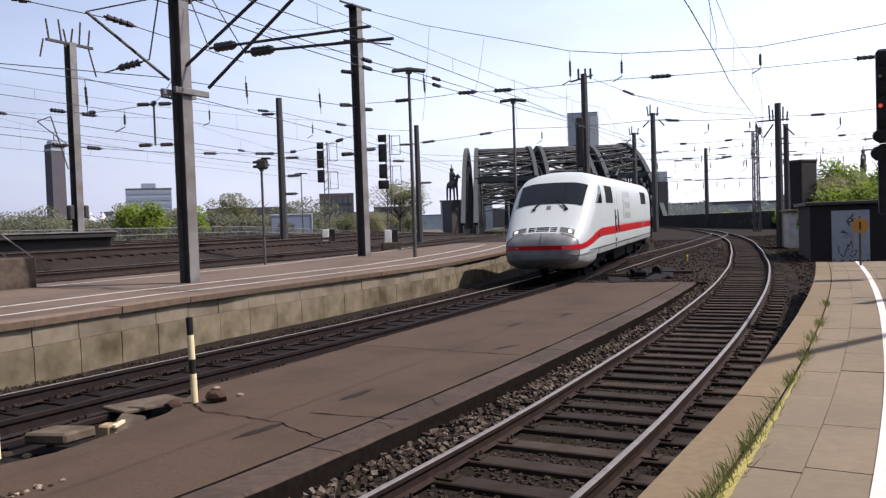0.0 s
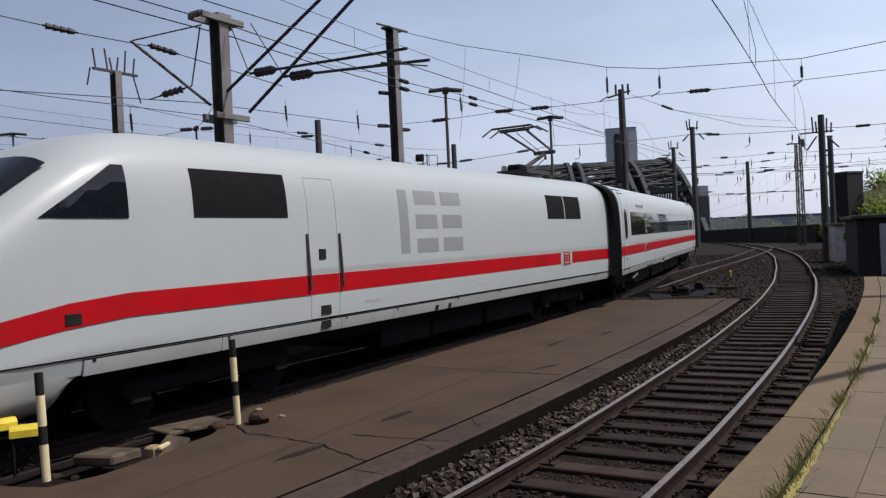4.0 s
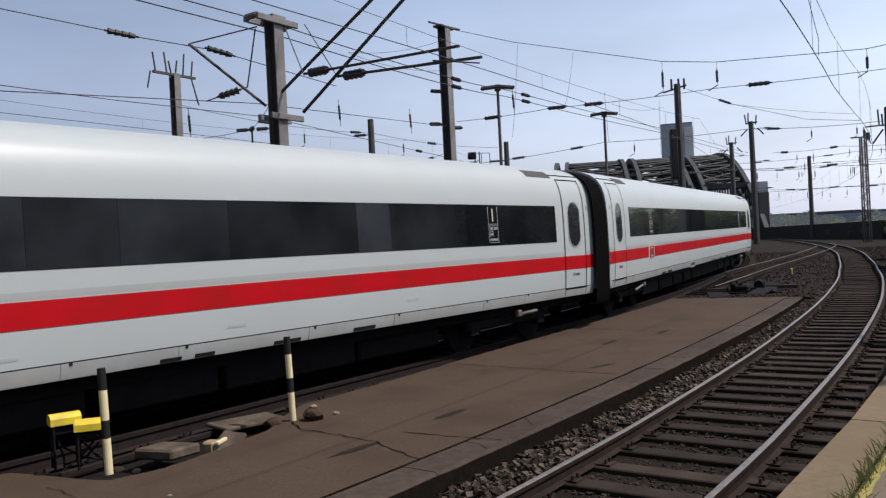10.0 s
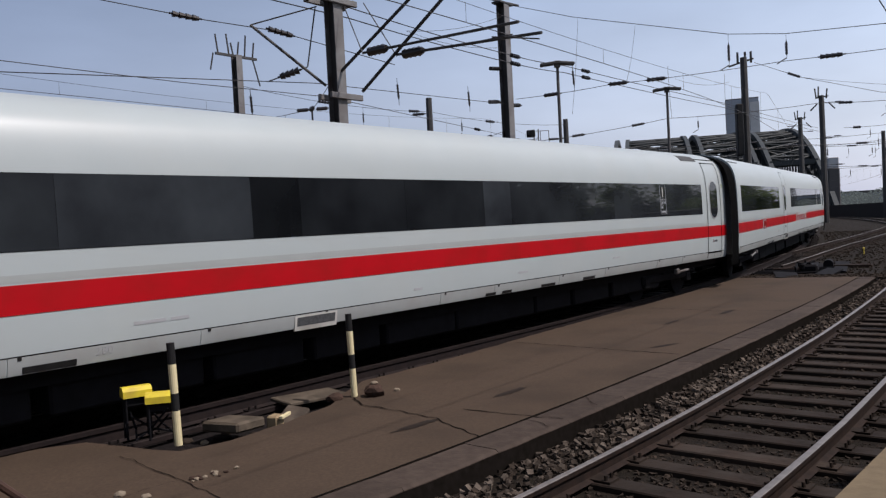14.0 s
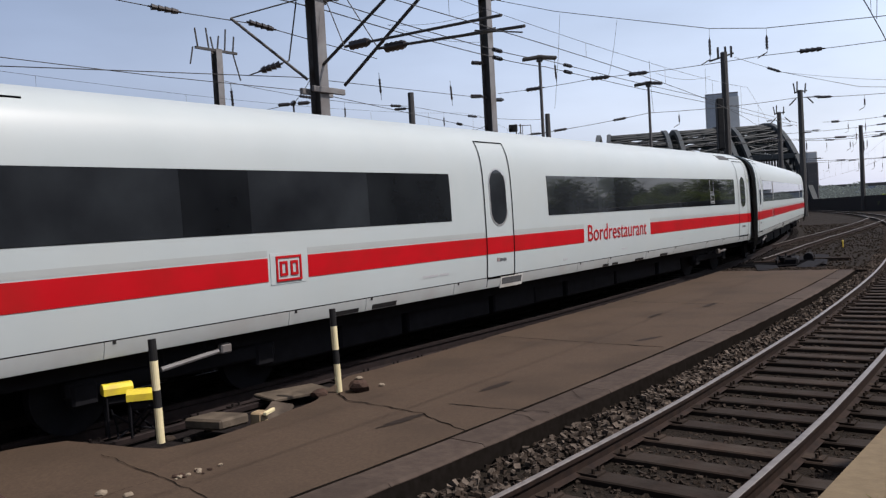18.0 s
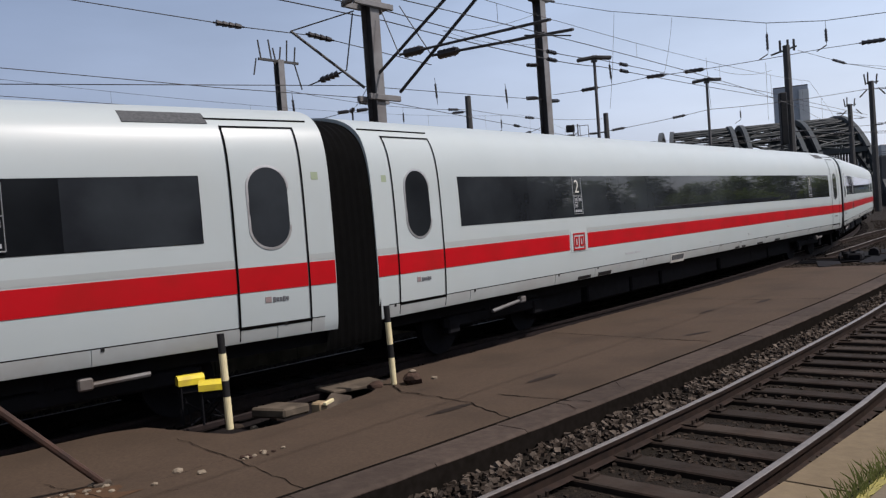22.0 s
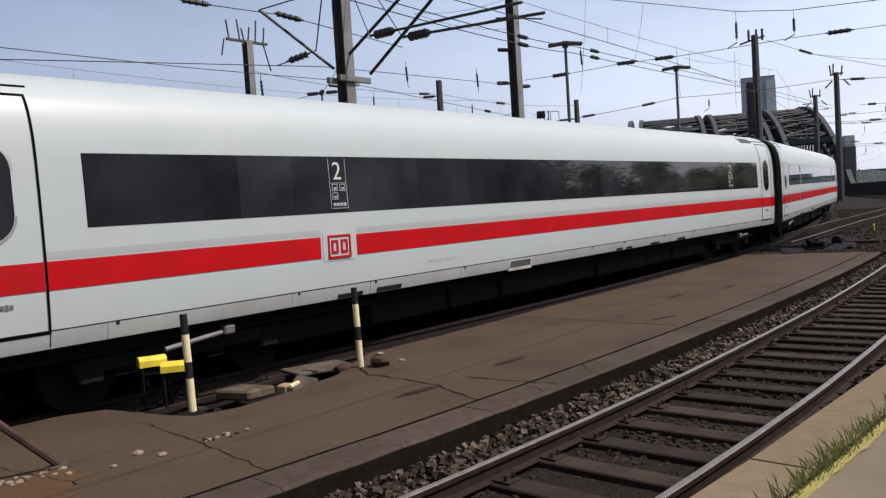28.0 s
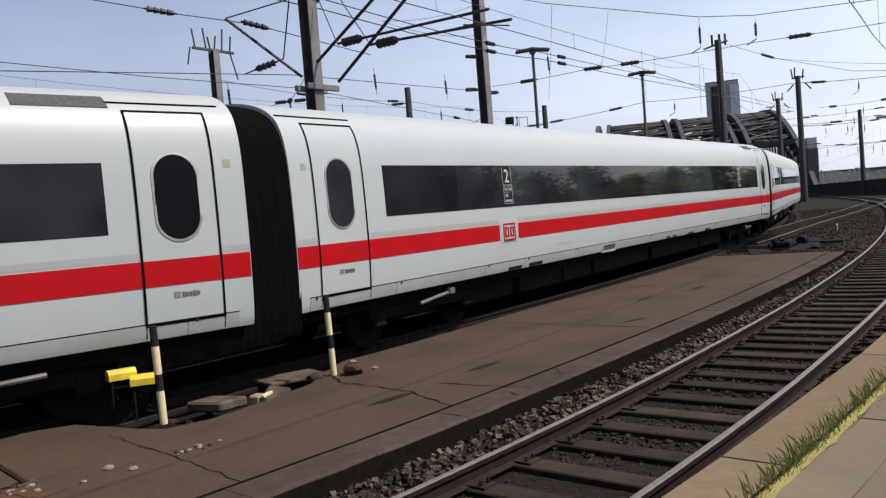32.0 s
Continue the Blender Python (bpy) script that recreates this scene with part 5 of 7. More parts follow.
part("strut", rodded((-1.4, 0, 9.75), (-1.6, 0, 8.9), 0.04, 5), DARKSTEEL, mL)
part("strut", rodded((1.0, 0, 9.75), (1.4, 0, 8.4), 0.04, 5), DARKSTEEL, mL)
for z, dx in ((6.5, 0.9), (6.5, -0.8), (4.9, 1.1), (4.9, -0.8)):
    insulator(mL, (dx, 0, z), (1, 0, 0), 0.7, 0.11)
    part("bracket", rodded((0, 0, z), (dx * 1.5, 0, z), 0.03, 5), DARKSTEEL, mL)
bm = bmesh.new()
rod(bm, (-0.4, 0, 3.8), (-1.2, 0, 6.2), 0.03, 5)
rod(bm, (-1.2, 0, 6.2), (-1.9, 0, 5.9), 0.025, 5)
rod(bm, (-0.3, 0, 4.9), (-1.9, 0, 5.9), 0.025, 5)
part("bracket", bm, DARKSTEEL, mL)
box_ = boxed((-0.4, 0, 1.75), (0.26, 0.3, 0.7), None, 0.05)
part("switch_box", box_, DARKSTEEL, mL)
box_ = boxed((0.42, 0, 1.8), (0.24, 0.3, 0.6), None, 0.05)
part("switch_box", box_, DARKSTEEL, mL)


def pole(label, x, y, z0, z1, r, name="catenary_mast", arms=(), category="mast"):
    t = thing(name, label, category, pose(x, y, z0), group="masts of the overhead line")
    part("shaft", rodded((0, 0, 0), (0, 0, z1 - z0), r, 8, r * 0.75), DARKSTEEL, t)
    for z, dx in arms:
        part("bracket", rodded((0, 0, z - z0), (dx, 0, z - z0), 0.03, 5), DARKSTEEL, t)
        insulator(t, (dx * 0.75, 0, z - z0), (1, 0, 0), 0.7, 0.1)
    return t


pole("dark steel mast with insulators", -9.75, 49.0, 1.0, 10.25, 0.25, arms=((9.3, -0.9), (6.9, -1.0), (6.6, 0.9), (5.5, 1.0), (4.4, 0.7)))
pole("slender dark mast behind the platform lamp", -1.74, 60.0, 0.4, 9.7, 0.24, arms=((8.3, -1.2), (5.4, 0.8)))
mC = pole("dark steel mast between the tracks", 28.25, 106.3, -0.2, 16.1, 0.42, arms=((15.2, 2.6), (11.0, 2.2), (7.5, 2.4)))
mD = pole("dark steel mast near the bridge", 32.9, 136.1, -0.2, 16.8, 0.45, arms=((14.5, 2.0), (15.5, -2.0)))
for mast, top, k in ((mC, 16.3, 1.0), (mD, 17.0, 1.1)):
    for x0, z0, x1, z1 in ((-0.6, -0.3, -0.75, 0.9), (0.55, -0.4, 0.7, 0.8), (-0.7, -0.3, 0.8, -0.1), (-0.35, -0.2, -0.3, 1.1), (0.8, -0.9, 1.5, -1.7), (-0.5, -1.0, -1.3, -1.8)):
        part("horn", rodded((x0 * k, 0, top + z0), (x1 * k, 0, top + z1), 0.09, 5), DARKSTEEL, mast)
pole("dark steel mast beside the far tracks", 40.8, 123.4, -0.2, 12.7, 0.36)
mB = pole("dark steel mast with a signal near the platform end", 9.7, 53.5, -0.2, 11.9, 0.28, arms=())
bm = bmesh.new()
for k in (-0.35, 0.1, 0.45):
    box(bm, (k, 0, 12.1), (0.12, 0.12, 0.7))
rod(bm, (-0.9, 0, 11.6), (0.6, 0, 12.0), 0.06, 5)
part("cap", bm, DARKSTEEL, mB)
mR = pole("dark steel mast with cross arms beside the curving track", 20.95, 49.7, -0.2, 9.0, 0.26)
part("cross_arm", rodded((-1.3, 0, 8.1), (0.7, 0, 8.2), 0.05, 5), DARKSTEEL, mR)
for k in (-0.5, -0.3, 0.05, 0.3, 0.55):
    part("horn", rodded((k, 0, 8.1), (k * 1.1, 0, 8.9 + 0.2 * math.sin(k * 9)), 0.05, 5), DARKSTEEL, mR)
part("strut", rodded((-1.4, 0, 8.1), (-1.0, 0, 7.1), 0.03, 5), DARKSTEEL, mR)
part("strut", rodded((0.3, 0, 7.9), (1.0, 0, 7.2), 0.05, 5), DARKSTEEL, mR)
part("strut", rodded((-0.3, 0, 7.9), (-0.9, 0, 7.1), 0.05, 5), DARKSTEEL, mR)
pole("second dark post close behind the mast", 22.2, 51.5, -0.2, 7.9, 0.22)

lat = thing("lattice_mast", "slender steel lattice mast beside the far tracks", "mast", pose(34.7, 88.4, -0.2), group="masts of the overhead line")
bm = bmesh.new()
for x in (-0.3, 0.3):
    for y in (-0.3, 0.3):
        rod(bm, (x, y, 0), (x * 0.8, y * 0.8, 11.5), 0.08, 5)
part("corner_post", bm, DARKSTEEL, lat)
bm = bmesh.new()
for k in range(9):
    z = 0.4 + k * 1.22
    for y in (-0.28, 0.28):
        rod(bm, (-0.28, y, z), (0.28, y, z + 0.61), 0.05, 4)
        rod(bm, (0.28, y, z + 0.61), (-0.28, y, z + 1.22), 0.05, 4)
part("lattice", bm, DARKSTEEL, lat)["kind"] = "stuff"
for x0, z0, w, h_ in ((-0.55, 11.55, 1.3, 0.12), (0.5, 11.6, 0.35, 0.8), (0.15, 11.9, 0.14, 0.9)):
    part("head_box", boxed((x0, 0, z0), (w, 0.3, h_), None, 0.03), DARKSTEEL, lat)

hanger = thing("hanging_bracket", "vertical hanging tube with two pairs of insulators", "bracket", pose(-10.03, 28.27, 5.3))
part("tube", rodded((0, 0, 0), (0, 0, 1.5), 0.035, 6), DARKSTEEL, hanger)
for z in (0.02, 1.45):
    for x in (-0.35, 0.4):
        insulator(hanger, (x, 0, z), (1, 0, 0), 0.4, 0.08)

# wires
catenary(lambda s: 0.0, -40, 150, 6.1, 7.6, -15, 45)
right_wire = catenary(lambda s: float(np.interp(s, (-30, 4, 8.65, 13, 16.5, 20, 40, 70, 100, 150), (8.2, 6.83, 6.64, 6.50, 6.55, 6.72, 7.7, 9.2, 11.6, 15.0))), -30, 150, 5.55, 7.15, -24, 45, 0.45)
strand(right_wire, [(5.8, 16.75, 5.55), (5.83, 16.79, 5.9), (5.27, 15.6, 6.38), (4.9, 14.8, 6.75)], 0.006, "hanger")
for o0 in (-16.0, -23.0, -30.0):
    catenary(lambda s, o0=o0: o0, -40, 170, 7.0, 8.6, o0, 50)
span_wire("long span wire across the tracks with hanging insulators", [(-3.5, 37.7, 12.4), (-0.5, 35.0, 10.86), (5.2, 31.6, 8.82), (6.88, 30.22, 8.36), (9.93, 28.65, 8.08), (11.23, 27.98, 7.97), (14.5, 26.3, 8.2), (24, 21, 8.9)], ins=(), drops=((0.286, 1.15), (0.43, 0.85), (0.714, 0.75)), r=0.013)
span_wire("span wire across the tracks with insulators", [(-3.3, 36.9, 7.87), (1.0, 35.0, 7.88), (7.3, 32.2, 7.75), (14.7, 29.5, 7.70), (22, 26, 7.7)], ins=(0.1, 0.26, 0.32, 0.55, 0.78), sag=0.05, r=0.012)
span_wire("span wire joining far masts with insulators", [(-4.4, 49.8, 7.12), (4.8, 51.8, 8.24), (13.9, 53.2, 8.66), (20.9, 49.8, 8.21), (25.3, 45.4, 7.98)], ins=(0.1, 0.2, 0.55, 0.85), r=0.016, drops=((0.30, 0.8), (0.62, 0.7), (0.7, 0.7), (0.9, 0.8)), sag=0.12)
span_wire("span wire joining far masts with insulators", [(-9.7, 49.0, 6.6), (4.8, 56, 6.6), (13.9, 60, 6.7), (24, 62, 6.8), (32, 60, 6.9)], ins=(0.12, 0.25, 0.38, 0.5, 0.62, 0.7, 0.82), r=0.014, sag=0.15, drops=((0.56, 0.9), (0.66, 1.2), (0.74, 1.0), (0.9, 1.2)))
span_wire("far span wire with insulators", [(-2, 90, 10.2), (20, 95, 10.0), (34.8, 89, 10.0), (52, 78, 9.8)], ins=(0.15, 0.3, 0.45, 0.6, 0.72, 0.85), r=0.02, sag=0.3, drops=((0.4, 1.2), (0.55, 1.6), (0.66, 1.5), (0.78, 1.4), (0.9, 1.5)), ins_len=0.9)
span_wire("far span wire with insulators", [(5, 125, 12.0), (33, 133, 12.0), (42, 123, 11.6), (66, 110, 11.5)], ins=(0.25, 0.4, 0.55, 0.68, 0.8), r=0.025, sag=0.3, drops=((0.5, 1.8), (0.6, 2.2), (0.72, 2.0), (0.84, 2.2)), ins_len=1.1, ins_r=0.1)
span_wire("far span wire with insulators", [(5, 150, 9.0), (33, 150, 9.0), (66, 135, 9.0)], ins=(0.3, 0.55, 0.7, 0.8), r=0.025, sag=0.3, drops=((0.45, 1.8), (0.62, 2.2), (0.76, 2.0)), ins_len=1.1, ins_r=0.1)
span_wire("far span wire with many hangers", [(21.98, 82.1, 8.04), (28.7, 80.0, 7.92), (34.0, 77.9, 7.83), (41.3, 74.3, 7.95), (49, 70, 8.1)], ins=(0.08, 0.22, 0.36, 0.52, 0.7), r=0.02, sag=0.1, drops=((0.14, 0.9), (0.19, 1.0), (0.31, 0.9), (0.42, 1.1), (0.47, 0.9), (0.58, 0.8), (0.64, 1.0), (0.76, 1.0), (0.82, 0.9), (0.9, 0.9)), ins_len=0.8, ins_r=0.09)
span_wire("far span wire with many hangers", [(28.9, 108.2, 7.41), (37.8, 105.4, 7.09), (43.9, 103.0, 7.03), (54.3, 97.9, 7.18)], ins=(0.15, 0.33, 0.55, 0.8), r=0.024, sag=0.12, drops=((0.1, 1.2), (0.22, 1.3), (0.28, 1.2), (0.4, 1.2), (0.48, 1.3), (0.6, 1.1), (0.68, 1.3), (0.86, 1.2), (0.93, 1.2)), ins_len=1.0, ins_r=0.11)
span_wire("far span wire with many hangers", [(27.2, 94.1, 10.82), (33.8, 92.0, 10.9), (39.3, 89.8, 10.66), (47.6, 85.7, 10.64)], ins=(0.06, 0.3, 0.62, 0.85), r=0.02, sag=0.15, drops=((0.12, 1.1), (0.2, 1.4), (0.38, 1.0), (0.45, 1.3), (0.55, 1.0), (0.72, 1.2), (0.93, 1.0)), ins_len=0.7, ins_r=0.16)
span_wire("feeder wire between two masts with an insulator", [(10.3, 53.3, 11.5), (12.85, 52.44, 10.2), (16.83, 51.09, 8.77), (19.59, 50.16, 8.36)], ins=(0.28,), r=0.014)
span_wire("thin wire between two masts", [(12.85, 52.44, 10.2), (19.3, 50.25, 8.79)], r=0.01, sag=0.1)
for dz in (0.0, 0.32):
    span_wire("heavy feeder wire running towards the bridge", [(-14.5, 8, 8.5 + dz), (-6.9, 23.0, 8.49 + dz), (-3.1, 32.9, 8.75 + dz), (-1.1, 38.0, 9.1 + dz), (9.3, 59.3, 9.6 + dz), (22.7, 87.1, 10.0 + dz)], ins=(0.42, 0.62), r=0.018, sag=0.05)
span_wire("wire running past the masts beyond the platform", [(-24, 18, 8.8), (-16.2, 29.9, 8.56), (-11.4, 34.1, 8.21), (-5.9, 54.7, 8.3), (1.1, 80.0, 8.1)], ins=(0.7,), r=0.016)
span_wire("wire running past the masts beyond the platform", [(-30, 24, 8.6), (-21.6, 39.5, 8.42), (-7.9, 79.6, 8.02)], ins=(0.5, 0.75), r=0.016)
span_wire("wire running past the masts beyond the platform", [(-30, 24, 7.5), (-21.6, 39.5, 7.37), (-9.6, 84.5, 7.9)], ins=(0.4, 0.8), r=0.016)
span_wire("wire from the large platform mast", [(-14.5, 17.6, 8.9), (-10.7, 21.5, 8.44), (-8.9, 22.3, 8.14), (-6.1, 25.3, 7.48)], ins=(0.3, 0.68), r=0.014)
span_wire("wire from the large platform mast", [(-16.0, 14.0, 6.2), (-11.4, 16.5, 6.05), (-7.9, 22.7, 6.6), (-3.8, 37.7, 7.8)], r=0.012)
span_wire("span wire between masts beyond the platform", [(-17.4, 38.2, 9.9), (-9.7, 49, 9.4), (-1.7, 60, 9.3)], ins=(0.2, 0.45, 0.7), r=0.013, sag=0.3, drops=((0.3, 1.0), (0.6, 1.0)))
span_wire("span wire to the large platform mast", [(-17.4, 38.2, 8.1), (-10.03, 28.27, 6.78), (-6.9, 21.5, 6.6)], ins=(0.15, 0.5), r=0.012, sag=0.1, drops=((0.35, 0.7),))
span_wire("span wire over the tracks behind the platform", [(-17.4, 38.2, 6.5), (-9.75, 49.0, 6.9), (-3.8, 37.7, 6.6)], ins=(0.3, 0.44, 0.6, 0.9), r=0.012, sag=0.15)
for x, y, z in ((-7.3, 30.5, 7.5), (-4.9, 33.0, 7.4), (-0.6, 33.0, 7.9), (-11.2, 25.5, 6.6)):
    span_wire("short wire end with a hanging insulator", [(x, y, z + 0.55), (x + 0.05, y, z - 0.5)], ins=(0.5,), r=0.012, ins_len=0.55, ins_r=0.05)
for a, b in (((-3.7, 37.6, 11.9), (-7.5, 33.5, 10.6)), ((-7.5, 33.5, 10.6), (-3.9, 37.5, 10.4)), ((-0.3, 34.8, 10.7), (-0.7, 34.0, 6.6)), ((2.0, 34.0, 10.0), (1.5, 33.6, 7.6)), ((3.4, 36.0, 8.6), (3.5, 36.2, 6.4)), ((7.0, 44.0, 9.4), (7.0, 44.2, 6.5)), ((4.4, 43.0, 9.2), (7.9, 48.0, 9.6))):
    span_wire("thin loose connecting wire", [a, b], r=0.009, sag=0.25)


# ---- lamps and signals ----
def platform_lamp(x, y, z0, z1, turn=20, label="slim platform lamp with two flat heads"):
    t = thing("street_lamp", label, "lamp", pose(x, y, z0, 0, 0, turn))
    part("pole", rodded((0, 0, 0), (0, 0, z1 - z0), 0.085, 8, 0.06), STEEL, t)
    for sx in (-1, 1):
        bm = boxed((sx * 0.55, 0, z1 - z0 + 0.05), (0.85, 0.32, 0.13), pose(0, 0, 0, 0, -6 * sx, 0), 0.03)
        part("lamp_head", bm, DARKSTEEL, t)
    part("collar", boxed((0, 0, z1 - z0 + 0.02), (0.25, 0.2, 0.25), None, 0.02), DARKSTEEL, t)
    return t


platform_lamp(-1.24, 34.3, 0.74, 8.75, 10)
platform_lamp(3.83, 41.4, 0.74, 8.4, 0)
for x, y, z1 in ((-44, 77, 8.0), (-17.5, 100.0, 9.2)):
    platform_lamp(x, y, 0.5, z1, 0, "distant slim lamp post with a flat head")
yard_lamp = platform_lamp(-30.6, 51.5, 1.6, 10.8, 12, "tall yard lamp post with two pale flat heads")
part("junction_box", boxed((-0.12, 0, 3.55), (0.5, 0.25, 0.22), None, 0.03), STEELLIGHT, yard_lamp)


def boom_lamp(x, y, length):
    """An added, unseen post whose level boom ends at x, y and casts a shadow band on the platform."""
    dx, dy = 0.824 * length, 0.566 * length
    t = thing("boom_lamp", "unseen post with a level boom that shades the platform", "lamp", pose(x + dx, y + dy, 0.75), group="lamps of the near platform")
    part("post", rodded((0, 0, 0), (0, 0, 6.2), 0.09, 8), STEEL, t)
    part("boom", rodded((0, 0, 6.0), (-dx, -dy, 6.0), 0.09, 8), STEEL, t)
    return t


# placed out of view only for their shadow bands on the paving
boom_lamp(6.90, 6.85, 4.5)
boom_lamp(10.50, 11.50, 3.5)

gong = thing("signal_lamp", "dark hooded signal lamp on a thin post", "signal lamp", pose(-7.1, 31.7, 0.74))
part("post", rodded((0, 0, 0), (0, 0, 3.85), 0.05, 8), STEEL, gong)
head = part("head", boxed((0.04, 0, 4.06), (0.42, 0.36, 0.40), None, 0.07), DARKSTEEL, gong)
part("visor", boxed((0.05, 0, 4.29), (0.36, 0.32, 0.06), pose(0, 0, 0, 0, 2, 0), 0.02), BLACK, head)
part("bracket", rodded((0, 0, 3.8), (0, 0, 3.9), 0.11, 8, 0.06), DARKSTEEL, head)
for z in (4.16, 3.98):
    part("hood", rodded((-0.15, -0.04, z), (-0.32, -0.08, z - 0.02), 0.06, 8, 0.05), BLACK, head)


def light_signal(x, y, z0, z1, turn, label, heads):
    t = thing("light_signal", label, "railway signal", pose(x, y, z0, 0, 0, turn))
    hgt = z1 - z0
    bm = bmesh.new()
    for k in (-0.13, 0.13):
        rod(bm, (k, 0, 0), (k, 0, hgt), 0.035, 5)
    part("mast", bm, STEEL, t)
    bm = bmesh.new()
    for k in range(int(hgt / 0.5)):
        rod(bm, (-0.13, 0, k * 0.5 + 0.2), (0.13, 0, k * 0.5 + 0.45), 0.02, 4)
    part("lattice", bm, STEEL, t)["kind"] = "stuff"
    for z, h_, w in heads:
        hd = part("signal_head", boxed((-0.32, -0.1, z - z0), (w, 0.3, h_), None, 0.04), BLACK, t)
        for j in range(max(1, int(h_ / 0.45))):
            zz = z - z0 - h_ / 2 + 0.25 + j * 0.45
            hood = bmesh.new()
            rod(hood, (-0.32 - w * 0.15, -0.25, zz), (-0.32 - w * 0.15, -0.55, zz - 0.03), 0.12, 10)
            part("hood", hood, BLACK, hd)
    for zz in (hgt - 0.6, hgt - 2.4):
        bm = bmesh.new()
        for dx in (0.25, 0.75):
            rod(bm, (dx, 0, zz - 0.6), (dx, 0, zz + 0.5), 0.02, 4)
        for dz in (-0.6, 0.5):
            rod(bm, (0, 0, zz + dz), (0.75, 0, zz + dz), 0.02, 4)
        part("ladder_guard", bm, STEEL, t)
    part("foot_box", boxed((-0.18, -0.1, 0.3), (0.42, 0.32, 0.8), None, 0.03), BOXGREY, t, "pale cable box")
    part("foot_box", boxed((0.24, 0, 0.3), (0.36, 0.32, 0.8), None, 0.03), BLACK, t)
    part("plinth", boxed((0, 0, -0.3), (1.1, 0.8, 0.5), None, 0.03), COVER, t)
    return t


light_signal(-7.4, 51.5, 1.45, 7.75, 10, "black light signal on a lattice post among the tracks", ((7.52, 0.42, 0.42), (6.65, 1.1, 0.45), (5.57, 0.8, 0.45)))
light_signal(-3.15, 47.9, 1.3, 7.7, 10, "black light signal on a lattice post among the tracks", ((7.45, 0.42, 0.5), (6.58, 1.05, 0.48), (5.5, 0.84, 0.48), (4.7, 0.5, 0.62)))
sb = thing("light_signal", "tall black signal screen fixed beside a mast", "railway signal", pose(9.1, 52.9, 0.74, 0, 0, 10))
part("screen", boxed((0.12, 0, 6.6), (0.42, 0.35, 3.2), None, 0.05), BLACK, sb)
part("post", rodded((0, 0.2, 0), (0, 0.2, 8.0), 0.09, 8), DARKSTEEL, sb)
sr = thing("light_signal", "large black light signal at the platform end", "railway signal", pose(8.99, 15.87, 0.75, 0, 0, -25))
part("post", rodded((0.1, 0.25, 0), (0.1, 0.25, 4.4), 0.08, 10), DARKSTEEL, sr)
scr = part("screen", boxed((0, 0, 3.64), (0.62, 0.3, 1.84), None, 0.05), BLACK, sr)
for z in (4.3, 4.02, 3.72, 3.1):
    part("lens", rodded((-0.2, -0.16, z), (-0.2, -0.2, z), 0.075, 12), SIGNALRED, scr)
# a whitish glint painted as a small pale disc
part("lens", rodded((-0.25, -0.19, 4.02), (-0.25, -0.205, 4.02), 0.035, 10), STEELLIGHT, scr, "pale disc standing for a glint on the lens")
part("lens", rodded((-0.25, -0.19, 3.44), (-0.25, -0.205, 3.44), 0.04, 10), REDGLOW, scr, "small lit red lens")
scr2 = part("screen", boxed((0.0, 0, 2.0), (0.6, 0.28, 1.4), None, 0.05), BLACK, sr)
part("hood", rodded((-0.28, -0.1, 2.86), (-0.28, -0.36, 2.83), 0.12, 12), BLACK, scr2)
part("hood", rodded((-0.30, -0.1, 2.52), (-0.30, -0.38, 2.49), 0.14, 12), BLACK, scr2)


# ---- small things on the refuge ----
CHIPS = (-4.3, 3.25)  # where the rubble chips lie along and across the strip

def striped_post(s, o, label, hgt=1.06):
    p = at(s, o, 0.045)
    t = thing("marker_post", label, "post", pose(p.x, p.y, p.z, 0, -1.5, 0), group="striped marker posts")
    bands = ((0.0, 0.36, CREAM), (0.36, 0.54, BLACK), (0.54, 0.84, CREAM), (0.84, 1.06, BLACK))
    for a, b, m in bands:
        part("band", rodded((0, 0, a), (0, 0, b), 0.041, 14), m, t, "black band" if m is BLACK else "cream band")
    return t


striped_post(-3.9, 2.05, "black and cream striped marker post beside yellow boxes")
striped_post(-1.40, 1.94, "black and cream striped marker post beside a broken kerb")


def boulder(x, y, z, r, material, name="stone", label="", parent=None, flat=0.6):
    bm = bmesh.new()
    bmesh.ops.create_icosphere(bm, subdivisions=2, radius=r, matrix=Matrix.Translation((x, y, z)))
    for v in bm.verts:
        n = noise.noise(v.co * (2.0 / r)) * 0.3 + noise.noise(v.co * (0.9 / r)) * 0.3
        c = Vector((x, y, z))
        v.co = c + (v.co - c) * (1 + n)
        v.co.z = z + (v.co.z - z) * flat
    ob = part(name, bm, material, parent)
    if label:
        tagged(ob, label, "stone")
    return ob


p = at(-1.25, 2.14, 0.11)
boulder(p.x, p.y, p.z, 0.13, RUBBLEDARK, "stone", "dark brown clod beside a striped post", flat=0.75)
p = at(-1.22, 2.12, 0.2)
boulder(p.x, p.y, p.z, 0.05, MOSS, "stone", "pale chip of stone on a dark clod", flat=0.5)
p = at(-1.62, 1.82, 0.06)
boulder(p.x, p.y, p.z, 0.11, RUBBLEDARK, "stone", "dark clod beside a striped post", flat=0.5)

rr = random.Random(8)
for _ in range(16):
    p = at(CHIPS[0] + rr.gauss(0, 0.12), CHIPS[1] + rr.gauss(0, 0.05), 0.055)
    boulder(p.x, p.y, p.z, rr.uniform(0.012, 0.03), rr.choice((MOSS, MOSS, RUBBLEDARK)), "stone", "small pale chip of rubble on the asphalt", flat=0.6)

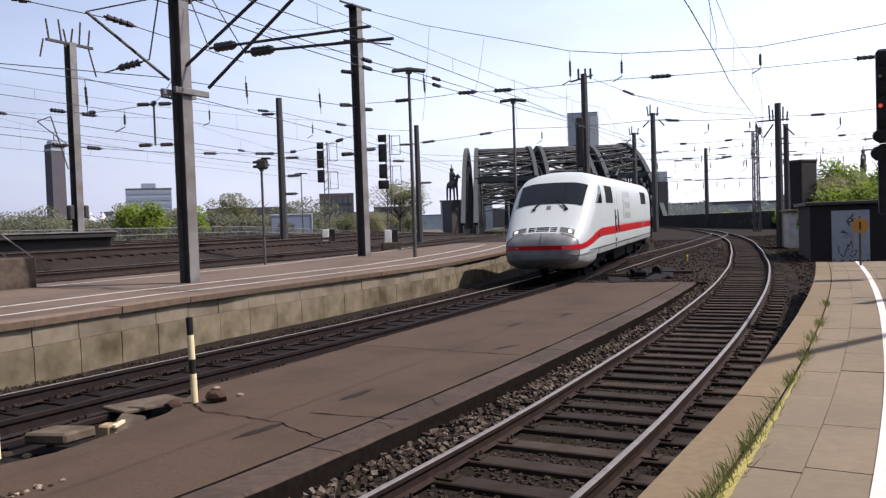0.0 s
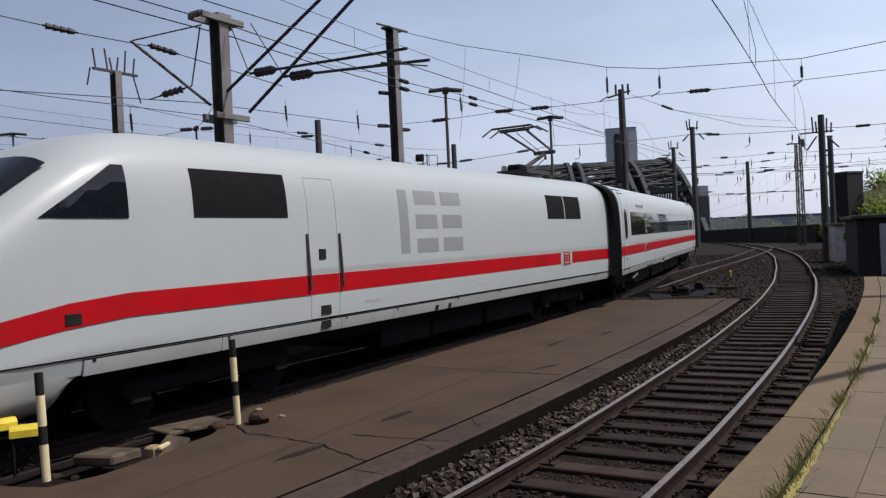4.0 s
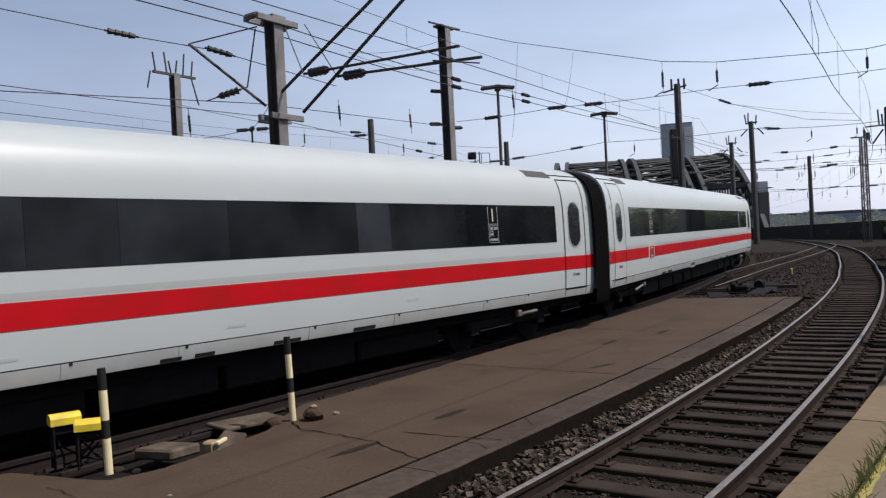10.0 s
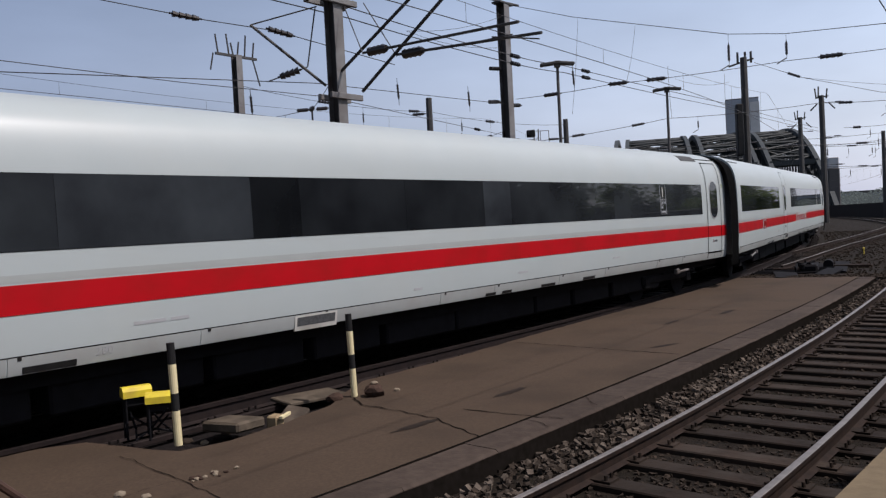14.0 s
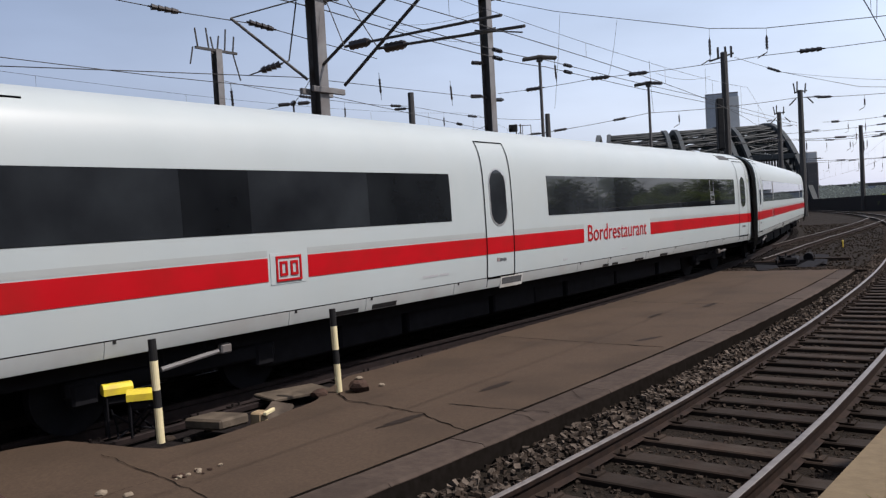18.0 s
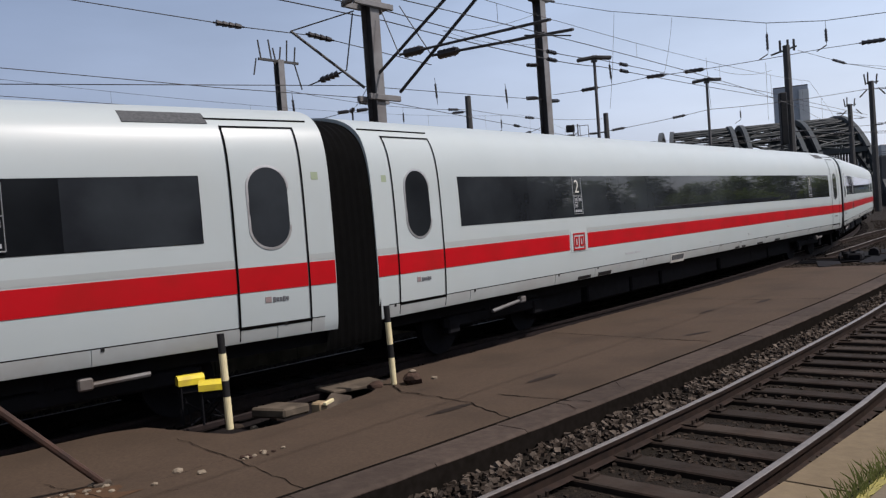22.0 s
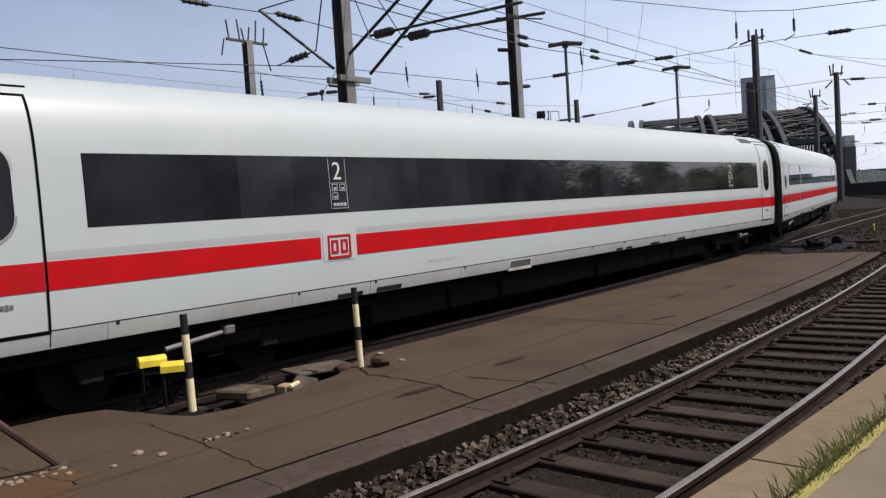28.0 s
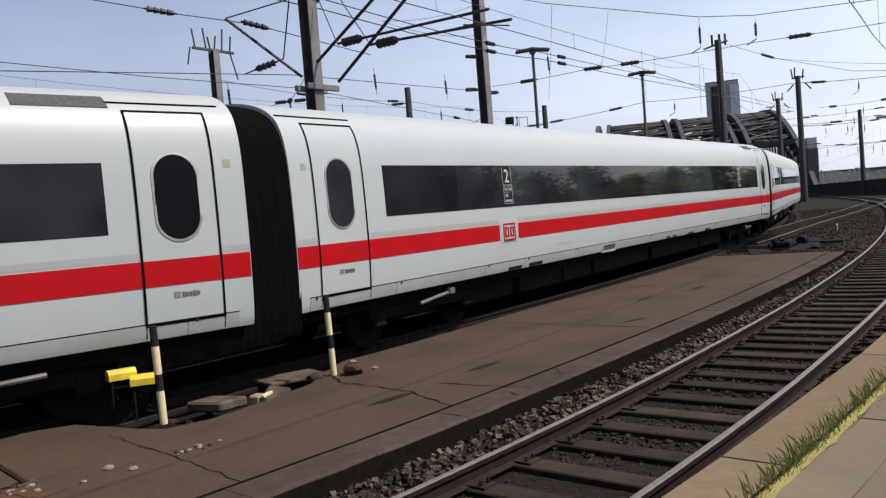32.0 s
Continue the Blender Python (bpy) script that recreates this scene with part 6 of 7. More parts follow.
# twin yellow track devices
yb = thing("track_device", "pair of yellow-hooded track devices on thin legs", "track equipment", pose(-4.8, 7.83, 0.045, 0, 0, 30))
for x, y, z, turn in ((-0.13, 0.12, 0.45, 14), (0.12, -0.06, 0.39, -6)):
    bm = bmesh.new()
    prof = [(-0.09, 0), (-0.09, 0.07), (-0.045, 0.11), (0.045, 0.11), (0.09, 0.07), (0.09, 0)]
    mm = pose(x, y, z, 0, 0, turn)
    rows = [[mm @ Vector((xx, a, b)) for a, b in prof + prof[:1]] for xx in (-0.15, 0.15)]
    g = grid_mesh(rows)
    g.verts.ensure_lookup_table()
    g.faces.new(g.verts[:6])
    g.faces.new(g.verts[7:13])
    hood = part("hood", g, YELLOW, yb, "yellow painted hood")
    for dx in (-0.12, 0.12):
        for dy in (-0.06, 0.06):
            part("leg", rodded(mm @ Vector((dx, dy, 0)), mm @ Vector((dx, dy, -z)), 0.015, 6), UNDER, yb)
    part("motor", boxed((0, 0, -0.06), (0.24, 0.1, 0.1), mm, 0.02), UNDER, yb)

for k in range(5):
    a = Vector((0.25 * math.sin(k * 1.9) - 0.05, 0.15 * math.cos(k * 2.7), 0.36 - 0.03 * k))
    b = Vector((0.3 * math.cos(k * 2.1), -0.12 + 0.08 * k, 0.0))
    c = (a + b) / 2 + Vector((0.07 * math.sin(k * 3.3), 0.09, -0.06))
    bend = bmesh.new()
    rod(bend, a, c, 0.012, 6)
    rod(bend, c, b, 0.012, 6)
    part("cable", bend, UNDER, yb, "thick black cable")

# broken edge of the refuge: sunk cover slab, timber block and bars in the open pit, cracked lid
slab = part("cover_slab", boxed((0, 0, 0), (0.46, 0.56, 0.12), None, 0.025), PALESLAB)
tagged(slab, "grey concrete cover slab sunk over an open cable pit", "slab")
slab.matrix_basis = frame_at(-3.0, 1.66, 0.015) @ pose(0, 0, 0, -2, 3, 12)
blk = thing("timber_block", "pale timber block with a cream board", "timber block", frame_at(-2.5, 1.76, 0.01) @ pose(0, 0, 0, 0, 0, 20))
part("block", boxed((0, 0, -0.07), (0.17, 0.15, 0.17), None, 0.02), WOOD, blk)
part("board", boxed((0.04, -0.11, 0.0), (0.25, 0.045, 0.04), pose(0, 0, 0, 0, 0, 8), 0.006), CREAM, blk)
bar = part("steel_bar", boxed((0, 0, 0), (2.4, 0.07, 0.07), None, 0.008), RAILDARK)
tagged(bar, "rusty steel bar lying beside the rail", "steel bar")
bar.matrix_basis = frame_at(-2.9, 1.02, -0.1) @ pose(0, 0, 0, 0, 0, 3)
lid = part("cover_slab", boxed((0, 0, 0), (0.95, 0.46, 0.05), None, 0.012), PALESLAB)
tagged(lid, "cracked cover slab beside a striped post", "slab")
lid.matrix_basis = frame_at(-1.45, 1.12, -0.03) @ pose(0, 0, 0, 3, 2, -4)
chunk = part("cover_slab", boxed((0, 0, 0), (0.5, 0.3, 0.07), None, 0.02), COVER)
tagged(chunk, "broken piece of cover slab in the open pit", "slab")
chunk.matrix_basis = frame_at(-2.15, 1.62, -0.1) @ pose(0, 0, 0, 10, -14, 30)
rr = random.Random(5)
for _ in range(26):
    p = at(rr.uniform(-4.6, -1.8), rr.uniform(1.05, 2.3), -0.17)
    boulder(p.x, p.y, p.z, rr.uniform(0.03, 0.075), rr.choice((STONE, DARKBROWN, MOSS)), "stone", "lump of rubble in the open pit beside the rail")


def blotch(s, o, ls, lo, turn, material, name, label, z=0.0495):
    """A flat patch with an uneven outline."""
    bm = bmesh.new()
    n = 40
    base = frame_at(s, o, z)
    vs = []
    for i in range(n):
        a = 2 * math.pi * i / n
        k = 1 + 0.35 * noise.noise(Vector((math.cos(a) * 1.7 + s, math.sin(a) * 1.7 + o, 3))) + 0.4 * noise.noise(Vector((math.cos(a) * 6 + s, math.sin(a) * 6 + o, 9)))
        x, y = math.cos(a) * ls * k, math.sin(a) * lo * k
        vs.append(bm.verts.new(base @ pose(0, 0, 0, 0, 0, turn) @ Vector((x, y, 0))))
    bm.faces.new(vs)
    return tagged(part(name, bm, material, strip), label)


blotch(-0.38, 3.62, 0.33, 0.06, 0, DARKBROWN, "tar_patch", "dark patch on the asphalt", 0.052)
blotch(-2.12, 3.69, 0.35, 0.06, -4, DARKBROWN, "tar_patch", "dark patch on the asphalt", 0.052)
blotch(3.6, 3.9, 0.3, 0.06, -20, DARKBROWN, "tar_patch", "dark patch on the asphalt", 0.052)
blotch(8.2, 3.4, 0.4, 0.07, 0, DARKBROWN, "tar_patch", "dark patch on the asphalt", 0.052)
blotch(6.4, 2.9, 0.35, 0.05, 0, DARKBROWN, "tar_patch", "dark patch on the asphalt", 0.052)


blotch(-6.2, 3.3, 0.7, 0.45, 10, REDPATCH, "asphalt_patch", "reddish asphalt patch", 0.0515)


def crack(points, w=0.018):
    """A dark crack through (s, o) points, wandering a little."""
    bm = bmesh.new()
    prev = None
    for (s0, o0), (s1, o1) in zip(points, points[1:]):
        for k in range(16):
            u = k / 16
            s, o = s0 + (s1 - s0) * u, o0 + (o1 - o0) * u
            o += 0.07 * noise.noise(Vector((s * 2.3, o * 1.7, 1)))
            s += 0.05 * noise.noise(Vector((s * 3.1, o * 5.3, 4)))
            ww = w * (0.3 + 0.8 * abs(noise.noise(Vector((s * 5, 2, o * 3)))))
            cur = (at(s - ww, o - ww * 0.4, 0.0535), at(s + ww, o + ww * 0.4, 0.0535))
            if prev is not None:
                bm.faces.new([bm.verts.new(q) for q in (prev[0], prev[1], cur[1], cur[0])])
            prev = cur
    return part("crack", bm, CRACK, strip)


crack([(-1.5, 2.0), (-1.7, 2.41), (-1.8, 3.67), (-2.2, 4.6)], 0.016)
crack([(3.15, 1.36), (3.0, 2.9), (2.9, 4.6)], 0.02)
crack([(-1.35, 3.66), (-1.28, 4.3), (-1.2, 4.95)], 0.014)
crack([(-1.38, 4.58), (-1.52, 4.97)], 0.012)
crack([(-0.25, 4.6), (-0.55, 4.97)], 0.008)
crack([(-4.45, 1.9), (-4.5, 3.2), (-4.65, 4.7)], 0.008)
crack([(-5.3, 3.2), (-4.8, 3.16), (-3.95, 3.31)], 0.007)
crack([(-5.9, 2.39), (-5.65, 3.5), (-4.9, 3.73)], 0.007)
crack([(8.6, 1.5), (8.4, 3.0), (8.7, 4.6)], 0.016)
crack([(-7.2, 1.3), (-7.0, 3.2), (-7.3, 4.6)], 0.009)
part("joint_line", sweep(-20, 17, 0.2, lambda s: [(4.545 + 0.02 * noise.noise(Vector((s * 1.3, 4, 0))), 0.0525), (4.578 + 0.025 * noise.noise(Vector((s * 2.1, 2, 0))), 0.0525)]), CRACK, strip)
for s0, o0 in ((-5.0, 3.1), (-5.3, 3.3), (-4.9, 3.35), (-5.6, 3.15), (-6.6, 2.5), (-6.4, 2.3), (-0.9, 2.2)):
    p = at(s0, o0, 0.055)
    boulder(p.x, p.y, p.z, random.uniform(0.025, 0.05), MOSS, "stone", "loose pale crumb of rubble on the strip")

# loose stones along the edge of the refuge and by the far wall
bm_v, bm_f = [], []


def scatter(n, area, zf, r0, r1):
    """Loose broken stones as uneven six-sided lumps."""
    corners = [(x, y, z) for z in (-1, 1) for x, y in ((-1, -1), (1, -1), (1, 1), (-1, 1))]
    for _ in range(n):
        s, o = area()
        p = at(s, o, zf(s, o))
        r = random.uniform(r0, r1)
        a, b = random.uniform(0, 6.28), random.uniform(-0.7, 0.7)
        ca, sa, cb, sb = math.cos(a), math.sin(a), math.cos(b), math.sin(b)
        base = len(bm_v)
        for x, y, z in corners:
            k = random.uniform(0.45, 1.0) * r
            x, y, z = x * k * 0.8, y * k * 0.62, z * k * 0.55
            x, z = x * cb - z * sb, x * sb + z * cb
            bm_v.append((p.x + x * ca - y * sa, p.y + x * sa + y * ca, p.z + z))
        for f in ((0, 3, 2, 1), (4, 5, 6, 7), (0, 1, 5, 4), (1, 2, 6, 5), (2, 3, 7, 6), (3, 0, 4, 7)):
            bm_f.append(tuple(base + i for i in f))


def stones(name, label, material=STONE):
    me = bpy.data.meshes.new(name)
    me.from_pydata(bm_v, [], bm_f)
    me.materials.append(material)
    ob = new(name, me)
    tagged(ob, label, "ballast", "", "stuff")
    bm_v.clear(), bm_f.clear()
    return ob


def bed_z(s, o):
    return rise(s) - 0.155 + 0.03 * noise.noise(Vector((s * 0.8, o * 0.8, 0)))


near_s = lambda: -9 + 34 * random.random() ** 1.5
scatter(2300, lambda: (near_s(), random.uniform(5.06, 5.75)), lambda s, o: bed_z(s, o) + 0.02, 0.025, 0.06)
stones("ballast_stones", "loose grey ballast stones beside the kerb", STONELIGHT)
scatter(2600, lambda: (near_s(), random.uniform(5.04, 5.75)), lambda s, o: bed_z(s, o) + 0.02, 0.025, 0.055)
scatter(15000, lambda: (near_s(), random.uniform(5.6, 8.45)), lambda s, o: bed_z(s, o) - 0.055, 0.018, 0.04)
stones("ballast_stones", "loose dark grey ballast stones along the curving track")
scatter(7000, lambda: (-10 + 35 * random.random(), random.uniform(-2.3, -0.9)), lambda s, o: bed_z(s, o) + 0.02, 0.02, 0.05)
scatter(1500, lambda: (-10 + 35 * random.random(), random.uniform(-0.7, 0.7)), lambda s, o: bed_z(s, o) - 0.055, 0.018, 0.04)
scatter(1800, lambda: (17.3 + 2.4 * random.random() ** 1.6, random.uniform(1.2, 5.3)), lambda s, o: rise(s) + float(np.interp(s, (17.3, 18.0, 19.7), (-0.06, -0.04, -0.17))), 0.03, 0.07)
scatter(2500, lambda: (16 + 44 * random.random(), random.uniform(1.6, 5.6)), lambda s, o: bed_z(s, o), 0.025, 0.06)
scatter(5000, lambda: (14 + 50 * random.random(), random.uniform(8, 14)), lambda s, o: bed_z(s, o), 0.03, 0.07)
stones("ballast_stones", "loose dark ballast stones beside the platform wall")

# point machine and rods at the end of the refuge
pm = thing("point_machine", "dark low point machine with rods and plates", "point machine", frame_at(20.3, 2.9, -0.06))
part("housing", boxed((0.6, 0.2, 0.16), (1.5, 0.55, 0.3), pose(0, 0, 0, 0, 0, 6), 0.06), UNDER, pm)
part("motor", rodded((1.5, -0.2, 0.2), (2.3, -0.12, 0.2), 0.17, 10), UNDER, pm)
for k in (-0.9, -0.2, 0.35, 1.3):
    part("rod", rodded((k, 1.9, 0.06), (k + 0.1, -0.7, 0.1), 0.035, 6), UNDER, pm)
for x, y, w, d, turn, z in ((-2.4, 0.5, 1.5, 0.7, 14, 0.12), (-1.3, -0.6, 1.6, 0.5, -6, 0.14), (0.2, -0.75, 1.3, 0.4, 4, 0.12), (2.6, 0.3, 1.1, 0.6, -12, 0.1), (3.6, -0.4, 1.2, 0.5, 9, 0.09)):
    part("plate", boxed((0, 0, 0), (w, d, 0.06), pose(x, y, z, 4, -3, turn), 0.01), UNDER, pm)
for x, y, turn in ((-2.9, 0.9, 80), (-2.0, -0.7, 70), (1.2, 0.9, 96), (2.6, -0.8, 84)):
    part("timber", boxed((0, 0, 0), (1.4, 0.2, 0.14), pose(x, y, 0.05, 0, 0, turn), 0.015), SLEEPER, pm)
for k in range(7):
    part("lever", boxed((0, 0, 0), (0.35, 0.06, 0.16), pose(-0.6 + 0.32 * k, 0.5 - 0.12 * (k % 3), 0.26, 0, 20 * (k % 3 - 1), 30 * k), 0.01), UNDER, pm)
ys = thing("track_marker", "small yellow bracket between the tracks", "marker", frame_at(29.2, 3.75, 0.04))
part("bracket", boxed((0, 0, 0.3), (0.5, 0.06, 0.06)), YELLOW, ys)
part("leg", rodded((0.2, 0, 0), (0.2, 0, 0.3), 0.02, 5), YELLOW, ys)

# buffer frame with cabinet close to the camera
bs = thing("buffer_frame", "rusty steel post frame carrying a pale cabinet", "buffer frame", pose(-4.84, 4.54, 0.045, 0, 0, 46))
part("plate", boxed((-0.02, 0.02, 0.46), (0.28, 0.03, 0.84), None, 0.008), RUST, bs, "rusty brown steel plate")
part("post", boxed((0.155, 0, 0.45), (0.045, 0.1, 0.9), None, 0.006), RUST, bs)
part("post", boxed((-0.2, 0.02, 0.45), (0.07, 0.1, 0.9), None, 0.006), DARKSTEEL, bs)
part("top_bar", boxed((-0.02, 0.0, 0.91), (0.44, 0.12, 0.05), None, 0.006), DARKSTEEL, bs)
part("foot", boxed((0.14, 0, 0.012), (0.22, 0.2, 0.04), None, 0.015), COVER, bs)
part("brace", rodded((0.12, 0.1, 1.02), (1.02, 0.58, 0.02), 0.034, 8), RUSTDARK, bs, "rust-brown bracing bar")
part("brace_foot", boxed((1.02, 0.58, 0.01), (0.16, 0.12, 0.03), None, 0.008), COVER, bs)
rr = random.Random(15)
for _ in range(22):
    p = bs.matrix_basis @ Vector((rr.uniform(0.3, 1.1), rr.gauss(0.42, 0.08), 0.01))
    boulder(p.x, p.y, p.z, rr.uniform(0.012, 0.035), rr.choice((MOSS, MOSS, COVER)), "stone", "pale crumb of broken concrete beside the rusty frame", flat=0.5)
part("stem", rodded((0.0, 0.05, 0.9), (0.0, 0.05, 1.16), 0.05, 8), DARKSTEEL, bs)
cab = part("cabinet", boxed((-0.04, 0, 1.505), (0.37, 0.26, 0.75), None, 0.014), BOXGREY, bs, "pale grey weathered cabinet")
part("door", boxed((-0.03, -0.145, 1.505), (0.35, 0.024, 0.71), None, 0.006), BOXGREY, cab)
for z in (1.24, 1.5, 1.76):
    part("hinge", boxed((0.165, -0.15, z), (0.03, 0.04, 0.1), None, 0.005), BOXGREY, cab)
part("mast", rodded((-0.55, 0.15, 0), (-0.55, 0.15, 5.0), 0.05, 8), DARKSTEEL, bs)
fr = bmesh.new()
for a, b in (((0.25, 0.0, 3.22), (0.20, 0.0, 4.7)), ((0.18, 0.0, 3.26), (0.12, 0.0, 4.7)), ((0.25, 0.0, 3.22), (-0.6, 0.12, 3.17)), ((0.22, 0.0, 3.27), (-0.6, 0.12, 3.24)), ((0.22, 0, 4.68), (-0.6, 0.12, 4.68))):
    rod(fr, a, b, 0.016, 6)
part("hanging_frame", fr, DARKSTEEL, bs, "thin dark metal frame")

# grass in the joint of the near platform's edge
gv, gf = [], []
for _ in range(1900):
    s = random.choice((-4.7, -4.5, -4.2, -3.9, -3.5, -3.1, -2.4, -1.4, -0.3, 0.9, 2.2, 4.4)) + random.gauss(0, 0.2)
    o = 8.752 + random.gauss(0, 0.025)
    p = at(s, o, 0.735)
    k = len(gv)
    hgt = abs(random.gauss(0.035, 0.035)) + 0.012
    dx, dy = random.gauss(0, 0.035), random.gauss(0, 0.035)
    gv.extend([(p.x - 0.003, p.y, p.z), (p.x + 0.003, p.y, p.z), (p.x + dx * 0.6 + 0.002, p.y + dy * 0.6, p.z + hgt * 0.7), (p.x + dx, p.y + dy, p.z + hgt)])
    gf.extend([(k, k + 1, k + 2), (k, k + 2, k + 3)])
me = bpy.data.meshes.new("grass_tufts")
me.from_pydata(gv, [], gf)
me.materials.append(GRASS)
tagged(new("grass_tufts", me), "dry green grass tufts in the platform edge joint", "grass", "", "stuff")

# sparse grass on the ground beside the right track
gv, gf = [], []
rg = random.Random(8)
for _ in range(5200):
    s, o = rg.choice(((23.0, 9.4), (27.5, 9.6), (33.0, 10.3), (36.5, 9.0), (20.5, 9.2)))
    s, o = s + rg.gauss(0, 1.7), o + rg.gauss(0, 0.45)
    p = at(s, o, -0.23)
    k = len(gv)
    hgt = abs(rg.gauss(0.1, 0.06)) + 0.03
    dx, dy = rg.gauss(0, 0.05), rg.gauss(0, 0.05)
    gv.extend([(p.x - 0.02, p.y, p.z), (p.x + 0.02, p.y, p.z), (p.x + dx, p.y + dy, p.z + hgt)])
    gf.append((k, k + 1, k + 2))
me = bpy.data.meshes.new("grass_patch")
me.from_pydata(gv, [], gf)
me.materials.append(GRASS)
tagged(new("grass_patch", me), "thin yellow-green grass beside the track and hut", "grass", "", "stuff")

# orange round sign at the platform end
sg = thing("round_sign", "round orange sign on a thin dark post", "sign", pose(10.49, 20.13, 0.75, 0, 0, -20))
part("post", rodded((0, 0.03, 0), (0, 0.03, 1.25), 0.025, 8), DARKSTEEL, sg)
part("disc", rodded((0, 0, 1.02), (0, -0.02, 1.02), 0.19, 24), ORANGE, sg)
part("mark", boxed((0, -0.026, 1.02), (0.04, 0.008, 0.2)), BLACK, sg)


# ---- right side: shed, walls, hedge ----
shed = thing("shed", "dark flat-roofed shed with pale graffiti panel", "shed", frame_at(29.0, 9.0, -0.25))
part("wall", boxed((3.0, -3.4, 1.35), (6.0, 6.8, 2.7), None, 0.03), DARKBRICK, shed)
part("roof", boxed((3.0, -3.4, 2.78), (6.4, 7.2, 0.16), None, 0.02), DARKSTEEL, shed)
part("panel", boxed((-0.03, -1.6, 1.3), (0.08, 1.5, 2.3), None, 0.02), GRAFFITI, shed, "pale sprayed door panel")
rr = random.Random(3)
for k in range(9):
    y, z = -1.1 - rr.random() * 0.9, 0.6 + rr.random() * 1.5
    gm = bmesh.new()
    last = (-0.075, y, z)
    for j in range(6):
        nxt = (-0.075, min(-0.95, max(-2.25, last[1] + rr.uniform(-0.2, 0.2))), min(2.3, max(0.35, last[2] + rr.uniform(-0.25, 0.25))))
        rod(gm, last, nxt, 0.014, 4)
        last = nxt
    part("spray_mark", gm, DARKBRICK if k % 3 else FACADEBLUE, shed)
annex = thing("shed", "low grey concrete hut beside the tracks", "shed", frame_at(40.5, 9.3, -0.25))
part("wall", boxed((1.2, -1.3, 1.25), (2.4, 2.6, 2.5), None, 0.03), BOXGREY, annex)
part("roof", boxed((1.2, -1.3, 2.56), (2.8, 3.0, 0.14), None, 0.02), CONCRETE, annex)
part("door", boxed((-0.03, -1.3, 1.0), (0.06, 0.9, 1.9), None, 0.01), DARKSTEEL, annex)
blockhouse = thing("brick_tower", "dark square block above the hedge", "building", pose(30.75, 68.4, -0.25, 0, 0, 20))
part("wall", boxed((0, 0, 3.4), (1.7, 1.7, 6.8), None, 0.04), DARKBRICK, blockhouse)
part("roof", boxed((0, 0, 6.85), (1.8, 1.8, 0.18), None, 0.03), DARKSTEEL, blockhouse)
setting("wall_far", sweep(95, 190, 5, lambda s: [(20 - (s - 95) * 0.12, -0.3), (20 - (s - 95) * 0.12, 2.6), (20.6 - (s - 95) * 0.12, 2.6), (20.6 - (s - 95) * 0.12, -0.3)], close=True), DARKBRICK, "long dark retaining wall beside the far tracks", "wall")
setting("wall_right", sweep(46, 110, 4, lambda s: [(22, -0.3), (22, 2.2), (22.5, 2.2), (22.5, -0.3)], close=True), DARKBRICK, "dark wall beside the right tracks", "wall")


# ---- left side: parapet, ramp, fence ----
para = setting("parapet_left", sweep(-30, 17, 2.0, lambda s: [(-19.6, -0.3), (-19.6, 2.1), (-19.3, 2.15), (-19.3, 2.35), (-20.4, 2.35), (-20.4, -0.3)], close=True), DARKBRICK, "dark parapet wall with a pale coping", "wall")
part("coping", sweep(-30, 17, 2.0, lambda s: [(-19.25, 2.352), (-19.25, 2.40), (-20.45, 2.40), (-20.45, 2.352)], close=True), STEELLIGHT, para)
ramp = thing("concrete_ramp", "stained concrete platform ramp end with a handrail", "ramp", frame_at(4.6, -10.9, 0.74))
part("block", boxed((-5.7, 0.6, 0.46), (13.2, 1.6, 0.92), None, 0.03), COVER, ramp)
rl = bmesh.new()
rod(rl, (0.1, 0.2, 0.9), (0.1, 0.2, 1.62), 0.025, 6)
rod(rl, (-1.1, 0.2, 0.9), (-1.1, 0.2, 1.62), 0.025, 6)
rod(rl, (0.1, 0.2, 1.62), (1.15, 0.2, 0.85), 0.025, 6)
rod(rl, (0.1, 0.2, 1.1), (0.95, 0.2, 0.45), 0.022, 6)
rod(rl, (1.12, 0.2, 0.0), (1.15, 0.2, 0.87), 0.025, 6)
part("handrail", rl, STEELLIGHT, ramp)


bm = sweep(-40, 150, 4, lambda s: [(o, bank_at(s, o)) for o, z in reversed(BANK)])
setting("gravel_bank", bm, GRAVEL, "brown gravel bank rising behind the platform", "embankment")
fence = thing("fence", "pale metal fence along the edge of the railway", "fence", kind="structure")
FENCE_O = -35.5
for k in range(46):
    s = 12 + k * 2.2
    p0, p1 = at(s, FENCE_O, 1.6 * bank_z(s)), at(s, FENCE_O, 1.6 * bank_z(s) + 1.15)
    part("post", rodded(p0, p1, 0.04, 5), STEELLIGHT, fence)
for z in (1.1, 0.6, 0.1):
    part("rail", sweep(12, 111, 3, lambda s: [(FENCE_O - 0.03, 1.6 * bank_z(s) + z), (FENCE_O + 0.03, 1.6 * bank_z(s) + z), (FENCE_O + 0.03, 1.6 * bank_z(s) + z + 0.06), (FENCE_O - 0.03, 1.6 * bank_z(s) + z + 0.06)], close=True), STEELLIGHT, fence)
bars = bmesh.new()
s = 12.0
while s < 100:
    rod(bars, at(s, FENCE_O, 1.6 * bank_z(s) + 0.1), at(s, FENCE_O, 1.6 * bank_z(s) + 1.1), 0.012, 3)
    s += 0.22
part("bars", bars, STEELLIGHT, fence)["kind"] = "stuff"
van = thing("box_van", "pale grey box trailer with white edges behind the fence", "trailer", pose(-19.6, 104.0, 0.1, 0, 0, 8))
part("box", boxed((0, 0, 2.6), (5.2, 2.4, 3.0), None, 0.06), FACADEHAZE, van)
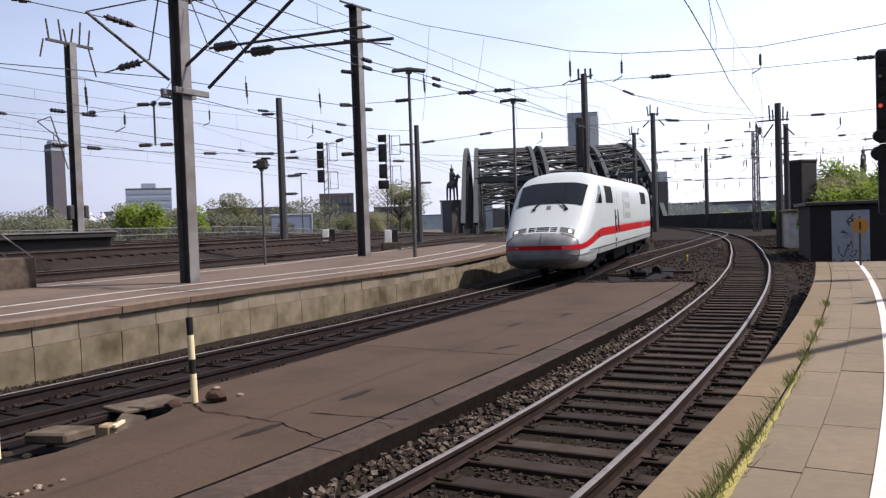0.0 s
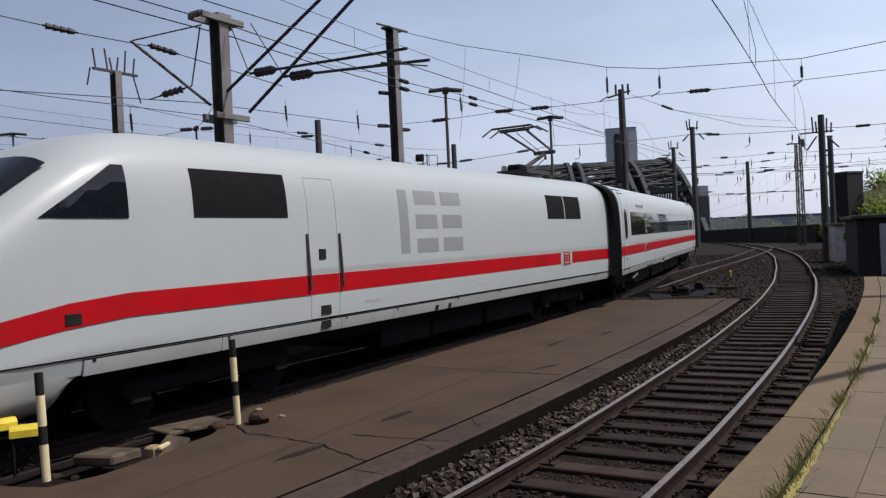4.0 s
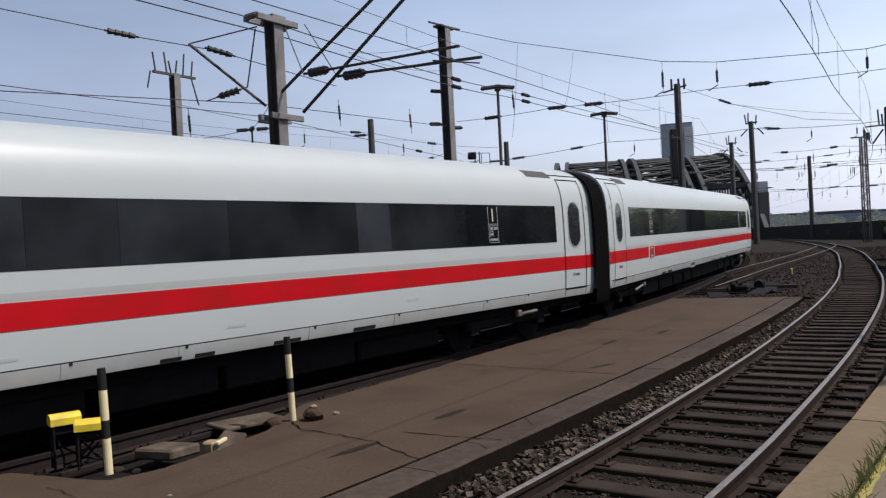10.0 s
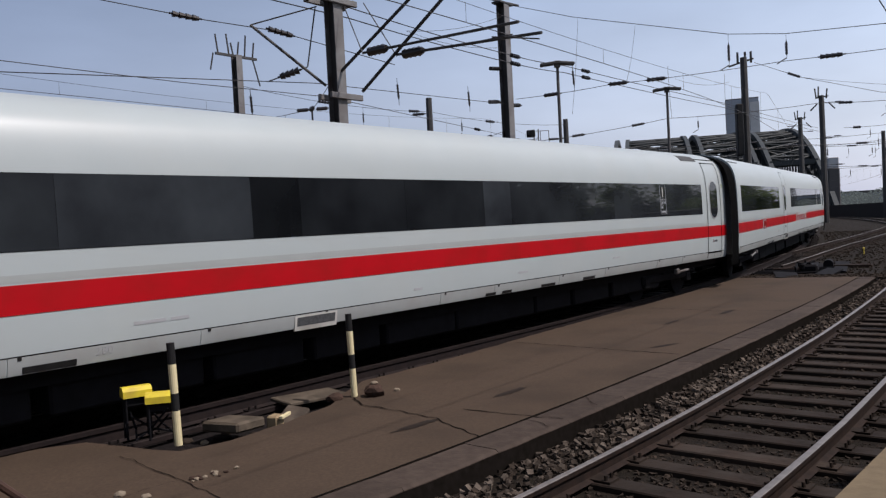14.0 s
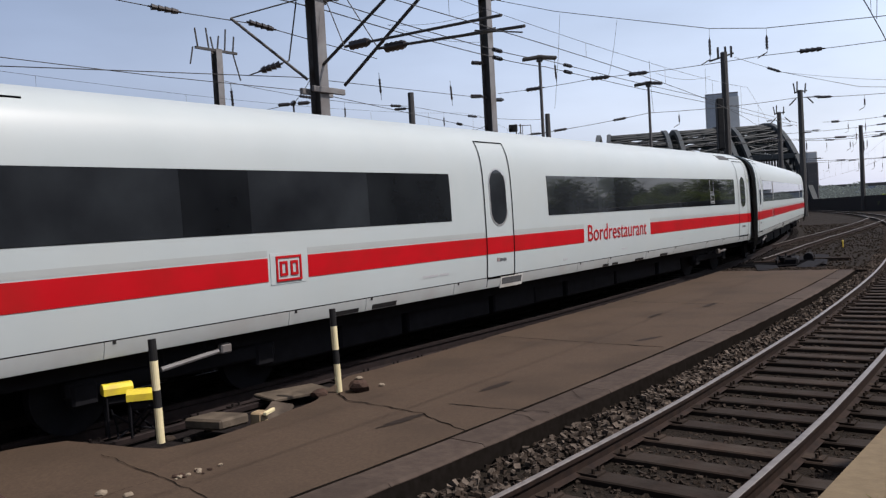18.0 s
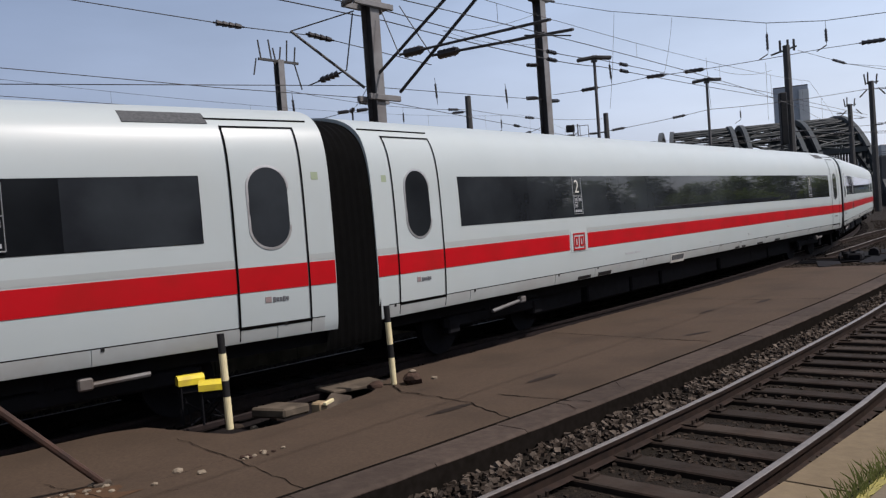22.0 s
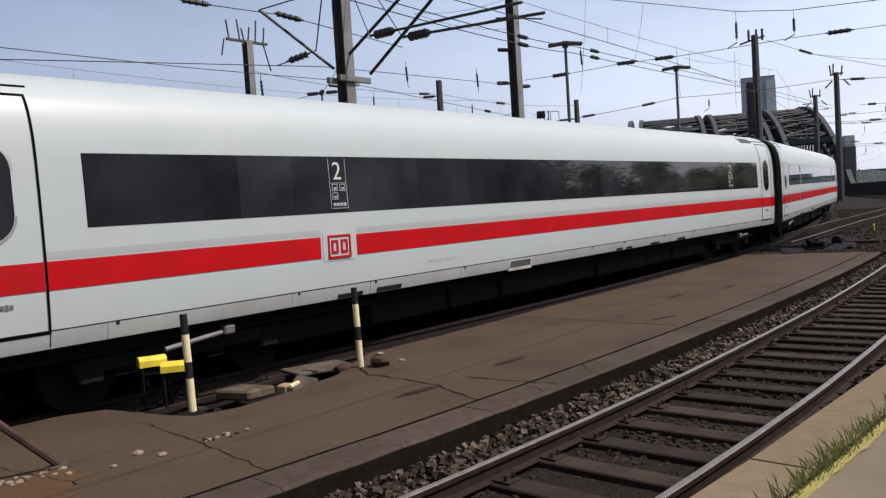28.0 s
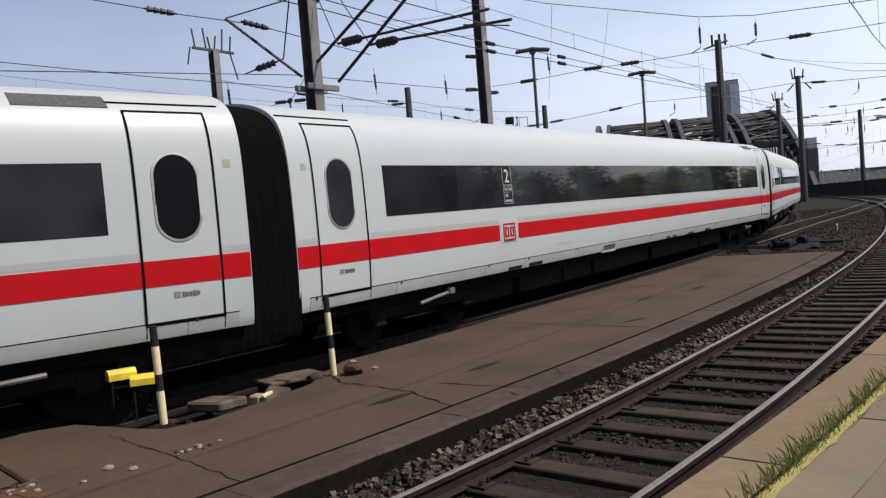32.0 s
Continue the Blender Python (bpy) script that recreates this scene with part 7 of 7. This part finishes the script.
part("roof", boxed((0, 0, 4.16), (5.3, 2.5, 0.14), None, 0.02), FACADE, van, "white roof edge")
part("corner", boxed((2.6, -1.2, 2.6), (0.16, 0.12, 3.0), None, 0.02), FACADE, van)
part("chassis", boxed((0, 0, 0.85), (5.0, 2.0, 0.3)), DARKSTEEL, van)
for x in (-1.8, 1.8):
    part("wheel", rodded((x, -1.1, 0.45), (x, 1.1, 0.45), 0.45, 14), RUBBER, van)


# ---- trees ----
def crown_mesh(name, n, blobs, leaf, material, seed):
    """Many small leaf clumps in uneven lobes."""
    rnd = random.Random(seed)
    vs, fs = [], []
    for _ in range(n):
        cx, cy, cz, r = rnd.choice(blobs)
        while True:
            x, y, z = rnd.uniform(-1, 1), rnd.uniform(-1, 1), rnd.uniform(-1, 1)
            d = x * x + y * y + z * z
            if 0.2 < d < 1:
                break
        px, py, pz = cx + x * r, cy + y * r, cz + z * r * 0.85
        a, b = rnd.uniform(0, 6.28), rnd.uniform(-1, 1)
        l = leaf * rnd.uniform(0.5, 1.3)
        ux, uy, uz = math.cos(a) * l, math.sin(a) * l, b * l
        wx, wy, wz = -math.sin(a) * l * 0.7, math.cos(a) * l * 0.7, rnd.uniform(-0.6, 0.6) * l
        k = len(vs)
        vs.extend([(px - ux, py - uy, pz - uz), (px + wx, py + wy, pz + wz), (px + ux, py + uy, pz + uz), (px - wx, py - wy, pz - wz)])
        fs.append((k, k + 1, k + 2, k + 3))
    me = bpy.data.meshes.new(name)
    me.from_pydata(vs, [], fs)
    me.materials.append(material)
    return me


def tree(label, x, y, z, hgt, width, n, leaf, material, seed, bare=False):
    rnd = random.Random(seed)
    t = thing("tree", label, "tree", pose(x, y, z))
    bm = rodded((0, 0, 0), (0.1, 0, hgt * 0.45), hgt * 0.025, 7, hgt * 0.016)
    for k in range(6 if not bare else 16):
        a = k * 2.4 + rnd.random()
        b = rnd.uniform(0.28, 0.45) * hgt
        tip = (math.cos(a) * width * 0.4, math.sin(a) * width * 0.4, hgt * rnd.uniform(0.6, 0.92))
        rod(bm, (0.05, 0, b), tip, hgt * 0.010, 5, hgt * 0.003)
    part("trunk", bm, BARK, t)
    blobs = []
    for k in range(11):
        a = rnd.uniform(0, 6.28)
        rr = rnd.uniform(0.0, 0.36) * width
        blobs.append((math.cos(a) * rr, math.sin(a) * rr, hgt * rnd.uniform(0.38, 0.86), width * rnd.uniform(0.12, 0.24)))
    cr = new("crown", crown_mesh("crown", n, blobs, leaf, material, seed + 5))
    cr.parent = t
    return t


BASE_TREES = [tree("spring tree with fresh pale leaves", -6.0, 112, 0.0, 9.0, 9.5, 5200, 0.12, LEAFPALE, 3, True),
              tree("broad tree with budding olive leaves", -30, 118, -0.4, 8.6, 11, 6000, 0.13, LEAFPALE, 7),
              tree("bushy bright green tree behind the fence", -31.5, 86, 0.6, 4.9, 6.4, 2200, 0.17, HEDGE, 11)]
rnd = random.Random(42)
for k in range(26):
    u = k / 25
    az = radians(-31 + 28.5 * u)
    d = rnd.uniform(115, 190)
    m = pose(math.sin(az) * d, math.cos(az) * d, -0.5, 0, 0, rnd.uniform(0, 360))
    src = BASE_TREES[rnd.choice((0, 1, 1))]
    c = copy_thing(src, m)
    c.scale = [rnd.uniform(0.5, 0.78)] * 3
for x, y, sc in ((-27.5, 88, 0.9), (-35.0, 89, 1.0)):
    c = copy_thing(BASE_TREES[2], pose(x, y, 0.5, 0, 0, 130))
    c.scale = (sc, sc, sc)
# far woods behind the single trees; the backdrop band glows faintly for the haze before it
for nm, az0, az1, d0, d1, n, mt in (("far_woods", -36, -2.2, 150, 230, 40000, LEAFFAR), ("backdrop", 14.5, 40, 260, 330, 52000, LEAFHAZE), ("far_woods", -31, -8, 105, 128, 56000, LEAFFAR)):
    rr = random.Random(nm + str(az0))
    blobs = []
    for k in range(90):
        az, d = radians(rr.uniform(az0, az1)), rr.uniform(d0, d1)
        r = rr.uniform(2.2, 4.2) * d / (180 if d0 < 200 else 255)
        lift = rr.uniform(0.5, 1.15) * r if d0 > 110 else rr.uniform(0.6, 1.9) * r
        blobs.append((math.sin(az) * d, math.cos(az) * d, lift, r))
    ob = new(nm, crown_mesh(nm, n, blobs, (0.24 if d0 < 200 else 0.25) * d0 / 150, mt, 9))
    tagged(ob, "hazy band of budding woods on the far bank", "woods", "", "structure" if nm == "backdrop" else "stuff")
# right side: bush above the shed, hedge, far trees
for x, y, z, hgt, w, sd in ((19.8, 41.2, 0.2, 3.1, 4.6, 21), (22.6, 40.0, 0.2, 3.5, 5.0, 22), (26.0, 41.5, 0.2, 3.6, 5.0, 23), (24.0, 45.0, 0.2, 3.3, 5.0, 25)):
    tree("dense bright green bush behind the shed", x, y, z, hgt, w, 4600, 0.085, HEDGE, sd)
for k in range(7):
    s = 92 + k * 4
    p = at(s, 21.5 - k * 0.3, 0.4)
    c = copy_thing(BASE_TREES[2], pose(p.x, p.y, p.z - 0.6, 0, 0, k * 70))
    c.scale = (0.8, 0.8, 0.55)

bare = copy_thing(BASE_TREES[0], pose(32.8, 67.5, 0.0, 0, 0, 40))
bare.scale = (0.62, 0.62, 0.62)

# ---- the arched bridge ----
def arch(label, x, y, turn):
    t = thing("bridge_arch", label, "bridge", pose(x, y, 0, 0, 0, turn), group="arches of the railway bridge")
    L_, H_ = 118.0, 21.5
    n = 34
    out, inn = [], []
    for i in range(n + 1):
        u = i / n
        out.append(Vector((0, u * L_, 2.0 + (H_ - 2.0) * (1 - abs(2 * u - 1) ** 2.3))))
        inn.append(Vector((0, u * L_, -0.2 + (H_ - 4.4) * (1 - abs(2 * u - 1) ** 2.0))))
    # light along the arch's upper edge is painted into the outer chord
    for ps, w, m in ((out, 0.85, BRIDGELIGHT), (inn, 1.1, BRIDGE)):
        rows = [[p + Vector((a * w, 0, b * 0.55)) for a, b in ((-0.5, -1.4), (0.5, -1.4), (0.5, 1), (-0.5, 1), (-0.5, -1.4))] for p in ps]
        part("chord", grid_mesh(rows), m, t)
    bm = bmesh.new()
    for i in range(n):
        rod(bm, out[i], inn[i], 0.27, 4)
        rod(bm, out[i], inn[i + 1], 0.23, 4)
        rod(bm, inn[i], out[i + 1], 0.2, 4)
    part("web", bm, BRIDGE, t)["kind"] = "stuff"
    bm = bmesh.new()
    for i in range(2, n - 1):
        rod(bm, inn[i], (0, inn[i].y, 0), 0.26, 4)
    part("hanger", bm, BRIDGE, t)["kind"] = "stuff"
    bm = boxed((0, L_ / 2, 0.4), (0.7, L_, 1.8))
    part("girder", bm, BRIDGE, t)
    return t


AXIS = 3.3  # degrees by which the bridge leans to the right
b0 = arch("dark green-grey trussed steel bridge arch", 43.2, 155.0, -AXIS)
for span in range(3):
    for x in (43.2, 34.4, 31.9, 22.0, 19.5, 6.4, 3.9):
        if span or x < 41:
            copy_thing(b0, pose(x + 7.0 * span, 155.5 + 121.5 * span, 0, 0, 0, -AXIS))
for x, w, yy in ((38.8, 8.8, 156), (26.95, 9.9, 156), (12.95, 13.1, 156), (45.8, 8.8, 277.5), (33.95, 9.9, 277.5), (19.95, 13.1, 277.5)):
    wb = thing("bridge_bracing", "cross bracing between two bridge arches", "bridge", pose(x, yy, 0, 0, 0, -AXIS), group="bracing of the railway bridge")
    bm = bmesh.new()
    for k in range(3, 24):
        u = k / 26
        z = 2.0 + 19.5 * (1 - abs(2 * u - 1) ** 2.3)
        y = u * 118
        if k % 2 == 0:
            rod(bm, (-w / 2, y, z), (w / 2, y, z), 0.26, 4)
        u2 = (k + 1) / 26
        z2 = 2.0 + 19.5 * (1 - abs(2 * u2 - 1) ** 2.3)
        rod(bm, (-w / 2, y, z), (w / 2, u2 * 118, z2), 0.17, 4)
        rod(bm, (w / 2, y, z), (-w / 2, u2 * 118, z2), 0.17, 4)
        if k % 4 == 1:
            zl = z - 3.6
            rod(bm, (-w / 2, y, zl), (w / 2, y, zl), 0.24, 4)
            rod(bm, (-w / 2, y, z), (w / 2, y, zl), 0.18, 4)
            rod(bm, (w / 2, y, z), (-w / 2, y, zl), 0.18, 4)
    part("brace", bm, BRIDGE, wb)["kind"] = "stuff"
    part("portal_beam", boxed((0, 14, 11.6), (w, 0.8, 1.0)), BRIDGE, wb)
pier = thing("bridge_pier", "grey stone pier tower at the bridge head", "bridge pier", pose(44.0, 160.0, -0.5, 0, 0, -5))
part("shaft", boxed((0, 0, 5.0), (2.0, 2.6, 10.0), None, 0.15), FACADEDARK, pier)
part("cap", boxed((0, 0, 11.0), (1.8, 2.4, 2.0), None, 0.1), FACADE, pier)


# ---- statues: plain dark shapes on pedestals ----
def rider(x, y, z, k, turn, label):
    bm = bmesh.new()
    def ball(c, r, sc):
        bmesh.ops.create_uvsphere(bm, u_segments=12, v_segments=8, radius=r, matrix=Matrix.Translation(c) @ Matrix.Diagonal((*sc, 1)))
    ball((0, 0, 3.2), 1.0, (1.9, 0.75, 0.85))
    for a, b in ((1.3, 0.3), (1.1, -0.3), (-1.3, 0.3), (-1.5, -0.3)):
        rod(bm, (a, b, 2.8), (a * 1.1, b, 0), 0.24, 6, 0.16)
    rod(bm, (1.4, 0, 3.5), (2.3, 0, 5.0), 0.45, 8, 0.3)
    rod(bm, (2.2, 0, 5.0), (3.1, 0, 4.5), 0.3, 8, 0.18)
    rod(bm, (-1.7, 0, 3.4), (-2.3, 0, 1.6), 0.25, 6, 0.1)
    rod(bm, (0, 0, 3.9), (0, 0, 5.8), 0.6, 8, 0.5)
    ball((0, 0, 6.25), 0.42, (1, 1, 1.1))
    rod(bm, (0, 0, 6.5), (0, 0, 7.5), 0.16, 6, 0.02)
    rod(bm, (0.1, 0.5, 5.4), (0.9, 0.5, 4.4), 0.18, 6)
    ob = part("equestrian_statue", bm, FACADEDARK)
    tagged(ob, label, "statue")
    ob.matrix_basis = pose(x, y, z, 0, 0, turn)
    ob.scale = (k, k, k)
    ped = thing("pedestal", "grey stone pedestal under a statue", "pedestal", pose(x, y, -0.7, 0, 0, turn))
    part("block", boxed((0, 0, (z + 0.7) / 2), (5.0, 4.0, z + 0.69), None, 0.1), FACADEDARK, ped)


rider(2.9, 220, 9.0, 1.35, -60, "dark bronze equestrian statue beside the bridge")
rider(69.9, 132.7, 7.3, 0.75, -120, "dark bronze equestrian statue above the hedge")


# ---- far buildings ----
def office(label, x, y, z, w, d, hgt, turn, material, floors, cols, name="office_building", pane_mat=PANE):
    t = thing(name, label, "building", pose(x, y, z, 0, 0, turn))
    part("wall", boxed((0, 0, hgt / 2), (w, d, hgt)), material, t)
    part("roof", boxed((0, 0, hgt + 0.5), (w * 1.01, d * 1.01, 1.0)), FACADEDARK, t)
    fh = hgt / floors
    me = bpy.data.meshes.new("window")
    bm = boxed((0, 0, 0), (w / cols * 0.8, 0.3, fh * 0.5))
    bm.to_mesh(me)
    bm.free()
    me.materials.append(pane_mat)
    for f in range(floors):
        for c in range(cols):
            share("window", me, t, Matrix.Translation((-w / 2 + w * (c + 0.5) / cols, -d / 2 - 0.05, fh * (f + 0.55))))
    return t


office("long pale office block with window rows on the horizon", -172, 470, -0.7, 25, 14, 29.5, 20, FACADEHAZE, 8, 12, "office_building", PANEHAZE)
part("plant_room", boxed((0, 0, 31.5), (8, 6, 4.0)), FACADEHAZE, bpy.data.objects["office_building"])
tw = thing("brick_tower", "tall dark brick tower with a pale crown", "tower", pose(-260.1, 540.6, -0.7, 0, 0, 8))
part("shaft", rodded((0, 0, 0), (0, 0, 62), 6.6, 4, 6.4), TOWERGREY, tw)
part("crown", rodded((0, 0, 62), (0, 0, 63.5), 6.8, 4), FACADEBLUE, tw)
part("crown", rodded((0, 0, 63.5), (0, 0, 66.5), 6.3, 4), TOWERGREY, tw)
part("crown", rodded((0, 0, 66.5), (0, 0, 69), 5.0, 8, 4.4), FACADEBLUE, tw)
part("antenna", rodded((0, 0, 69), (0, 0, 74), 0.5, 6, 0.2), FACADEDARK, tw)
lv = office("tall blue-grey glass tower far behind the bridge", 157.5, 886, -0.7, 32, 26, 120, -8, FACADEBLUE, 26, 9, "glass_tower", FACADEBLUE)
part("core", boxed((12, -2, 58), (9, 27, 116)), FACADE, lv)
office("dark flat block on the horizon", -37, 280, -0.7, 11.5, 9, 14.3, 10, FACADEDARK, 4, 6)
office("dark low block on the horizon", -72, 300, -0.7, 30, 14, 11, 12, FACADEDARK, 3, 12)
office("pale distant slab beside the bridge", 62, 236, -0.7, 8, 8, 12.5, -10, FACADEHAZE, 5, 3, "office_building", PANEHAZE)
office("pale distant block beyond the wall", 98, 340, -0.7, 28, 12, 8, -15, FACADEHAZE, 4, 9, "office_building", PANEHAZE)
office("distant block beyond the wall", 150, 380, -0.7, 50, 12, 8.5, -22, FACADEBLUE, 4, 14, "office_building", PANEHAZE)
for k in range(7):
    az = radians(-24.5 + k * 0.75)
    tent = thing("tent_roof", "white pointed tent roof on the far bank", "tent", pose(math.sin(az) * 420, math.cos(az) * 420, 8), group="white tents on the far bank")
    part("canopy", rodded((0, 0, 0), (0, 0, 6.5), 4.0, 8, 0.2), FACADE, tent)
    part("pole", rodded((0, 0, -8.7), (0, 0, 0.1), 0.3, 6), FACADE, tent)
for k in range(30):
    az = radians(-34 + 74 * k / 29)
    d = 640 + 120 * math.sin(k * 2.1)
    hgt = (12 if az < 0.2 else 7) + 7 * abs(math.sin(k * 1.7))
    house = thing("distant_house", "hazy grey block on the horizon", "building", pose(math.sin(az) * d, math.cos(az) * d, -0.7, 0, 0, -math.degrees(az)), group="blocks on the horizon")
    part("wall", boxed((0, 0, hgt / 2), (34, 14, hgt)), FACADEBLUE if k % 3 else FACADEDARK, house)
    part("roof", boxed((0, 0, hgt + 0.4), (35, 15, 0.8)), FACADEDARK, house)

# a dark train shed added unseen behind the camera, open towards the tracks, to keep skylight off the nose and darken
# what the glass mirrors
hall = thing("station_hall", "unseen dark arched train shed added to shade the nose", "building", kind="structure")
vault = lambda k, w: (5.0 - 38.0 * math.cos(math.pi * k / 16), (7.5 + 19.0 * math.sin(math.pi * k / 16)) * w)
for k in range(16):
    (o0, z0), (o1, z1) = vault(k, 1.0), vault(k + 1, 1.0)
    part("roof_panel", sweep(-190, -44, 12, lambda s: [(o0, z0), (o1, z1), (o1, z1 + 0.4), (o0, z0 + 0.4)], close=True), STATION, hall)
    gable = bmesh.new()
    quad = [at(-44, o0, 7.4), at(-44, o1, 7.4), at(-44, o1, z1), at(-44, o0, z0)]
    deep = [at(-44.5, o0, 7.4), at(-44.5, o1, 7.4), at(-44.5, o1, z1), at(-44.5, o0, z0)]
    fr, bk = [gable.verts.new(v) for v in quad], [gable.verts.new(v) for v in deep]
    gable.faces.new(fr), gable.faces.new(bk)
    for j in range(4):
        gable.faces.new((fr[j], fr[(j + 1) % 4], bk[(j + 1) % 4], bk[j]))
    part("gable_panel", gable, STATION, hall)
for o in (-33.0, 43.0):
    part("side_wall", sweep(-190, -44, 12, lambda s: [(o - 0.4, -0.3), (o + 0.4, -0.3), (o + 0.4, 7.6), (o - 0.4, 7.6)], close=True), STATION, hall)
part("back_wall", sweep(-191, -190, 1, lambda s: [(-33, -0.3), (43, -0.3), (43, 7.6), (5, 26.5), (-33, 7.6)], close=True), STATION, hall)

# dark walls added behind and beside the camera to darken the glass, which alone mirrors them, and trees
station = thing("station_wall", "long dark building added for the window reflections", "building", pose(46, -2, 0.0, 0, 0, -88), kind="structure")
part("wall", boxed((0, 0, 9.0), (70, 4, 18.0), None, 0.05), STATION, station)
for k in range(16):
    part("window", boxed((-32 + k * 4.2, -2.03, 7.5), (2.4, 0.1, 4.0), None, 0.02), PANE, station)
setting("wall_yard", sweep(20, 150, 4, lambda s: [(44, -0.4), (44, 4.6), (44.5, 4.6), (44.5, -0.4)], close=True), STATION, "dark wall added for the window reflections", "wall")
for k in range(16):
    q = at(26 + 7.5 * k, 41.5)
    c = copy_thing(BASE_TREES[2], pose(q.x, q.y, -0.4, 0, 0, 47 * k))
    c.scale = (1.5, 1.5, 1.6 + 0.3 * (k % 3))
for k in range(10):
    az = radians(47 + 3.6 * k)
    c = copy_thing(BASE_TREES[1 if k % 3 else 2], pose(math.sin(az) * 58, math.cos(az) * 58, -0.3, 0, 0, 60 * k))
    c.scale = [1.9] * 3


motions()
